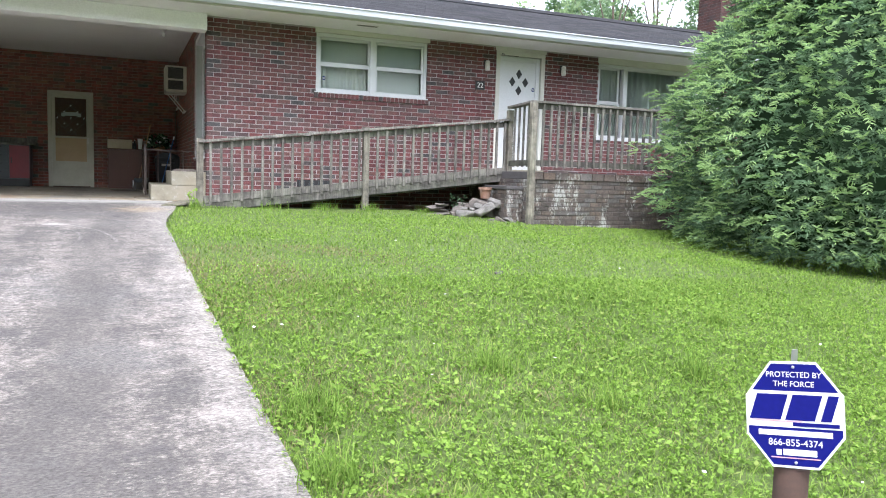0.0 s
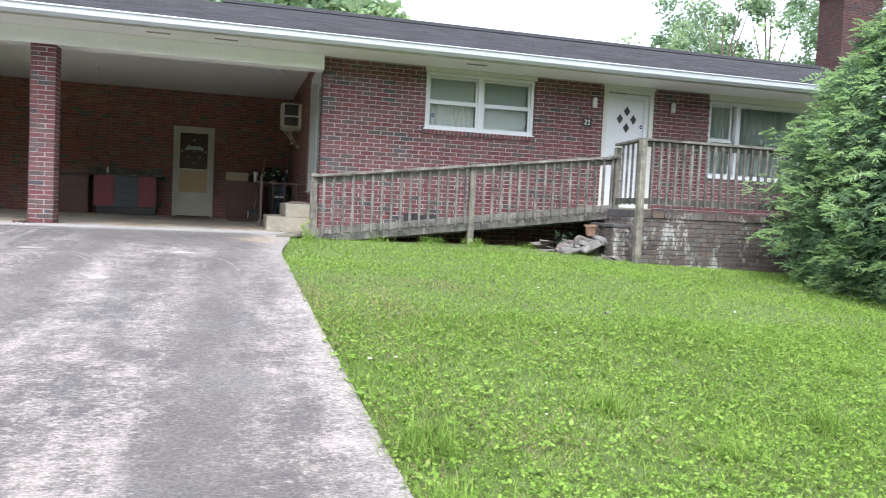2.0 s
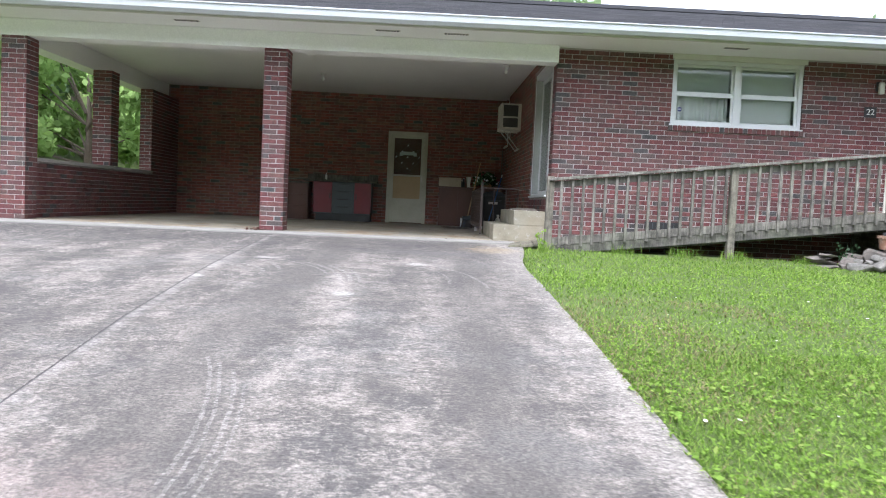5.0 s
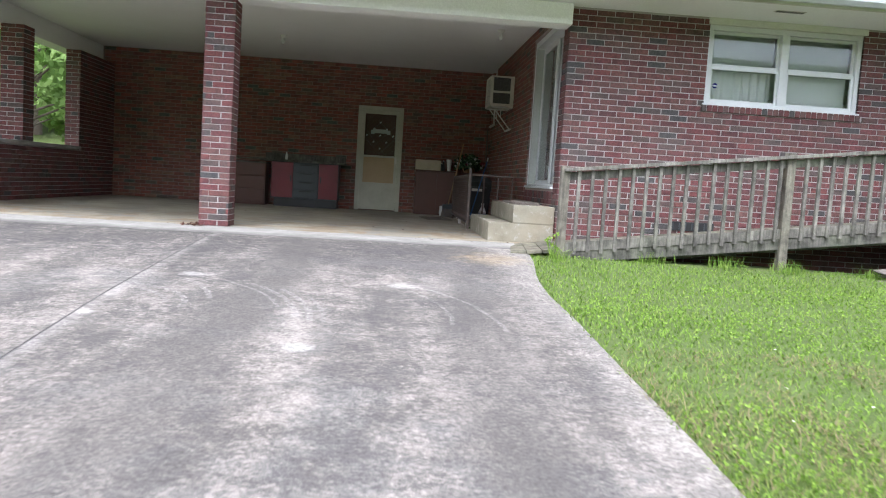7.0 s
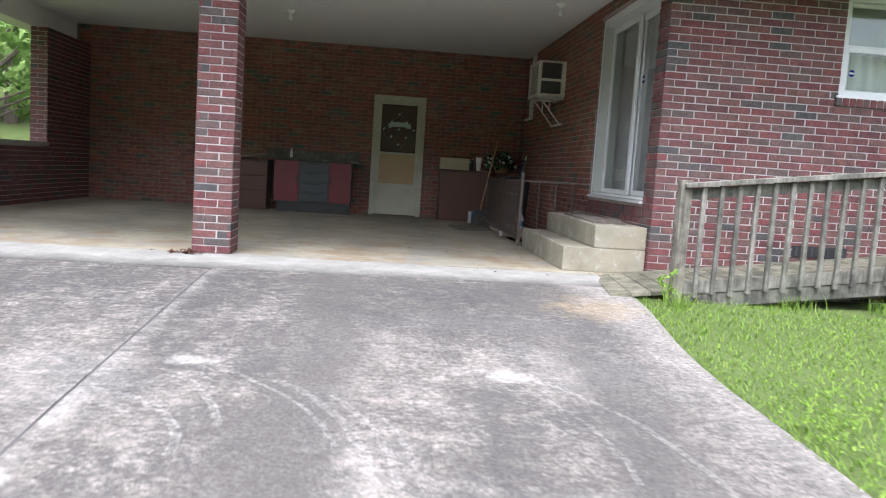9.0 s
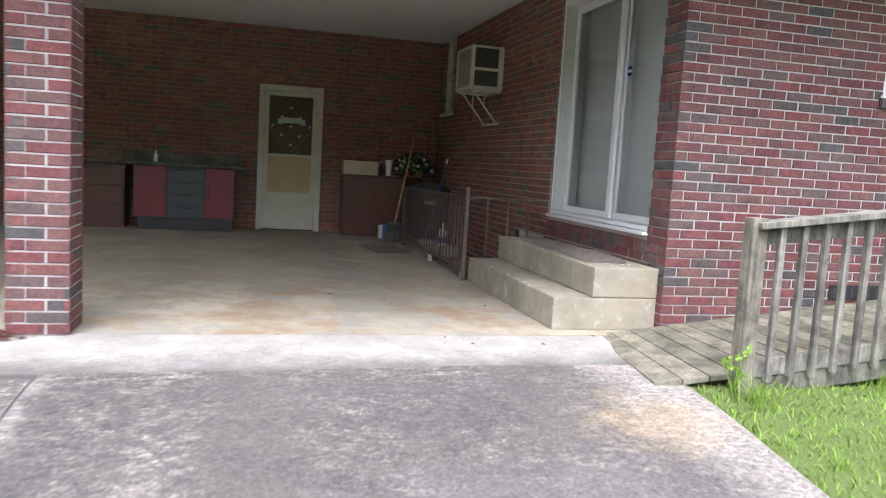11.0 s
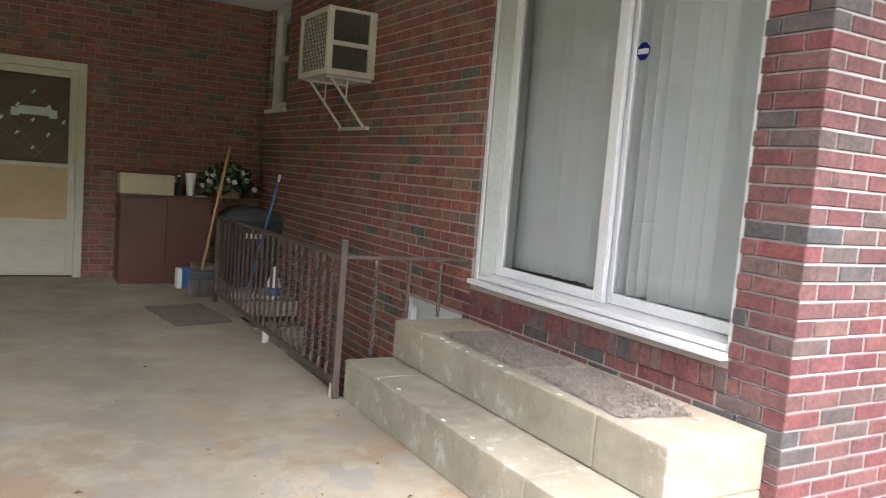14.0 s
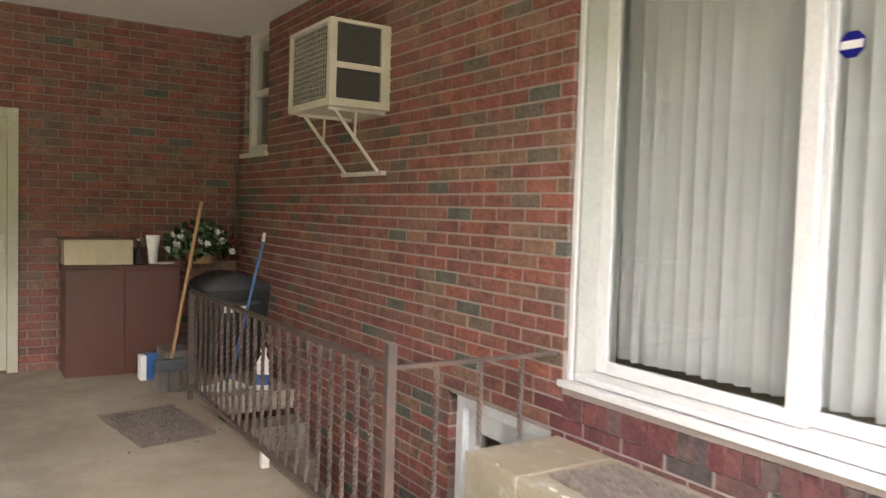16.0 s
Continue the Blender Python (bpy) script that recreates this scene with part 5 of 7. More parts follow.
for k in range(8):
    z = FLOOR - 0.19 * (k + 1)
    y1 = WELL[3] - 0.25 * k
    part("stair_step", boxed(WELL[0] + 0.001, SIDE + 0.008, y1 - 0.26, y1 - 0.002, -0.749, z, 0.008), M_STEP, stair)

# iron railing round the stairwell
rail = thing("iron_railing", (0.22, 15.8, FLOOR), "rusty dark wrought-iron railing with twisted balusters", "railing")
RX = 0.215


def twisted(bm, x, y, z0, z1, w=0.0165, turns=4.5):
    n = 34
    rings = []
    for k in range(n + 1):
        f = k / n
        s = min(1.0, max(0.0, (f - 0.08) / 0.84))
        a = 2 * math.pi * turns * s
        rings.append([bm.verts.new((x + w * 0.75 * math.cos(a + j * math.pi / 2) - 0.0, y + w * 0.75 * math.sin(a + j * math.pi / 2), z0 + (z1 - z0) * f)) for j in range(4)])
    for a, b in zip(rings, rings[1:]):
        for j in range(4):
            bm.faces.new((a[j], a[(j + 1) % 4], b[(j + 1) % 4], b[j]))
    return bm


for y, top in ((14.34, 1.785), (17.33, 1.66)):
    part("post", boxed(RX - 0.019, RX + 0.019, y - 0.019, y + 0.019, FLOOR, top, 0.003), M_IRON, rail)
part("top_rail", beam(bmesh.new(), (RX, 14.36, 1.69), (RX, 17.33, 1.665), 0.036, 0.02, 0.003), M_IRON, rail)
part("bottom_rail", beam(bmesh.new(), (RX, 14.36, 0.985), (RX, 17.33, 0.985), 0.03, 0.03, 0.003), M_IRON, rail)
for k in range(22):
    y = 14.36 + (17.33 - 14.36) * (k + 1) / 23
    part("baluster", twisted(bmesh.new(), RX, y, 0.995, 1.68), M_IRON, rail)
for y in (14.36, 15.72):
    part("foot", boxed(RX - 0.02, RX + 0.02, y - 0.02, y + 0.02, FLOOR, 0.972, 0.002), M_GALV, rail)
part("top_rail", beam(bmesh.new(), (RX + 0.02, 14.345, 1.69), (SIDE + 0.03, 14.345, 1.685), 0.03, 0.018, 0.003), M_IRON, rail)
for k in range(3):
    x = RX + (SIDE - RX) * (k + 1) / 4
    part("baluster", twisted(bmesh.new(), x, 14.345, 1.338 if x > 0.56 else 1.123, 1.68), M_IRON, rail)

# back door of the carport
door_3 = tagged(new("door_3"), "cream storm door with diamond glazing bars and a tan lower panel", "", "", "structure")
door_3.location = (-1.245, BACK, FLOOR)
ORIGIN[door_3] = Vector(door_3.location)
bm = bmesh.new()
box(bm, -1.70, -1.622, BACK - 0.02, BACK + 0.14, FLOOR, 2.99, 0.005)
box(bm, -0.868, -0.79, BACK - 0.02, BACK + 0.14, FLOOR, 2.99, 0.005)
box(bm, -1.622, -0.868, BACK - 0.02, BACK + 0.14, 2.91, 2.99, 0.005)
part("door_frame", bm, M_DOOR, door_3)
bm = bmesh.new()
D0, D1 = BACK + 0.0, BACK + 0.035
box(bm, -1.62, -1.555, D0, D1, FLOOR + 0.02, 2.907, 0.004)
box(bm, -0.935, -0.87, D0, D1, FLOOR + 0.02, 2.907, 0.004)
for a, b in ((FLOOR + 0.02, FLOOR + 0.08), (1.42, 1.46), (1.97, 2.01), (2.84, 2.907)):
    box(bm, -1.555, -0.935, D0, D1, a, b, 0.004)
part("storm_frame", bm, M_DOOR, door_3)
part("kick_panel", boxed(-1.557, -0.933, D0 + 0.012, D0 + 0.02, FLOOR + 0.08, 1.42), M_DOOR, door_3)
part("tan_panel", boxed(-1.557, -0.933, D0 + 0.014, D0 + 0.022, 1.46, 1.97), M_TAN, door_3)
part("inner_door", boxed(-1.62, -0.87, BACK + 0.075, BACK + 0.11, FLOOR, 2.91), M_CABINET, door_3)
g = part("pane", boxed(-1.557, -0.933, D0 + 0.014, D0 + 0.02, 2.01, 2.86), M_GLASS_DIM, door_3)
g.visible_shadow = False
for a, b, c, d in ((-3.0, 1.0, 1.0, -3.0), (-0.3, 2.3, 2.4, -0.4), (-2.4, -0.4, 0.0, -2.0 - 0.8), (2.4, 1.6, -1.0, -1.8), (0.3, 2.3, -2.4, -0.4), (2.4, -0.4, 0.0, -2.8)):
    x0, z0, x1, z1 = (max(-0.306, min(0.306, v * 0.131)) if k % 2 == 0 else v * 0.135 for k, v in enumerate((a, b, c, d)))
    part("glazing_bar", beam(bmesh.new(), (-1.245 + x0, D0 + 0.006, 2.41 + z0 * 0.98), (-1.245 + x1, D0 + 0.006, 2.41 + z1 * 0.98), 0.0035, 0.008), M_ROCK, door_3)
for k, h in ((0, 2), (-1, 1), (1, 1), (-2, 0), (2, 0), (-1, -1), (1, -1), (0, -2), (0, 0)):
    x, z = -1.245 + 0.131 * k, 2.41 + 0.132 * h
    bm = beam(bmesh.new(), (x - 0.021, D0 - 0.002, z - 0.006), (x + 0.021, D0 - 0.002, z + 0.006), 0.009, 0.006)
    part("rosette", beam(bm, (x - 0.006, D0 - 0.003, z - 0.021), (x + 0.006, D0 - 0.003, z + 0.021), 0.009, 0.006), M_WHITE, door_3)
bm = bmesh.new()
box(bm, -1.38, -1.09, D0 - 0.012, D0 - 0.006, 2.455, 2.535, 0.002)
box(bm, -1.43, -1.36, D0 - 0.0055, D0 - 0.001, 2.435, 2.515, 0.001)
box(bm, -1.11, -1.04, D0 - 0.0055, D0 - 0.001, 2.435, 2.515, 0.001)
part("scroll_plaque", bm, M_JAMB, door_3)
part("door_handle", boxed(-0.92, -0.89, D0 - 0.04, D0 - 0.001, 1.86, 1.99, 0.006), M_GALV, door_3)

# ---- things under the carport ----
cab = thing("cabinet", (-0.06, 18.5, FLOOR), "reddish-brown wooden cabinet standing against the back wall", "cabinet")
CX0, CX1, CY0, CY1, CT = -0.49, 0.36, 18.32, 18.72, 1.775
part("body", boxed(CX0, CX1, CY0 + 0.02, CY1, FLOOR, CT - 0.025, 0.004), M_CABINET, cab)
part("top", boxed(CX0 - 0.012, CX1 + 0.012, CY0 - 0.01, CY1, CT - 0.024, CT, 0.004), M_CABINET, cab)
for a, b in ((CX0 + 0.004, -0.067), (-0.063, CX1 - 0.004)):
    part("door", boxed(a, b, CY0 + 0.002, CY0 + 0.0195, FLOOR + 0.05, CT - 0.03, 0.003), M_CABINET, cab)
bx = thing("storage_box", (-0.27, 18.5, CT), "cream cardboard box with a dark lid edge", "box")
part("carton", boxed(-0.50, 0.0, 18.36, 18.62, CT + 0.001, CT + 0.20, 0.004), M_CARD, bx)
part("lid", boxed(-0.53, 0.01, 18.35, 18.63, CT + 0.2005, CT + 0.214, 0.003), M_CABINET, bx)
vase = thing("vase", (0.17, 18.45, CT), "white tapered vase standing on the cabinet", "vase")
part("body", lathe(bmesh.new(), [(0.03, 0.001), (0.036, 0.02), (0.04, 0.10), (0.058, 0.235), (0.05, 0.236), (0.034, 0.09)], (0.17, 18.45, CT)), M_WHITE, vase)
smooth(vase.children[0])
for x, y, h, m, lab in ((0.055, 18.44, 0.19, M_BLACK, "dark glass bottle with a slim neck"), (0.02, 18.5, 0.14, M_GREY_STEEL, "short dark bottle on the cabinet")):
    b = thing("bottle", (x, y, CT), lab, "bottle", "bottles on the cabinet")
    part("glass_body", lathe(bmesh.new(), [(0.028, 0.001), (0.03, 0.01), (0.03, h * 0.6), (0.012, h * 0.75), (0.012, h)], (x, y, CT), 14), m, b)
    part("cap", lathe(bmesh.new(), [(0.014, h), (0.014, h + 0.02)], (x, y, CT), 12), M_TRIM, b)
plate = single("plate", lathe(bmesh.new(), [(0.05, 0.001), (0.09, 0.008), (0.095, 0.014), (0.05, 0.006)], (0.24, 18.40, CT)), M_WHITE, "white plate lying on the cabinet", "plate")

random.seed(11)
flowers = thing("flower_arrangement", (0.62, 18.5, CT - 0.05), "artificial flowers, white and dark red, in a basket", "flowers")
part("basket", lathe(bmesh.new(), [(0.10, 0.0), (0.15, 0.10), (0.14, 0.10)], (0.58, 18.52, CT - 0.001), 16), M_WOOD_HANDLE, flowers)


def petals(bm, c, r, k=6):
    for j in range(k):
        a = 2 * math.pi * j / k
        n = Vector((math.cos(a), math.sin(a) * 0.6 - 0.5, math.sin(a))).normalized()
        t = Vector((random.uniform(-1, 1), random.uniform(-1, 1), random.uniform(-1, 1))).cross(n).normalized()
        p = Vector(c)
        v = [bm.verts.new(p), bm.verts.new(p + n * r * 0.6 + t * r * 0.45), bm.verts.new(p + n * r), bm.verts.new(p + n * r * 0.6 - t * r * 0.45)]
        bm.faces.new(v)


for nm, m, cnt, r in (("leaves", M_SPRUCE, 60, 0.07), ("white_blossom", M_WHITE, 24, 0.036), ("red_blossom", M_RED, 26, 0.04), ("dark_leaves", M_DARKLEAF, 110, 0.075)):
    bm = bmesh.new()
    for _ in range(cnt):
        a, e, q = random.uniform(0, 6.28), random.uniform(0, 1.4), random.uniform(0.45, 1.0)
        if "blossom" in nm:
            q = random.uniform(0.9, 1.05)
        c = (0.58 + 0.31 * q * math.cos(a) * math.cos(e), 18.50 + 0.20 * q * math.sin(a) * math.cos(e), CT + 0.07 + 0.26 * q * math.sin(e))
        petals(bm, c, r, 3 if "leaves" in nm else 7)
    part(nm, bm, m, flowers)

can = thing("trash_can", (0.74, 18.2, FLOOR), "black wheeled trash can with a domed grey lid", "trash can")
bm = bmesh.new()
lo = [bm.verts.new(p) for p in ((0.52, 17.92, FLOOR + 0.02), (0.94, 17.92, FLOOR + 0.02), (0.94, 18.35, FLOOR + 0.02), (0.52, 18.35, FLOOR + 0.02))]
hi = [bm.verts.new(p) for p in ((0.46, 17.86, 1.60), (0.985, 17.86, 1.60), (0.985, 18.42, 1.60), (0.46, 18.42, 1.60))]
bm.faces.new(lo[::-1])
bm.faces.new(hi)
for k in range(4):
    bm.faces.new((lo[k], lo[(k + 1) % 4], hi[(k + 1) % 4], hi[k]))
bmesh.ops.bevel(bm, geom=bm.edges[:], offset=0.03, segments=3, profile=0.6, affect='EDGES')
part("body", bm, M_BLACK, can)
bm = bmesh.new()
prev = None
for k in range(9):
    f = k / 8
    x = 0.44 + 0.565 * f
    z = 1.605 + 0.11 * math.sin(math.pi * f) ** 0.7
    row = [bm.verts.new((x, 17.84, 1.60)), bm.verts.new((x, 17.85, z)), bm.verts.new((x, 18.44, z)), bm.verts.new((x, 18.45, 1.60))]
    if prev:
        for j in range(3):
            bm.faces.new((prev[j], prev[j + 1], row[j + 1], row[j])).smooth = True
    prev = row
part("lid", bm, M_GREY_STEEL, can, "grey domed lid")
part("handle", rod(bmesh.new(), (0.56, 17.84, 1.50), (0.88, 17.84, 1.50), 0.014), M_GREY_STEEL, can)
part("label_patch", boxed(0.60, 0.80, 17.868, 17.874, 1.42, 1.47), M_GALV, can)

broom = thing("broom", (0.18, 17.62, FLOOR), "broom with a pale wooden handle leaning over the railing", "broom")
part("handle", rod(bmesh.new(), (0.14, 17.60, 1.12), (0.37, 17.70, 2.30), 0.013), M_WOOD_HANDLE, broom)
bm = bmesh.new()
box(bm, 0.03, 0.27, 17.54, 17.64, FLOOR + 0.16, 1.14, 0.02)
part("head", bm, M_GREY_STEEL, broom)
bm = bmesh.new()
random.seed(3)
for _ in range(160):
    x = random.uniform(0.04, 0.26)
    y = random.uniform(17.55, 17.63)
    rod(bm, (x, y, FLOOR + 0.17), (x + (x - 0.15) * 0.3, y - 0.01, FLOOR + 0.003), 0.004, 0.003, 4)
part("bristles", bm, M_ROCK, broom)
mop = thing("mop", (0.6, 17.6, FLOOR), "mop with a blue handle leaning on the brick wall", "mop")
part("handle", rod(bmesh.new(), (0.57, 17.56, FLOOR + 0.05), (0.84, 17.66, 2.00), 0.011), M_BLUE, mop)
part("grip", rod(bmesh.new(), (0.84, 17.66, 2.00), (0.852, 17.665, 2.07), 0.013), M_WHITE, mop)
bm = bmesh.new()
for k in range(60):
    a = k * 2.399
    r = 0.05 + 0.10 * random.random()
    rod(bm, (0.57, 17.54, FLOOR + 0.06), (0.50 + r * math.cos(a) * 1.5, 17.5 + r * math.sin(a), FLOOR + 0.008), 0.008, 0.006, 5)
part("mop_head", bm, M_CURTAIN, mop)
det = thing("detergent_carton", (0.10, 18.1, FLOOR), "white and blue detergent carton on the floor", "carton")
part("carton", boxed(0.01, 0.055, 18.05, 18.17, FLOOR, FLOOR + 0.19, 0.003), M_WHITE, det)
part("print", boxed(0.0555, 0.185, 18.05, 18.17, FLOOR, FLOOR + 0.20, 0.003), M_BLUE, det, "blue printed side")
jug = thing("bleach_bottle", (0.80, 17.45, FLOOR), "white plastic bottle with a blue label", "bottle")
part("body", lathe(bmesh.new(), [(0.06, 0.0), (0.068, 0.01), (0.068, 0.15), (0.045, 0.21), (0.022, 0.25), (0.022, 0.28)], (0.78, 17.42, FLOOR)), M_WHITE, jug)
part("label_band", lathe(bmesh.new(), [(0.0695, 0.04), (0.0695, 0.12)], (0.78, 17.42, FLOOR)), M_BLUE, jug)
part("cap", lathe(bmesh.new(), [(0.026, 0.28), (0.026, 0.31)], (0.78, 17.42, FLOOR), 14), M_WHITE, jug)
blk = single("concrete_block", boxed(0.14, 0.34, 17.82, 18.12, FLOOR, FLOOR + 0.26, 0.012), M_ROCK, "grey concrete block on the floor by the cabinet", "block")


def rug(name, corners, z, label, thick=0.012, n=26):
    """A thin mat with ruffled edges between four corners."""
    bm = bmesh.new()
    a, b, c, d = (Vector((*p, 0)) for p in corners)
    g = []
    for i in range(n + 1):
        row = []
        for j in range(n + 1):
            u, v = i / n, j / n
            p = (a * (1 - u) + b * u) * (1 - v) + (d * (1 - u) + c * u) * v
            e = min(u, v, 1 - u, 1 - v)
            if e == 0:
                p += Vector((random.uniform(-0.008, 0.008), random.uniform(-0.008, 0.008), 0))
            h = z + thick * min(1, e * 12) + 0.004 * noise.noise(p * 9) + random.uniform(0, 0.002)
            row.append(bm.verts.new((p.x, p.y, h if e else z)))
        g.append(row)
    for i in range(n):
        for j in range(n):
            bm.faces.new((g[i][j], g[i + 1][j], g[i + 1][j + 1], g[i][j + 1])).smooth = True
    bmesh.ops.recalc_face_normals(bm, faces=bm.faces[:])
    mat = single(name, bm, M_MAT, label, "mat", "door mats")
    # loose pile: short strips of yarn lying every way
    k = 2600
    u, v = (np.array([[random.uniform(-0.015, 1.015)] for _ in range(k)]) for _ in range(2))
    p = (np.array(a) * (1 - u) + np.array(b) * u) * (1 - v) + (np.array(d) * (1 - u) + np.array(c) * u) * v
    p[:, 2] = z + thick * np.clip(np.minimum(np.minimum(u, v), np.minimum(1 - u, 1 - v)) * 12, 0.15, 1)[:, 0] + 0.002
    w = np.array([[random.uniform(0, 6.28), random.uniform(0.008, 0.02), random.uniform(0.0, 0.007)] for _ in range(k)])
    along = np.stack([np.cos(w[:, 0]), np.sin(w[:, 0]), 0 * w[:, 0]], 1)
    wide = np.stack([-np.sin(w[:, 0]), np.cos(w[:, 0]), 0 * w[:, 0]], 1) * 0.0022
    mid, tip = p + along * w[:, 1:2] * 0.5 + np.array([0, 0, 1]) * (w[:, 2:3] + 0.003), p + along * w[:, 1:2]
    q = np.concatenate([np.stack([p - wide, p + wide, mid + wide, mid - wide], 1).reshape(-1, 3), np.stack([mid - wide, mid + wide, tip + wide, tip - wide], 1).reshape(-1, 3)])
    pile = new("shag", array_mesh("shag", q - np.array(mat.location), np.arange(len(q)).reshape(-1, 4), M_MAT))
    pile.parent = mat
    return mat


rug("floor_mat", ((-0.42, 17.1), (-0.29, 16.32), (0.16, 16.42), (0.06, 17.2)), FLOOR + 0.001, "dark brown woven mat on the carport floor")
rug("step_mat", ((0.60, 12.50), (0.91, 12.43), (0.97, 13.08), (0.65, 13.15)), 1.3365, "brown looped mat lying on the upper step", 0.026)
rug("step_mat", ((0.62, 13.21), (0.95, 13.19), (0.96, 13.90), (0.65, 13.92)), 1.3365, "flat brown mat lying on the upper step", 0.017)

bench = thing("workbench", (-2.66, 18.45, FLOOR), "dark steel workbench with red doors and grey drawers", "workbench")
part("plinth", boxed(-3.24, -2.02, 18.26, 18.70, FLOOR, 1.05, 0.004), M_BLACK, bench)
part("body", boxed(-3.30, -2.0, 18.23, 18.71, 1.051, 1.76, 0.004), M_GREY_STEEL, bench)
for a, b in ((-3.29, -2.88), (-2.38, -2.01)):
    d = part("door", boxed(a, b, 18.208, 18.229, 1.07, 1.75, 0.004), M_RED, bench, "red enamel door")
    part("handle", boxed(b - 0.05 if a < -3 else a + 0.03, b - 0.03 if a < -3 else a + 0.05, 18.19, 18.207, 1.38, 1.50, 0.003), M_BLACK, d)
for k in range(4):
    d = part("drawer", boxed(-2.87, -2.39, 18.21, 18.229, 1.07 + k * 0.17, 1.23 + k * 0.17, 0.004), M_GREY_STEEL, bench)
    part("handle", boxed(-2.75, -2.51, 18.195, 18.209, 1.19 + k * 0.17, 1.21 + k * 0.17, 0.003), M_BLACK, d)
part("worktop", boxed(-3.52, -1.88, 18.14, 18.72, 1.761, 1.80, 0.005), M_WOOD_DARK, bench)
part("backboard", boxed(-3.50, -1.90, 18.68, 18.72, 1.801, 1.93, 0.004), M_WOOD_DARK, bench)
single("bottle", lathe(bmesh.new(), [(0.022, 0), (0.024, 0.01), (0.024, 0.09), (0.01, 0.12), (0.01, 0.15)], (-3.03, 18.3, 1.801), 12), M_WHITE, "small white bottle on the workbench", "bottle")
chest = thing("drawer_chest", (-3.85, 18.45, FLOOR), "dark red-brown chest of drawers against the brick wall", "chest of drawers")
part("body", boxed(-4.35, -3.42, 18.30, 18.72, FLOOR, 1.70, 0.005), M_CABINET, chest)
part("top", boxed(-4.40, -3.40, 18.25, 18.72, 1.701, 1.735, 0.005), M_WOOD_DARK, chest)
for k in range(3):
    d = part("drawer", boxed(-4.33, -3.44, 18.28, 18.299, FLOOR + 0.06 + k * 0.255, FLOOR + 0.30 + k * 0.255, 0.006), M_CABINET, chest)
    part("handle", boxed(-4.18, -4.15, 18.262, 18.279, FLOOR + 0.15 + k * 0.255, FLOOR + 0.22 + k * 0.255, 0.004), M_GALV, d)
single("plank", beam(bmesh.new(), (-4.6, 18.25, 1.76), (-3.5, 18.30, 1.80), 0.09, 0.03, 0.003), M_WOOD, "loose timber plank lying across the chest", "plank")

# lamp holders on the carport ceiling
for x, y in ((-2.86, 16.14), (0.53, 14.39)):
    t = thing("ceiling_lamp", (x, y, CEIL - 0.12), "bare bulb in a white porcelain ceiling holder", "ceiling lamp", "carport ceiling lamps")
    part("holder", lathe(bmesh.new(), [(0.03, -0.05), (0.055, -0.02), (0.06, -0.001)], (x, y, CEIL)), M_WHITE, t)
    part("bulb", lathe(bmesh.new(), [(0.012, -0.15), (0.03, -0.125), (0.032, -0.10), (0.014, -0.051)], (x, y, CEIL), 14), M_CURTAIN, t)

# conduit in the back corner
single("conduit", rod(bmesh.new(), (0.93, BACK - 0.02, 1.95), (0.93, BACK - 0.02, 2.68), 0.014), M_ROCK, "thin grey conduit running up the brick corner", "conduit")

# dry leaves and crumbs on the slab
random.seed(17)
bm = bmesh.new()
spots = [(random.uniform(-3.5, 0.2), random.uniform(12.1, 16.5), 1) for _ in range(26)] + [(-3.12 + random.gauss(0, 0.12), 11.95 + random.gauss(0, 0.04), 1) for _ in range(45)] + [(random.uniform(-1.5, 0.5), random.uniform(11.5, 12.1), 1) for _ in range(8)]
for x, y, _ in spots:
    a, q = random.uniform(0, 6.28), random.uniform(0.008, 0.022)
    z = FLOOR + 0.002
    p = [(x + q * math.cos(a), y + q * math.sin(a), z), (x - 0.4 * q * math.sin(a), y + 0.4 * q * math.cos(a), z + 0.008), (x - q * math.cos(a), y - q * math.sin(a), z + 0.002), (x + 0.4 * q * math.sin(a), y - 0.4 * q * math.cos(a), z + 0.006)]
    bm.faces.new([bm.verts.new(v) for v in p])
litter = new("leaf_litter", mesh_from(bm, "leaf_litter", M_CABINET))
tagged(litter, "dry brown leaf scraps scattered on the slab", "leaf litter", "", "stuff")

# weed by the first ramp post
weed = thing("weed", (0.76, 10.86, float(ground_z(0.76, 10.86))), "small leafy weed growing by the ramp post", "weed")
bm = bmesh.new()
wz = float(ground_z(0.76, 10.86))
for k in range(9):
    a = k * 0.7
    rod(bm, (0.76, 10.86, wz), (0.76 + 0.06 * math.cos(a), 10.86 + 0.06 * math.sin(a), wz + 0.10 + 0.02 * k), 0.003, 0.002, 5)
part("stem", bm, M_CLOVER, weed)
for k in range(9):
    a = k * 0.7
    bm = bmesh.new()
    petals(bm, (0.76 + 0.06 * math.cos(a), 10.86 + 0.06 * math.sin(a), wz + 0.10 + 0.02 * k), 0.026, 5)
    part("leaf", bm, M_CLOVER, weed)

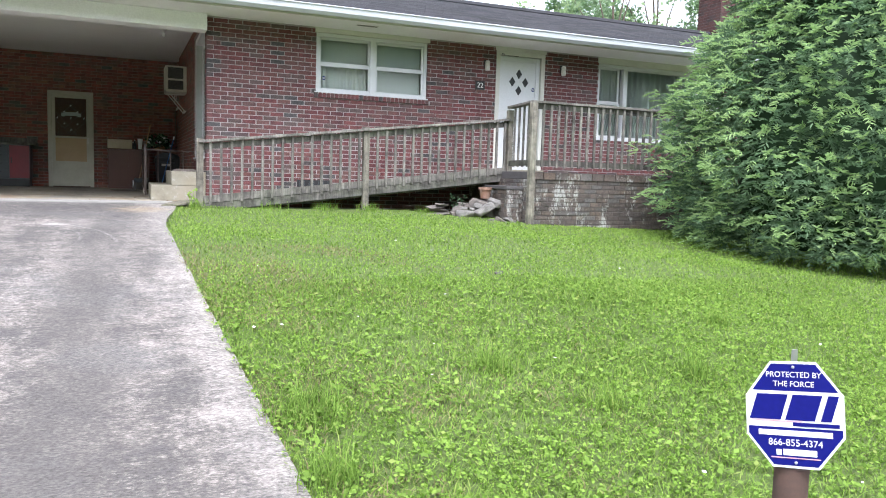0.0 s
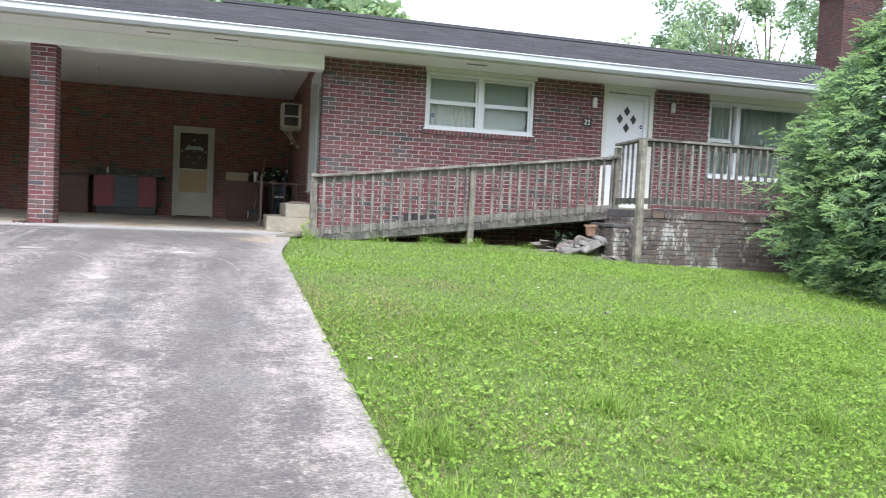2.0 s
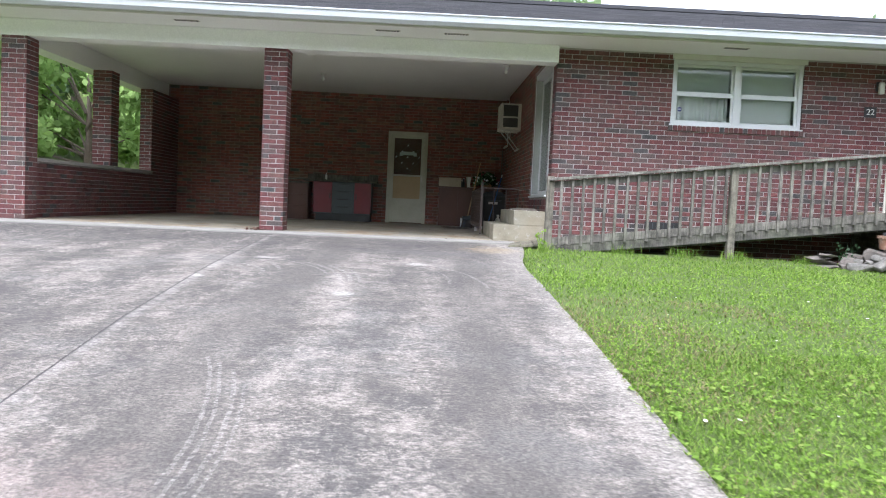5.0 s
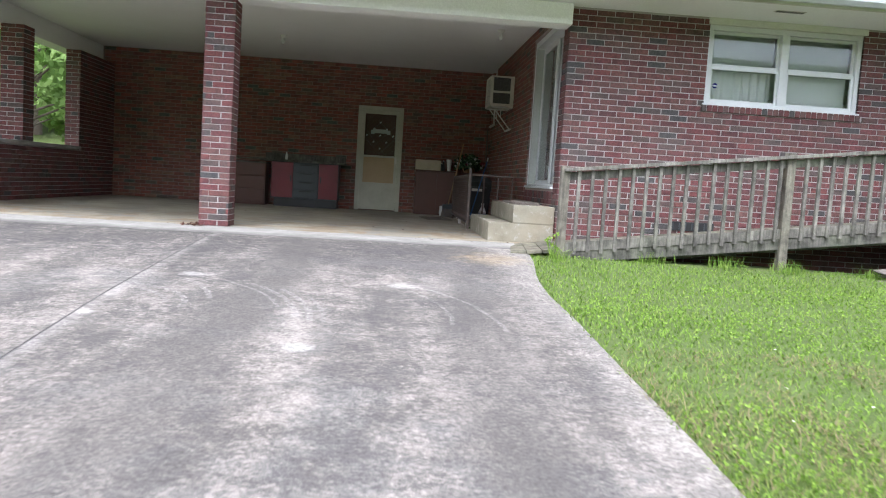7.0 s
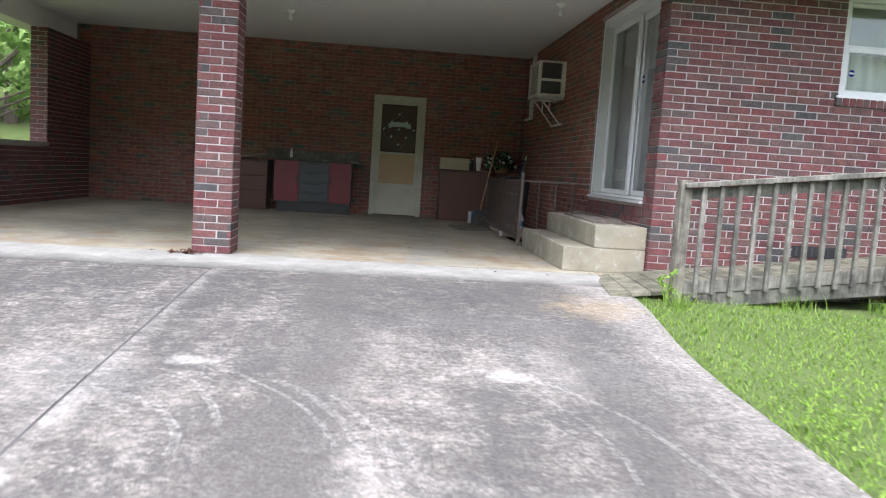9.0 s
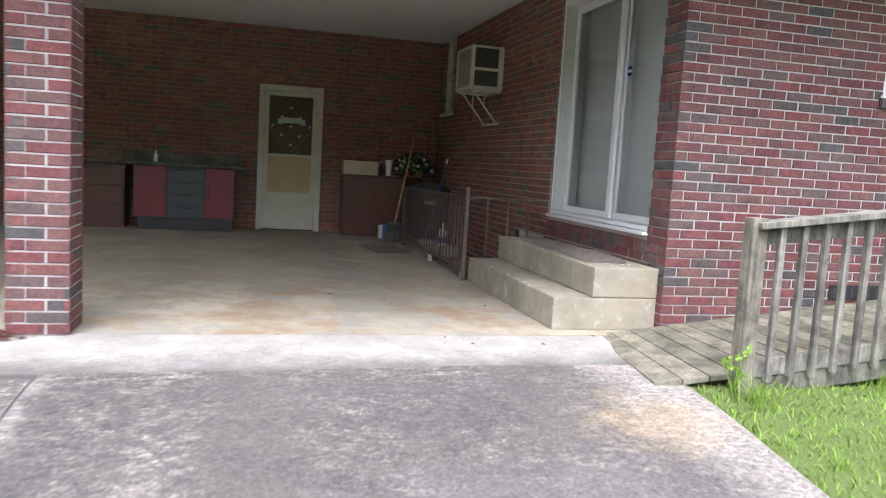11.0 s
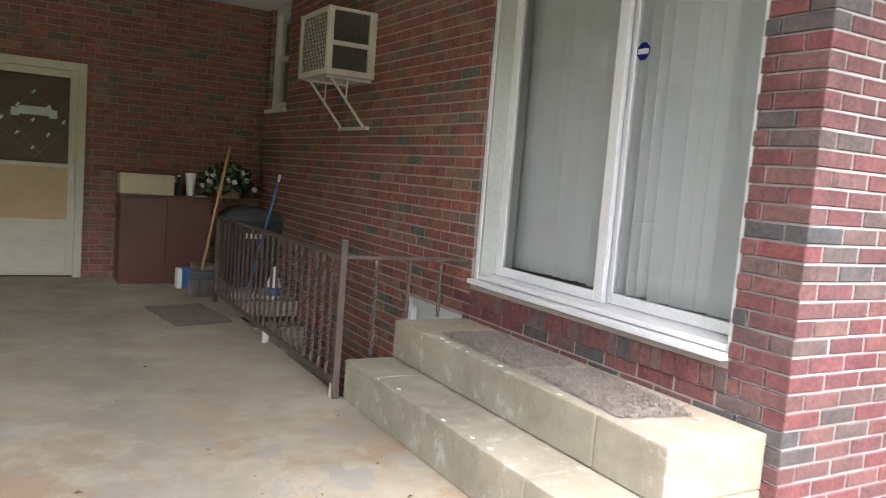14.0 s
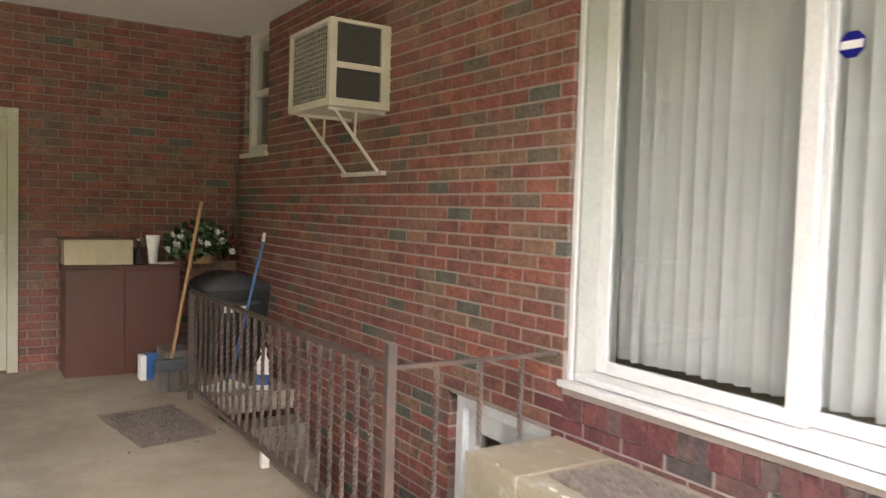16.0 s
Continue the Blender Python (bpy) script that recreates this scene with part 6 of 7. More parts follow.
# soffit and roof vents
for x in (-4.05, -1.35, -0.42, 3.4):
    t = thing("soffit_vent", (x, 11.62, SOFFIT - 0.01), "grey louvred soffit vent strip", "vent", "soffit vents")
    part("frame", boxed(x - 0.17, x + 0.17, 11.58, 11.66, SOFFIT - 0.006, SOFFIT - 0.001), M_GALV, t)
    for k in range(8):
        part("slat", boxed(x - 0.155 + k * 0.04, x - 0.13 + k * 0.04, 11.59, 11.65, SOFFIT - 0.010, SOFFIT - 0.0065), M_BLACK, t)
slope = (RIDGE_Z - EAVE_Z) / (RIDGE_Y - EAVE_Y)
tv = thing("roof_vent", (-4.1, 14.6, EAVE_Z + slope * (14.6 - EAVE_Y)), "dark metal turtle vent on the shingles", "roof vent")
zv = EAVE_Z + slope * (14.6 - EAVE_Y)
part("hood", lathe(bmesh.new(), [(0.20, 0.10), (0.22, 0.12), (0.20, 0.20), (0.12, 0.24)], (-4.1, 14.6, zv), 18), M_GREY_STEEL, tv)
part("collar", lathe(bmesh.new(), [(0.14, -0.06), (0.14, 0.11)], (-4.1, 14.6, zv), 16), M_BLACK, tv)
structure("trim_ridge_vent", boxed(-0.6, 17.0, RIDGE_Y - 0.15, RIDGE_Y + 0.15, RIDGE_Z - 0.02, RIDGE_Z + 0.05, 0.01), M_SHINGLE, "low ridge vent along the roof")

chimney = thing("chimney", (13.85, 15.4, 4.4), "dark red brick chimney rising from the roof", "chimney")
part("core", boxed(13.31, 14.39, 15.01, 15.79, 4.3, 6.85), M_DARK_MORTAR, chimney)
part("cap", boxed(13.23, 14.47, 14.93, 15.87, 6.851, 6.95, 0.01), M_EDGE, chimney)
part("flashing", boxed(13.27, 14.43, 14.97, 15.0, 4.9, 5.15), M_BLACK, chimney)
BRICK_JOBS.append(("pillar", chimney, 13.30, 14.40, 15.0, 15.8, 4.75, 6.84, M_CHIM))

# stones, pot and weeds by the porch
def stone(x, y, r, h, label, mat=M_ROCK, turn=0.0, lift=0.0, tilt=0.0):
    """A broken piece with flat facets and sharp, chipped arrises."""
    bm = bmesh.new()
    for k in range(16):
        a, e = random.uniform(0, 2 * math.pi), random.uniform(-1, 1)
        w = math.sqrt(1 - e * e * 0.45)
        bm.verts.new((r * w * math.cos(a) * random.uniform(0.8, 1.1), r * 0.68 * w * math.sin(a) * random.uniform(0.8, 1.1), h * 0.5 * (1 + e) + random.uniform(-0.1, 0.1) * h))
    hull = bmesh.ops.convex_hull(bm, input=bm.verts[:])
    bmesh.ops.delete(bm, geom=[q for q in hull["geom_interior"] if isinstance(q, bmesh.types.BMVert)], context='VERTS')
    bmesh.ops.bevel(bm, geom=bm.edges[:], offset=min(r, h) * 0.06, segments=1, affect='EDGES')
    bmesh.ops.subdivide_edges(bm, edges=[q for q in bm.edges if q.calc_length() > r * 0.5], cuts=1)
    for v in bm.verts:
        v.co += Vector((1, 1, 1)) * 0.03 * r * noise.noise(v.co * (6 / r) + Vector((x, y, 0)))
    bmesh.ops.transform(bm, verts=bm.verts, matrix=Matrix.Translation((x, y, float(ground_z(x, y)) - 0.015 + lift)) @ Matrix.Rotation(turn, 4, 'Z') @ Matrix.Rotation(tilt, 4, 'Y'))
    return single("stone", bm, mat, label, "stone", "stones beside the porch")


random.seed(31)
for x, y, r, h, lift, tilt in ((4.28, 10.62, 0.22, 0.07, 0.0, 0.0), (4.31, 10.64, 0.20, 0.06, 0.055, 0.05), (4.26, 10.66, 0.18, 0.055, 0.105, -0.06), (4.34, 10.62, 0.14, 0.05, 0.15, 0.08), (4.52, 10.52, 0.12, 0.10, 0.0, 0.0), (4.70, 10.70, 0.19, 0.15, 0.0, 0.1), (5.03, 10.62, 0.26, 0.34, 0.0, 0.0), (4.85, 10.92, 0.20, 0.22, 0.0, 0.0), (5.05, 10.04, 0.12, 0.08, 0.0, 0.25)):
    stone(x, y, r, h, "rough dark broken stone in the rubble", M_ROCK, random.uniform(-0.5, 0.5), lift, tilt)
for x, y, r, h, turn, lift, tilt in ((4.66, 10.42, 0.20, 0.13, 0.05, 0.0, 0.03), (4.98, 10.40, 0.23, 0.20, 0.3, 0.06, -0.3), (4.86, 10.44, 0.13, 0.12, 0.8, 0.12, 0.2), (5.12, 10.42, 0.14, 0.16, -0.4, 0.18, 0.15), (4.62, 10.44, 0.08, 0.05, 0.2, 0.125, 0.0), (4.74, 10.40, 0.07, 0.06, 0.9, 0.12, 0.1), (4.88, 10.02, 0.06, 0.06, 0.0, 0.0, 0.0), (5.16, 10.06, 0.13, 0.09, 0.5, 0.0, 0.3), (5.22, 9.99, 0.08, 0.06, 0.2, 0.0, 0.0)):
    stone(x, y, r, h, "pale broken slab of concrete in the rubble by the porch", M_SLAB, turn, lift, tilt)
stone(3.06, 6.1, 0.06, 0.05, "small grey stone lying on the lawn", M_APRON)
sprig = thing("weed", (4.66, 10.78, float(ground_z(4.66, 10.78))), "dark leafy weed growing behind the rubble", "weed")
for k in range(15):
    a, q = k * 2.4, 0.06 + 0.005 * k
    bm = bmesh.new()
    petals(bm, (4.66 + q * math.cos(a), 10.78 + q * math.sin(a) * 0.6, float(ground_z(4.66, 10.78)) + 0.06 + 0.017 * k), 0.045, 3)
    part("leaf", bm, M_DARKLEAF, sprig)
bm = bmesh.new()
rod(bm, (4.66, 10.78, float(ground_z(4.66, 10.78)) - 0.02), (4.68, 10.80, float(ground_z(4.66, 10.78)) + 0.30), 0.006, 0.003, 6)
part("stem", bm, M_SPRUCE, sprig)
single("flower_pot", lathe(bmesh.new(), [(0.07, 0), (0.09, 0.13), (0.105, 0.135), (0.105, 0.17), (0.085, 0.17), (0.07, 0.08)], (5.02, 10.55, 1.07)), M_TERRACOTTA, "terracotta flower pot on the brick step", "flower pot")

# yard sign
SC = Vector((1.911, 1.710, 0.673))
gz = float(ground_z(1.9, 1.7))
sign = thing("yard_sign", (SC.x, SC.y, gz), "blue and white octagonal security sign on a steel stake", "sign")
to_cam = (Vector((0.0, 0.0, 1.1)) - SC)
ang = math.degrees(math.atan2(to_cam.x, -to_cam.y))
FACE = pose(SC.x, SC.y, SC.z + 0.002, 82, -6.0, ang) @ Matrix.Diagonal((1, 1.07, 1, 1))


def octagon(r, d0, d1, mat_name, z_lo=-9.0, z_hi=9.0):
    """An eight-sided plate in the sign's own plane, cut between two heights."""
    pts = [(x * r / 0.152, y * r / 0.152) for x, y in ((0.14, 0.06), (0.066, 0.154), (-0.066, 0.154), (-0.14, 0.052), (-0.14, -0.062), (-0.066, -0.154), (0.066, -0.154), (0.14, -0.06))]
    bm = bmesh.new()
    f = bm.faces.new([bm.verts.new((x, y, d0)) for x, y in pts])
    for h, s in ((z_lo, -1), (z_hi, 1)):
        bmesh.ops.bisect_plane(bm, geom=bm.verts[:] + bm.edges[:] + bm.faces[:], plane_co=(0, h, 0), plane_no=(0, s, 0), clear_outer=True)
    r2 = bmesh.ops.extrude_face_region(bm, geom=bm.faces[:])
    bmesh.ops.translate(bm, verts=[q for q in r2["geom"] if isinstance(q, bmesh.types.BMVert)], vec=(0, 0, d1 - d0))
    bmesh.ops.recalc_face_normals(bm, faces=bm.faces[:])
    bmesh.ops.transform(bm, matrix=FACE, verts=bm.verts)
    return bm


def face_quad(pts, d=0.0022):
    bm = bmesh.new()
    f = bm.faces.new([bm.verts.new((x, y, d)) for x, y in pts])
    r2 = bmesh.ops.extrude_face_region(bm, geom=[f])
    bmesh.ops.translate(bm, verts=[q for q in r2["geom"] if isinstance(q, bmesh.types.BMVert)], vec=(0, 0, 0.0008))
    bmesh.ops.recalc_face_normals(bm, faces=bm.faces[:])
    bmesh.ops.transform(bm, matrix=FACE, verts=bm.verts)
    return bm


plate = part("plate", octagon(0.152, -0.002, 0.0, ""), M_SIGNWHITE, sign)
part("upper_print", octagon(0.145, 0.0002, 0.0012, "", 0.068, 9), M_SIGNBLUE, plate)
part("lower_print", octagon(0.145, 0.0002, 0.0012, "", -9, -0.038), M_SIGNBLUE, plate)
for body, size, y in (("PROTECTED BY", 0.0225, 0.115), ("THE FORCE", 0.0225, 0.088), ("866-855-4374", 0.0275, -0.082)):
    text_mesh(body, size, FACE @ pose(0, y, 0.002), M_SIGNWHITE, "lettering", plate)
for (a, b, y0, y1, m) in ((-0.105, 0.105, -0.062, -0.046, M_SIGNWHITE), (-0.035, 0.06, -0.118, -0.100, M_SIGNWHITE), (-0.055, -0.04, -0.118, -0.102, M_SIGNWHITE), (-0.07, 0.07, -0.1265, -0.1235, M_SIGNPINK), (-0.005, 0.125, -0.033, -0.022, M_SIGNBLUE), (-0.125, 0.02, -0.021, -0.0185, M_SIGNPINK)):
    part("print_bar", face_quad([(a, y0), (b, y0), (b, y1), (a, y1)], 0.0016), m, plate)
sk = 0.32
for a, b, y0, y1 in ((-0.125, -0.035, -0.016, 0.058), (-0.022, 0.062, -0.016, 0.058), (0.078, 0.108, -0.016, 0.058)):
    part("logo_shape", face_quad([(a + sk * y0, y0), (b + sk * y0, y0), (b + sk * y1, y1), (a + sk * y1, y1)], 0.0016), M_SIGNBLUE, plate)
for y in (0.138, -0.138):
    c = FACE @ Vector((0, y, 0.003))
    bm = bmesh.new()
    bmesh.ops.create_uvsphere(bm, u_segments=10, v_segments=6, radius=0.005)
    bmesh.ops.translate(bm, verts=bm.verts, vec=c)
    part("rivet", bm, M_POLE, sign)
top = FACE @ Vector((0, 0.0, -0.012))
bm = bmesh.new()
beam(bm, (top.x + 0.014, top.y + 0.03, gz - 0.05), (top.x + 0.014, top.y + 0.03, SC.z + 0.20), 0.022, 0.005)
part("stake", bm, M_POLE, sign)
bm = lathe(bmesh.new(), [(0.052, 0.0), (0.052, SC.z - gz - 0.155), (0.045, SC.z - gz - 0.150)], (top.x + 0.02, top.y + 0.012, gz - 0.02), 20)
smooth(part("pipe", bm, M_PIPE, sign, "rusty brown pipe sleeve"))

# small blue security stickers on the glass
def sticker(name_at, normal_axis, r):
    x, y, z = name_at
    bm = bmesh.new()
    pts = [(r * math.cos(math.pi / 8 + k * math.pi / 4), r * math.sin(math.pi / 8 + k * math.pi / 4)) for k in range(8)]
    bm.faces.new([bm.verts.new((x, y + a, z + b) if normal_axis == "x" else (x + a, y, z + b)) for a, b in pts])
    r2 = bmesh.ops.extrude_face_region(bm, geom=bm.faces[:])
    bmesh.ops.translate(bm, verts=[q for q in r2["geom"] if isinstance(q, bmesh.types.BMVert)], vec=(0.0008, 0, 0) if normal_axis == "x" else (0, 0.0008, 0))
    bmesh.ops.recalc_face_normals(bm, faces=bm.faces[:])
    t = thing("window_sticker", (x, y, z), "small blue octagonal security sticker on the glass", "sticker", "security stickers")
    part("film", bm, M_SIGNBLUE, t)
    bm = boxed(x - 0.0012, x - 0.0004, y - r * 0.8, y + r * 0.8, z - r * 0.28, z + r * 0.28) if normal_axis == "x" else boxed(x - r * 0.8, x + r * 0.8, y - 0.0012, y - 0.0004, z - r * 0.28, z + r * 0.28)
    part("white_band", bm, M_SIGNWHITE, t)
    return t


sticker((sx + 0.0298, 13.23, 2.84), "x", 0.045)
sticker((2.861, FRONT + 0.0608, 2.90), "y", 0.033)
sticker((6.675, FRONT + 0.058, 2.985), "y", 0.035)

# ---- plants ----
rng = np.random.default_rng(4)


def leaf_quads(centres, size, rng, flat=0.0, stretch=1.6):
    """A diamond leaf, turned at random, at each centre."""
    n = len(centres)
    a = rng.normal(size=(n, 3))
    a[:, 2] *= (1 - flat)
    a /= np.linalg.norm(a, axis=1, keepdims=True)
    b = np.cross(a, rng.normal(size=(n, 3)) * (1 - flat) + np.array([0, 0, 2.0]) * flat)
    b /= np.linalg.norm(b, axis=1, keepdims=True)
    s = size * rng.uniform(0.6, 1.3, (n, 1))
    c = np.asarray(centres)
    v = np.stack([c - a * s * stretch / 2, c + b * s / 2, c + a * s * stretch / 2, c - b * s / 2], 1).reshape(-1, 3)
    return v, np.arange(n * 4).reshape(-1, 4)


def crown_points(n, rng, clumps, radius, height, base):
    """Leaf places gathered in clumps on the outside of an uneven crown."""
    cs = []
    for k in range(clumps):
        a, e = rng.uniform(0, 2 * np.pi), rng.uniform(-0.5, 1.0)
        r = radius * rng.uniform(0.55, 1.0) * np.sqrt(max(0.05, 1 - max(0, e) ** 2 * 0.9))
        cs.append((r * np.cos(a), r * np.sin(a), base + height * (0.5 + 0.5 * e), radius * rng.uniform(0.2, 0.36)))
    cs = np.array(cs)
    w = cs[rng.integers(0, clumps, n)]
    d = rng.normal(size=(n, 3))
    d /= np.linalg.norm(d, axis=1, keepdims=True)
    return w[:, :3] + d * w[:, 3:4] * rng.uniform(0.35, 1.05, (n, 1)) * np.array([1, 1, 0.8]), cs


def tree(name, at, seed, leaves, leaf, radius, height, base, material, label, group, clumps=26, trunk=0.22):
    r = np.random.default_rng(seed)
    t = thing(name, at, label, "tree", group)
    bm = bmesh.new()
    pts, cs = crown_points(leaves, r, clumps, radius, height, base)
    rod(bm, at, (at[0] + 0.1, at[1], at[2] + base + height * 0.35), trunk, trunk * 0.6, 9)
    rod(bm, (at[0] + 0.1, at[1], at[2] + base + height * 0.35), (at[0], at[1] + 0.1, at[2] + base + height * 0.85), trunk * 0.6, trunk * 0.12, 7)
    part("trunk", bm, M_BARK, t)
    bm = bmesh.new()
    for c in cs[::2]:
        f = min(0.8, max(0.2, (c[2] - base) / height))
        rod(bm, (at[0], at[1], at[2] + base + height * f * 0.6), (at[0] + c[0], at[1] + c[1], at[2] + c[2]), trunk * 0.3, trunk * 0.06, 5)
    part("limb_set", bm, M_BARK, t)
    v, f = leaf_quads(pts, leaf, r)
    ob = new("crown", array_mesh("crown", v, f, material))
    ob.parent = t
    ORIGIN[ob] = ORIGIN[t]
    return t


# evergreen bush on the lawn: drooping shoots set round a broad cone
def spruce(at, seed):
    r = np.random.default_rng(seed)
    t = thing("spruce_tree", at, "broad dark green spruce with pale young shoots", "tree")
    part("trunk", rod(bmesh.new(), at, (at[0], at[1], at[2] + 4.95), 0.16, 0.02, 10), M_BARK, t)

    def radius(z):
        return np.interp(z, [0, 0.4, 1.1, 2.0, 2.6, 3.1, 3.7, 4.4, 5.1], [1.72, 1.98, 2.16, 2.06, 1.78, 1.44, 0.98, 0.5, 0.05])

    def shoots(n, lo, hi, length, width, mat, nm, tip):
        z = r.uniform(0.0, 1, n) ** 1.15 * 5.05
        a = r.uniform(0, 2 * np.pi, n)
        lump = 1 + 0.09 * np.sin(a * 7 + z * 2.2) + 0.07 * np.sin(a * 13 - z * 4.1) + 0.05 * np.sin(z * 9 + a * 3)
        d = radius(z) * lump * r.uniform(lo, hi, n)
        c = np.stack([d * np.cos(a), d * np.sin(a), z + 0.05], 1)
        out = np.stack([np.cos(a), np.sin(a), r.normal(0.15 if tip else -0.05, 0.35, n)], 1) + r.normal(0, 0.45, (n, 3))
        out /= np.linalg.norm(out, axis=1, keepdims=True)
        side = np.cross(out, [0, 0, 1.0])
        side /= np.linalg.norm(side, axis=1, keepdims=True) + 1e-9
        up = np.cross(side, out)
        L = length * r.uniform(0.6, 1.4, (n, 1))
        W = width * r.uniform(0.7, 1.3, (n, 1))
        vs, fs = [], []
        base = 0
        # a spindle of crossed, drooping needle fans
        for k in range(3):
            ang = np.pi * k / 3
            w = side * np.cos(ang) + up * np.sin(ang)
            droop = np.array([0, 0, -1.0]) * L * 0.18
            q = np.stack([c - w * W * 0.35, c + w * W * 0.35, c + out * L * 0.55 + w * W * 0.62, c + out * L * 0.55 - w * W * 0.62], 1)
            q2 = np.stack([c + out * L * 0.55 - w * W * 0.62, c + out * L * 0.55 + w * W * 0.62, c + out * L + droop + w * W * 0.12, c + out * L + droop - w * W * 0.12], 1)
            vs += [q.reshape(-1, 3), q2.reshape(-1, 3)]
        # side twigs along the shoot
        for s in (-1, 1):
            for p in (0.25, 0.5, 0.75):
                b0 = c + out * L * p
                e = b0 + (out * 0.55 + side * s * 0.8) * L * (0.55 - 0.35 * p) + np.array([0, 0, -0.015])
                w = up * W * 0.4
                vs.append(np.stack([b0 - w * 0.5, b0 + w * 0.5, e + w * 0.3, e - w * 0.3], 1).reshape(-1, 3))
                w = np.cross(e - b0, up)
                w = w / (np.linalg.norm(w, axis=1, keepdims=True) + 1e-9) * W * 0.4
                vs.append(np.stack([b0 - w, b0 + w, e + w * 0.4, e - w * 0.4], 1).reshape(-1, 3))
        v = np.concatenate(vs)
        ob = new(nm, array_mesh(nm, v, np.arange(len(v)).reshape(-1, 4), mat))
        ob.parent = t
        ORIGIN[ob] = ORIGIN[t]
        return ob

    def sprays(n, lo, hi, size, mat, nm, lift):
        """Flat, slightly drooping sprays of finger-like shoots."""
        z = r.uniform(0.0, 1, n) ** 1.15 * 5.05
        a = r.uniform(0, 2 * np.pi, n)
        lump = 1 + 0.08 * np.sin(a * 7 + z * 2.2) + 0.06 * np.sin(a * 13 - z * 4.1) + 0.05 * np.sin(z * 9 + a * 3)
        d = radius(z) * lump * r.uniform(lo, hi, n)
        c = np.stack([d * np.cos(a), d * np.sin(a), z + 0.04], 1)
        out = np.stack([np.cos(a), np.sin(a), r.normal(lift, 0.22, n)], 1) + r.normal(0, 0.28, (n, 3))
        out /= np.linalg.norm(out, axis=1, keepdims=True)
        side = np.cross(out, [0, 0, 1.0]) + r.normal(0, 0.25, (n, 3))
        side /= np.linalg.norm(side, axis=1, keepdims=True)
        up = np.cross(side, out)
        L = size * r.uniform(0.7, 1.3, (n, 1))
        vs = []
        for k in range(7):
            f = k / 6
            s = 0.0 if k == 6 else (1.0 if k % 2 else -1.0)
            b0 = c + out * L * f - np.array([0, 0, 1.0]) * L * 0.22 * f * f
            w = out * (0.65 + 0.35 * f) + side * s * 0.8 + up * r.normal(0.12, 0.22, (n, 1))
            w /= np.linalg.norm(w, axis=1, keepdims=True)
            l = L * (0.55 - 0.15 * f) * r.uniform(0.75, 1.25, (n, 1))
            t = l * 0.092 + 0.0028
            u = np.cross(w, up)
            u /= np.linalg.norm(u, axis=1, keepdims=True)
            v = np.cross(u, w)
            m, e = b0 + w * l * 0.5, b0 + w * l - np.array([0, 0, 1.0]) * l * 0.12
            for q in (u, v):
                vs.append(np.stack([b0 - q * t * 0.6, b0 + q * t * 0.6, m + q * t, m - q * t], 1).reshape(-1, 3))
                vs.append(np.stack([m - q * t, m + q * t, e + q * t * 0.35, e - q * t * 0.35], 1).reshape(-1, 3))
        v = np.concatenate(vs)
        ob = new(nm, array_mesh(nm, v, np.arange(len(v)).reshape(-1, 4), mat))
        ob.parent = t_root
        ORIGIN[ob] = ORIGIN[t_root]
        return ob

    t_root = t
    shoots(2600, 0.55, 0.85, 0.17, 0.028, M_SPRUCE, "inner_crown", False)
    sprays(7000, 0.72, 0.98, 0.17, M_SPRUCE, "crown", -0.05)
    tagged(sprays(5600, 0.88, 1.04, 0.13, M_SPRUCE_TIP, "young_growth", 0.12), "pale green new growth")
    # dark cone that stands in for the shade between the shoots
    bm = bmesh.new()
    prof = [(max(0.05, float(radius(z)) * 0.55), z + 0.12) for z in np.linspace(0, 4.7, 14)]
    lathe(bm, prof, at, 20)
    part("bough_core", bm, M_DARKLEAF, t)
    return t


bz = float(ground_z(8.8, 7.6))
spruce((8.8, 7.6, bz), 9)

# trees beside and behind the house
kinds = [tree("tree", (-300 - 30 * k, 300, 0), 40 + k, 11000 if k < 4 else 4400, 0.25 if k < 4 else 0.37, 4.3, 8.0, 1.6, M_TREE if k % 2 else M_TREE_PALE, "leafy green broadleaf tree on the wooded hillside", "wooded hillside", 30, 0.3) for k in range(7)]
r2 = np.random.default_rng(8)
far_kind = tree("tree", (-560, 300, 0), 47, 2400, 0.62, 4.3, 8.5, 2.5, M_TREE, "leafy green broadleaf tree among the woods", "wooded hillside", 30, 0.3)
for row, (dist, count) in enumerate(((38, 15), (50, 17), (64, 19), (80, 19))):
    for k in range(count):
        a = math.radians(-66 + (83 if row else 64) * (k + r2.uniform(-0.3, 0.3)) / (count - 1))
        x, y = dist * math.sin(a), dist * math.cos(a)
        if (y < 22 and x > -22) or a > 0.04:
            continue
        z = float(ground_z(x, y)) - 0.3
        s = r2.uniform(0.85, 1.25)
        o = copy_thing(far_kind if a < -0.72 else kinds[int(r2.integers(0, 4)) if row < 1 else int(r2.integers(4, 7))], pose(x, y, z, 0, 0, float(r2.uniform(0, 360))))
        o.scale = (s, s, s * float(r2.uniform(0.9, 1.15)))
# skyline of the wood behind the roof, falling away towards the open sky
for k in range(15):
    az = -9.0 + 1.45 * k + float(r2.uniform(-0.4, 0.4))
    dist = 60.0 + float(r2.uniform(-4, 6))
    x, y = dist * math.sin(math.radians(az)), dist * math.cos(math.radians(az))
    z = float(ground_z(x, y)) - 0.3
    rise = float(np.interp(az, [-9, 0, 5, 9, 12], [17.2, 16.6, 15.6, 14.3, 12.4]))
    s = (1.4 + dist * math.tan(math.radians(rise)) - z) / 10.2
    o = copy_thing(kinds[4 + k % 3], pose(x, y, z, 0, 0, float(r2.uniform(0, 360))))
    o.scale = (s * 0.95, s * 0.95, s)
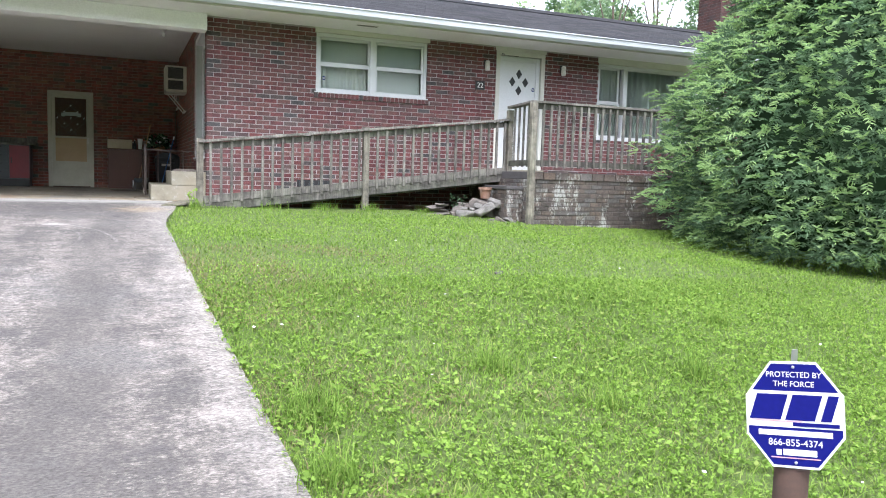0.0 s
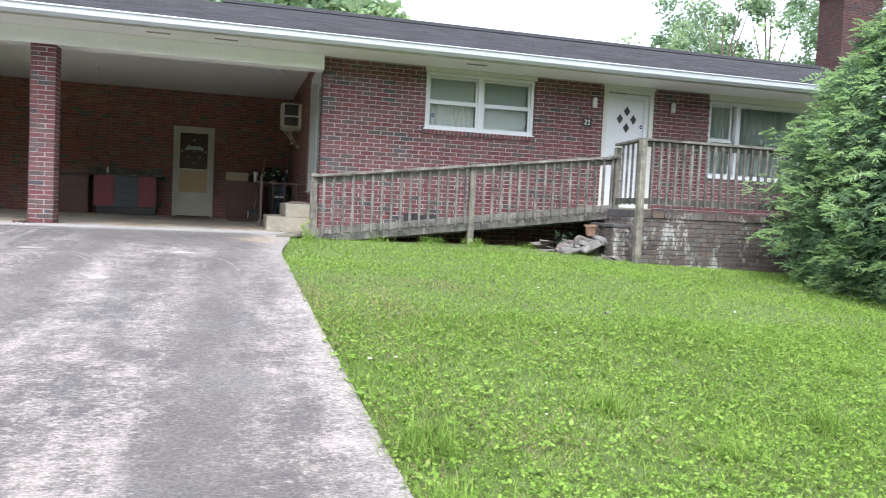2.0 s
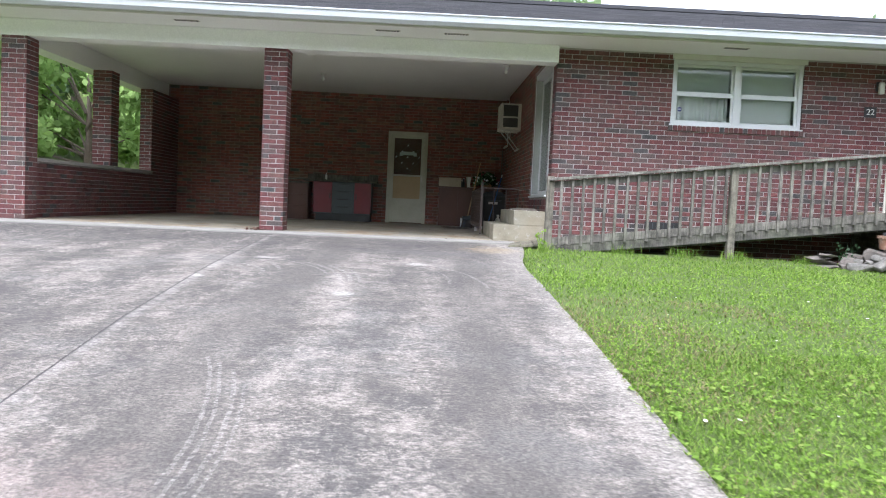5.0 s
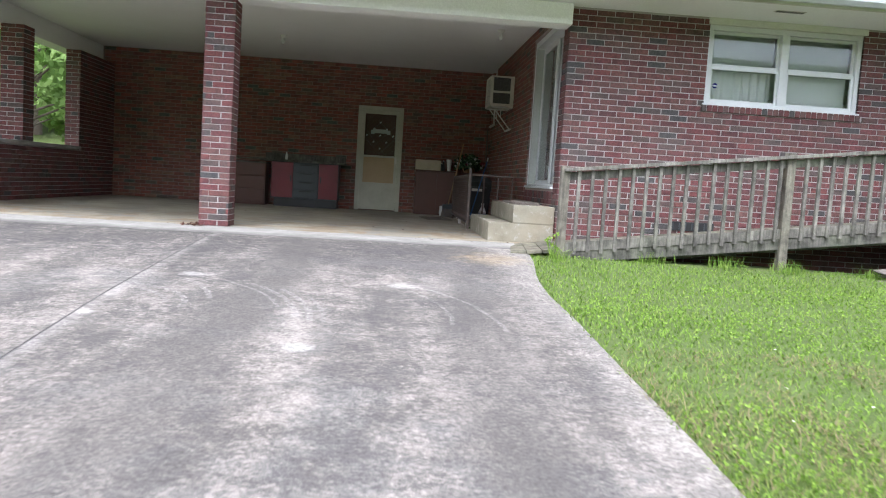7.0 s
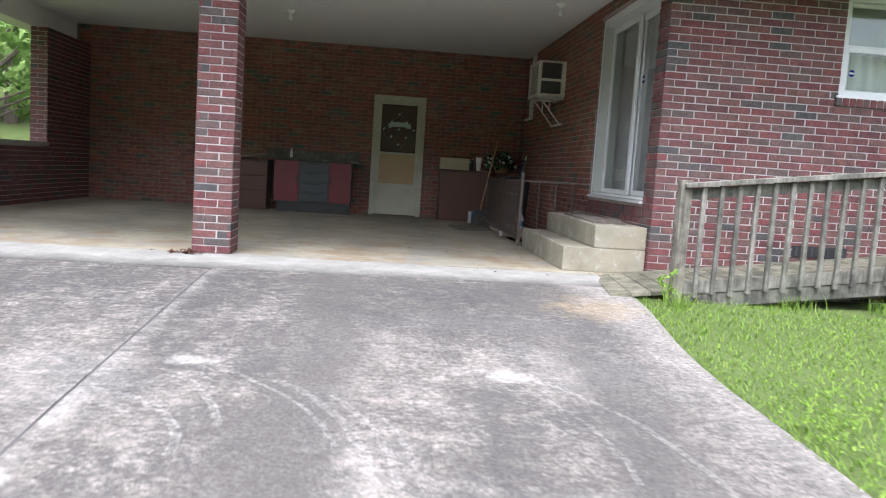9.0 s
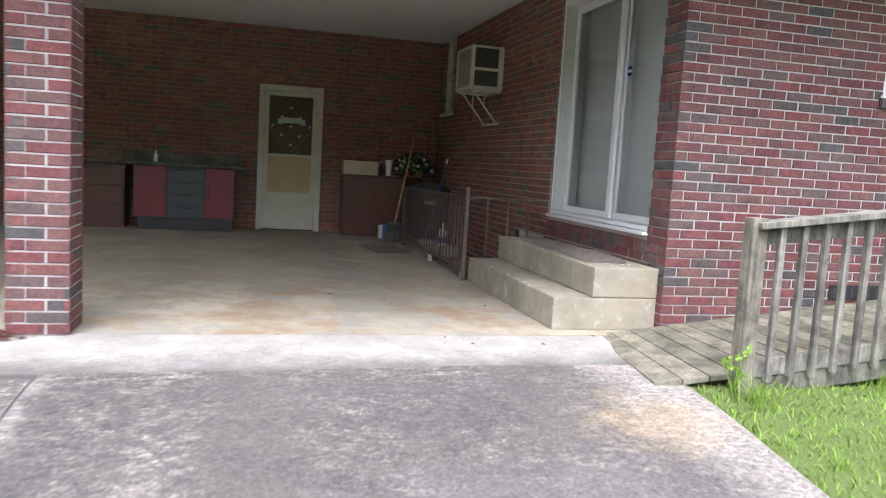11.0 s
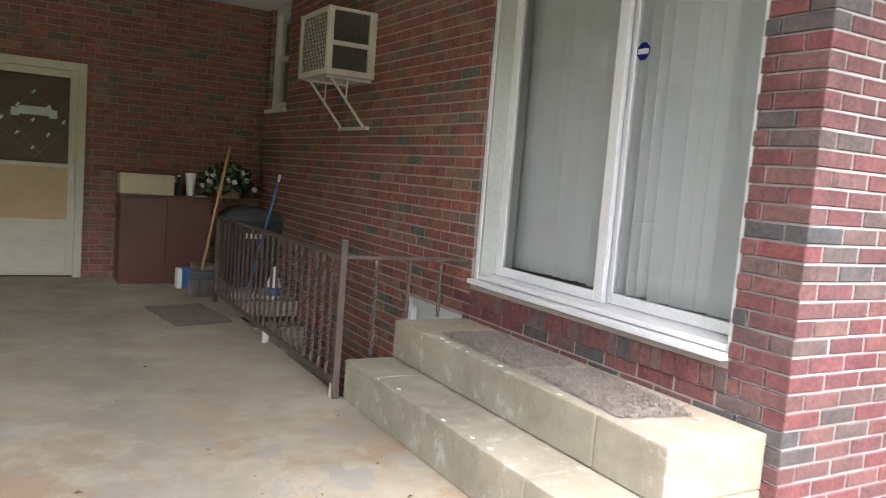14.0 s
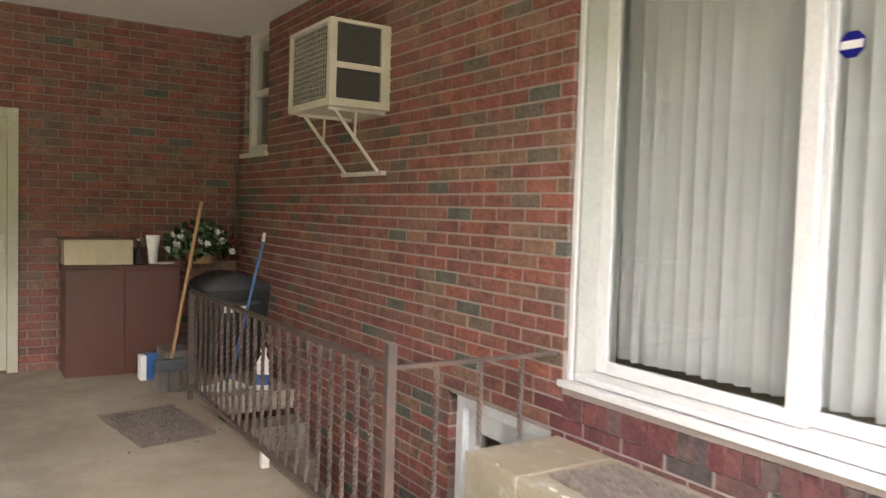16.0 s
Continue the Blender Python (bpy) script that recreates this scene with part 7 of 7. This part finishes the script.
# unseen trees behind the camera, added to block low sky and fill reflections
for k in range(16):
    x = -60 + 120 * k / 15 + float(r2.uniform(-3, 3))
    y = -27 - float(r2.uniform(0, 14))
    copy_thing(far_kind, pose(x, y, float(ground_z(x, y)) - 0.3, 0, 0, float(r2.uniform(0, 360))))
for o in kinds + [far_kind]:
    for q in list(o.children):
        bpy.data.objects.remove(q)
    bpy.data.objects.remove(o)
for k, (x, y) in enumerate(((-12.5, 19.0), (-11.2, 24.5), (-16.5, 16.0), (-15.0, 22.5), (-13.0, 13.0), (-20, 19), (-9.5, 29))):
    tree("tree", (x, y, float(ground_z(x, y)) - 0.1), 70 + k, 8500, 0.17, 2.6, 5.0, 0.5, M_TREE_NEAR, "bright green broadleaf tree beside the carport", "trees beside the carport", 34, 0.16)
for k, (x, y, h) in enumerate(((24.5, 36, 12), (29, 38, 13), (33, 36, 12), (27, 44, 14), (36, 40, 13), (20.5, 41, 9))):
    tree("tree", (x, y, float(ground_z(x, y)) - 0.2), 90 + k, 1500 if k in (0, 5) else 7500, 0.16, 3.4, h - 0.6, 2.0, M_TREE_PALE if k in (0, 5) else M_TREE, "tall spring tree with thin pale leaves behind the house", "trees behind the house", 30, 0.22)

# lawn: blades, clover and tufts
def blades(n, pts, h, w, rng, lean=0.5):
    a = rng.uniform(0, 2 * np.pi, n)
    d = np.stack([np.cos(a), np.sin(a), np.zeros(n)], 1)
    s = np.stack([-np.sin(a), np.cos(a), np.zeros(n)], 1)
    patch = 0.75 + 0.5 * (0.5 + 0.5 * np.sin(pts[:, :1] * 2.3 + np.sin(pts[:, 1:2] * 1.9) * 1.6)) * (0.5 + 0.5 * np.sin(pts[:, 1:2] * 3.1 + pts[:, :1]))
    H = h * rng.uniform(0.35, 1.5, (n, 1)) * patch
    W = w * rng.uniform(0.6, 1.3, (n, 1))
    k = lean * rng.uniform(0.2, 1.2, (n, 1)) * H
    m = pts + d * k * 0.35 + np.array([0, 0, 0.62]) * H
    t = pts + d * k + np.array([0, 0, 0.95]) * H
    v = np.stack([pts - s * W, pts + s * W, m + s * W * 0.8, m - s * W * 0.8, t + s * W * 0.12, t - s * W * 0.12], 1).reshape(-1, 3)
    b = np.arange(n)[:, None] * 6
    f = np.concatenate([b + np.array([0, 1, 2, 3]), b + np.array([3, 2, 4, 5])])
    return v, f


def lawn_points(n, rng, y0, y1, x1, power=1.0):
    y = y0 + (y1 - y0) * rng.uniform(0, 1, n) ** power
    x = rng.uniform(0.3, x1, n)
    edge = np.interp(y, [-14, 0, 2.8, 3.95, 5.7, 7.0, 8.9, 9.5, 10.4, 10.8, 11.5], [0.9, 0.72, 0.63, 0.57, 0.46, 0.40, 0.34, 0.37, 0.50, 0.56, 0.60])
    ok = (x > edge - 0.02 + 0.02 * rng.uniform(-1, 1, n)) & ~((y > 9.86) & (x > 5.35)) & ~((y > 11.0) & (x < 5.4)) & (y < 11.6)
    # the close growth thins out towards the far sides of the stretch
    ok &= rng.uniform(0, 1, n) < np.clip((x1 + 0.2 - x) / 2.2, 0, 1) * np.clip((y - y0 + 0.1) / 0.9, 0, 1)
    x, y = x[ok], y[ok]
    return np.stack([x, y, ground_z(x, y) + 0.02 * np.sin(x * 1.7 + y * 0.6) * np.sin(y * 1.3) * (x > 0.8)], 1)


p1 = lawn_points(125000, rng, 0.8, 6.0, 7.3)
p2 = lawn_points(108000, rng, 4.9, 11.6, 13.0)
v1, f1 = blades(len(p1), p1, 0.038, 0.0026, rng, 1.9)
v2, f2 = blades(len(p2), p2, 0.032, 0.0035, rng, 1.7)
lawn = new("lawn_grass", array_mesh("lawn_grass", np.concatenate([v1, v2]), np.concatenate([f1, f2 + len(v1)]), M_GRASS))
tagged(lawn, "bright green mown grass mixed with weeds", "grass", "", "stuff")
pc = lawn_points(60000, rng, 0.8, 9.5, 8.0, 2.2)
keep = np.array([noise.noise(Vector((float(p[0]) * 0.9, float(p[1]) * 0.9, 0))) + 0.5 * noise.noise(Vector((float(p[0]) * 3, float(p[1]) * 3, 7))) for p in pc]) + rng.normal(0, 0.35, len(pc)) > 0.12 - 0.09 * np.clip(pc[:, 0] - 0.5, 0, 4)
pc = pc[keep]
pc = np.repeat(pc, 3, 0) + rng.normal(0, 0.011, (len(pc) * 3, 3)) * np.array([1, 1, 0.2]) + np.array([0, 0, 0.030]) + np.array([0, 0, 0.02]) * rng.uniform(0, 1, (len(pc) * 3, 1))
v, f = leaf_quads(pc, 0.0145, rng, 0.45, 1.15)
tagged(new("clover", array_mesh("clover", v, f, M_CLOVER)), "pale green clover leaves spread through the lawn", "clover", "", "stuff")
tufts = [(0.82, 3.54, 0.2, 1300), (1.96, 3.93, 0.13, 700), (4.21, 4.58, 0.10, 400), (2.35, 3.3, 0.12, 500), (3.2, 3.6, 0.1, 300), (0.75, 2.9, 0.12, 600), (0.80, 10.7, 0.10, 300), (3.25, 10.8, 0.18, 500), (2.6, 10.9, 0.2, 500), (1.8, 10.95, 0.2, 500), (4.2, 10.8, 0.2, 500)]
for x, y, rad, n in tufts:
    q = rng.normal(0, rad * 0.5, (n, 2)) + np.array([x, y])
    pts = np.concatenate([q, ground_z(q[:, 0], q[:, 1])[:, None]], 1)
    v, f = blades(int(n * 0.35), pts[:int(n * 0.35)], 0.13, 0.0026, rng, 0.9)
    tagged(new("grass_tuft", array_mesh("grass_tuft", v, f, M_GRASS)), "tuft of longer grass in the lawn", "grass tuft", "longer grass tufts", "stuff")
pw = lawn_points(6500, rng, 0.8, 5.6, 6.0, 1.4)
pw = pw[rng.uniform(0, 1, len(pw)) < 0.5 + 0.1 * pw[:, 0]]
v, f = leaf_quads(np.repeat(pw, 4, 0) + rng.normal(0, 0.018, (len(pw) * 4, 3)) * np.array([1, 1, 0.1]) + np.array([0, 0, 0.04]), 0.022, rng, 0.55, 1.6)
tagged(new("broadleaf_weeds", array_mesh("broadleaf_weeds", v, f, M_GRASS)), "broad-leaved weeds low in the lawn", "weeds", "", "stuff")
ps = lawn_points(60, rng, 2.0, 10.0, 7.0)
v, f = leaf_quads(ps + np.array([0, 0, 0.055]), 0.022, rng, 0.8, 1.1)
tagged(new("dandelion", array_mesh("dandelion", v, f, M_WHITE)), "pale seed heads scattered over the lawn", "flowers", "", "stuff")

# coarser grass on the rest of the lawn, beside the near stretch and across the drive
def wide_points(n, rng, x0, x1, y0, y1):
    x, y = rng.uniform(x0, x1, n), rng.uniform(y0, y1, n)
    near = (x > 0.3) & (((y > 0.8) & (x < 6.5)) | ((y > 5.5) & (x < 12.0)))
    x, y = x[~near], y[~near]
    return np.stack([x, y, ground_z(x, y)], 1)


p3 = np.concatenate([wide_points(24000, rng, 1.0, 22, -8, 9.7), wide_points(5000, rng, 12.0, 22, 9.7, 19), wide_points(11000, rng, -22, -7.7, -4, 26)])
v, f = blades(len(p3), p3, 0.05, 0.012, rng, 1.6)
tagged(new("outer_grass", array_mesh("outer_grass", v, f, M_GRASS)), "mown grass around the house and beside the drive", "grass", "", "stuff")

q = np.stack([rng.normal(-3.10, 0.07, 40), rng.normal(11.93, 0.035, 40), FLOOR + 0.004 + rng.uniform(0, 0.02, 40)], 1)
v, f = leaf_quads(q, 0.035, rng, 0.6, 1.5)
tagged(new("dead_leaves", array_mesh("dead_leaves", v, f, M_CABINET)), "dead brown leaves blown against the brick pillar", "leaf litter", "", "stuff")

# dry thatch and thin grass along the drive
dry = lawn_points(38000, rng, 0.9, 7.5, 3.4)
spread = np.array([noise.noise(Vector((float(p[0]) * 1.6, float(p[1]) * 1.2, 3))) for p in dry])
dry = dry[spread + rng.normal(0, 0.15, len(dry)) > -0.14 + 0.20 * (dry[:, 0] - 0.55)]
v, f = blades(len(dry), dry + np.array([0, 0, 0.012]), 0.03, 0.0022, rng, 2.6)
tagged(new("dry_thatch", array_mesh("dry_thatch", v, f, M_THATCH)), "thin straw-coloured thatch in the lawn along the drive", "thatch", "", "stuff")

# ---- bricks ----
L, H, J, DEEP = 0.2035, 0.0575, 0.0102, 0.095
BRICK_CACHE = {}


def brick_geometry(w, h, d, c=0.0035):
    """Vertices and faces of one brick: front at depth 0, softened arrises, open at the back."""
    v = [(0, c, 0), (w, c, 0), (w, c, h), (0, c, h), (c, 0, c), (w - c, 0, c), (w - c, 0, h - c), (c, 0, h - c), (0, d, 0), (w, d, 0), (w, d, h), (0, d, h)]
    f = [(4, 5, 6, 7), (0, 1, 5, 4), (1, 2, 6, 5), (2, 3, 7, 6), (3, 0, 4, 7), (8, 9, 1, 0), (9, 10, 2, 1), (10, 11, 3, 2), (11, 8, 0, 3)]
    return v, f


def brick_mesh(w, h, d, material):
    key = (round(w, 2), round(h, 3), round(d, 3), material.name)
    if key not in BRICK_CACHE:
        v, f = brick_geometry(key[0], key[1] if h < 0.05 else h, d)
        me = bpy.data.meshes.new("brick")
        me.from_pydata(v, [], f)
        me.materials.append(material)
        BRICK_CACHE[key] = me
    return BRICK_CACHE[key]


def lay(parent, m, rows, material, near=lambda u, z: False, limit=300):
    """Lay bricks (u, z, width, height, depth) on the face whose axes m gives: the near ones singly, the rest joined."""
    vs, fs, count = [], [], 0
    inv = Matrix.Translation(-ORIGIN[parent])
    for u, z, w, h, d in rows:
        if w < 0.025:
            continue
        push = random.uniform(-0.0025, 0.0015)
        if count < limit and near(u, z):
            ob = new("brick", brick_mesh(w, h, d, material))
            ob.parent = parent
            ob.matrix_basis = inv @ m @ Matrix.Translation((u, push, z + random.uniform(-0.001, 0.001)))
            count += 1
        else:
            v, f = brick_geometry(w, h, d)
            b = len(vs)
            dz = random.uniform(-0.001, 0.001)
            vs += [tuple(m @ Vector((u + p[0], p[1] + push, z + p[2] + dz)) - ORIGIN[parent]) for p in v]
            fs += [tuple(b + k for k in q) for q in f]
    if vs:
        me = bpy.data.meshes.new("bricks")
        me.from_pydata(vs, [], fs)
        me.materials.append(material)
        ob = new("bricks", me)
        ob.parent = parent
        tagged(ob, kind="stuff")


def courses(u0, u1, z0, z1, holes=(), corner_lo=None, corner_hi=None, phase=0):
    """Running bond between u0 and u1, cut at holes; a corner shows stretchers and headers in turn."""
    out = []
    k, z = 0, z0
    while z + H * 0.6 < z1:
        h = min(H, z1 - z)
        odd = (k + phase) % 2
        spans = [(u0, u1)]
        for a, b, c, d in holes:
            if z + h > c + 0.004 and z < d - 0.004:
                spans = [s for p, q in spans for s in ((p, min(q, a)), (max(p, b), q)) if s[1] - s[0] > 0.02]
        for p, q in spans:
            if p == u0 and corner_lo is not None:
                u = p + ((DEEP + J) if odd != corner_lo else 0.0)
            else:
                first = math.floor((p - u0) / (L + J)) * (L + J) + u0 - (odd * (L + J) / 2)
                u = first
            while u < q - 0.02:
                a, b = max(u, p), min(u + L, q)
                if b - a > 0.025:
                    out.append((a, z, b - a, h, DEEP))
                u += L + J
        k, z = k + 1, z + H + J
    return out


random.seed(21)
on_front = Matrix.Translation((0, FRONT, 0))
pad = lambda h: (h[0] - 0.004, h[1] + 0.004, h[2], h[3])
lay(wall_front, on_front, courses(SIDE, HOUSE_END, 0.28, SOFFIT - 0.004, [WIN1, DOOR_F, WIN2], corner_lo=0), M_BRICK, lambda u, z: u < 3.1 and 0.8 < z < 2.75)
# side wall faces -x: u runs against y
on_side = Matrix(((0, 1, 0, SIDE), (1, 0, 0, 0), (0, 0, 1, 0), (0, 0, 0, 1)))
side_rows = courses(FRONT, BACK + 0.01, 0.28 - 1.354, CEIL - 0.003, [SLIDE_H, BDOOR, SWIN, ACH], corner_lo=1)
lay(wall_side, on_side, [r for r in side_rows if r[0] < 12.4], M_BRICK, lambda u, z: 0.85 < z)
below = [r for r in side_rows if 12.4 <= r[0] < 14.3 and r[1] < 1.6]
lay(wall_side, on_side, below, M_BRICK, lambda u, z: 0.85 < z, 120)
lay(wall_side, on_side, [r for r in side_rows if r[0] >= 12.4 and r not in below], M_BRICK_IN, lambda u, z: 14.3 < u < 16.6 and 0.85 < z < 2.45, 180)
lay(wall_back, Matrix.Translation((0, BACK, 0)), courses(LEFT, SIDE + 0.02, 0.28 + 0.0677 * 9, CEIL - 0.003, [DOOR_B]), M_BRICK_IN, lambda u, z: u > -0.9 and 0.8 < z < 2.6)
on_west = Matrix(((0, -1, 0, 0), (-1, 0, 0, 0), (0, 0, 1, 0), (0, 0, 0, 1)))


def four_faces(parent, x0, x1, y0, y1, z0, z1, material, near):
    """Bricks on the four faces of a pier."""
    for side in range(4):
        w = (x1 - x0) if side % 2 == 0 else (y1 - y0)
        if side == 0:
            m = Matrix.Translation((x0, y0, 0))
        elif side == 1:
            m = Matrix.Translation((x1, y0, 0)) @ Matrix.Rotation(math.pi / 2, 4, 'Z')
        elif side == 2:
            m = Matrix.Translation((x1, y1, 0)) @ Matrix.Rotation(math.pi, 4, 'Z')
        else:
            m = Matrix.Translation((x0, y1, 0)) @ Matrix.Rotation(-math.pi / 2, 4, 'Z')
        rows = []
        k, z = 0, z0
        while z + H * 0.5 < z1:
            u = 0.0 if (k + side) % 2 == 0 else DEEP + J
            while u < w - 0.03:
                b = min(u + L, w)
                if w - b < 0.04:
                    b = w
                rows.append((u, z, b - u, min(H, z1 - z), 0.03 if u > 0 else 0.03))
                u = b + J
            if (k + side) % 2:
                rows.append((0.0, z, DEEP, min(H, z1 - z), 0.03))
            k, z = k + 1, z + H + J
        lay(parent, m, rows, material, near, 90)


for job in BRICK_JOBS:
    if job[0] == "pillar":
        _, ob, x0, x1, y0, y1, z0, z1, mat = job
        four_faces(ob, x0, x1, y0, y1, z0 + 0.004, z1, mat, (lambda u, z: True) if -4 < x0 < 0 else (lambda u, z: False))
    else:
        rows = []
        u = 2.69
        while u < 4.62:
            rows.append((u, 2.585, H, 0.075, 0.11))
            u += H + J
        lay(job[1], Matrix.Translation((0, FRONT - 0.025, 0)), rows, M_BRICK, lambda u, z: True)
on_low = Matrix(((0, -1, 0, -6.50), (1, 0, 0, 0), (0, 0, 1, 0), (0, 0, 0, 1)))
lay(low_wall, on_low, courses(12.33, 17.11, FLOOR + 0.004, 1.72), M_BRICK, lambda u, z: u < 16, 200)
lay(low_wall, Matrix(((0, 1, 0, -6.755), (1, 0, 0, 0), (0, 0, 1, 0), (0, 0, 0, 1))), courses(12.33, 17.11, 0.55, 1.72), M_BRICK)
lay(PORCH_WALL, Matrix.Translation((0, 9.93, 0)), courses(5.455, 10.8, 0.45, 1.384), M_PORCH_BRICK, lambda u, z: u < 8.2 and z > 0.6)
rows, u = [], 5.46
while u < 10.75:
    rows.append((u, 1.3865, L, 0.105, 0.06))
    u += L + J
lay(PORCH_WALL, Matrix.Translation((0, 9.915, 0)), rows, M_PORCH_BRICK, lambda u, z: True, 60)
lay(PORCH_SIDE, Matrix(((0, 1, 0, 5.455), (1, 0, 0, 0), (0, 0, 1, 0), (0, 0, 0, 1))), courses(9.93, FRONT - 0.02, 0.45, 1.384), M_PORCH_BRICK)
lay(bs, Matrix.Translation((0, 10.14, 0)), courses(5.19, 5.45, 0.68, 1.215), M_PORCH_BRICK, lambda u, z: True)
lay(bs, Matrix(((0, 1, 0, 5.19), (1, 0, 0, 0), (0, 0, 1, 0), (0, 0, 0, 1))), courses(10.15, 10.86, 0.68, 1.215), M_PORCH_BRICK, lambda u, z: True)
# short row of upright bricks under the sliding window sill
rows, u = [], 12.40
while u < 14.26:
    rows.append((u, 1.425, H, 0.095, 0.1))
    u += H + J
lay(wall_side, on_side @ Matrix.Translation((0, -0.006, 0)), rows, M_BRICK, lambda u, z: True)

# roof shingles: overlapping courses on the slope that faces the lawn
vs, fs = [], []
n_c = 30
slen = math.hypot(RIDGE_Y - EAVE_Y, RIDGE_Z - EAVE_Z)
for k in range(n_c):
    f0, f1 = k / n_c, (k + 1) / n_c
    y0, y1 = EAVE_Y - 0.02 + (RIDGE_Y - EAVE_Y + 0.02) * f0, EAVE_Y + (RIDGE_Y - EAVE_Y) * f1 + 0.02
    z0, z1 = EAVE_Z + (RIDGE_Z - EAVE_Z) * f0, EAVE_Z + (RIDGE_Z - EAVE_Z) * f1
    x = LEFT - 0.97 - (k % 3) * 0.11
    while x < ROOF_END:
        b = len(vs)
        vs += [(x, y0, z0 + 0.014), (x + 0.326, y0, z0 + 0.014), (x + 0.326, y1, z1 + 0.006), (x, y1, z1 + 0.006), (x, y0, z0 + 0.002), (x + 0.326, y0, z0 + 0.002)]
        fs += [(b, b + 1, b + 2, b + 3), (b + 4, b + 5, b + 1, b)]
        x += 0.333
me = bpy.data.meshes.new("shingles")
me.from_pydata(vs, [], fs)
me.materials.append(M_SHINGLE)
o = new("shingles", me)
o.parent = roof
tagged(o, kind="stuff")

# the carport's side wall stands a little out of square to the front
swing = Matrix.Translation((SIDE, FRONT, 0)) @ Matrix.Rotation(radians(SKEW), 4, 'Z') @ Matrix.Translation((-SIDE, -FRONT, 0))
for o in (wall_side, ac, window_4, door_2):
    o.matrix_basis = swing @ o.matrix_basis
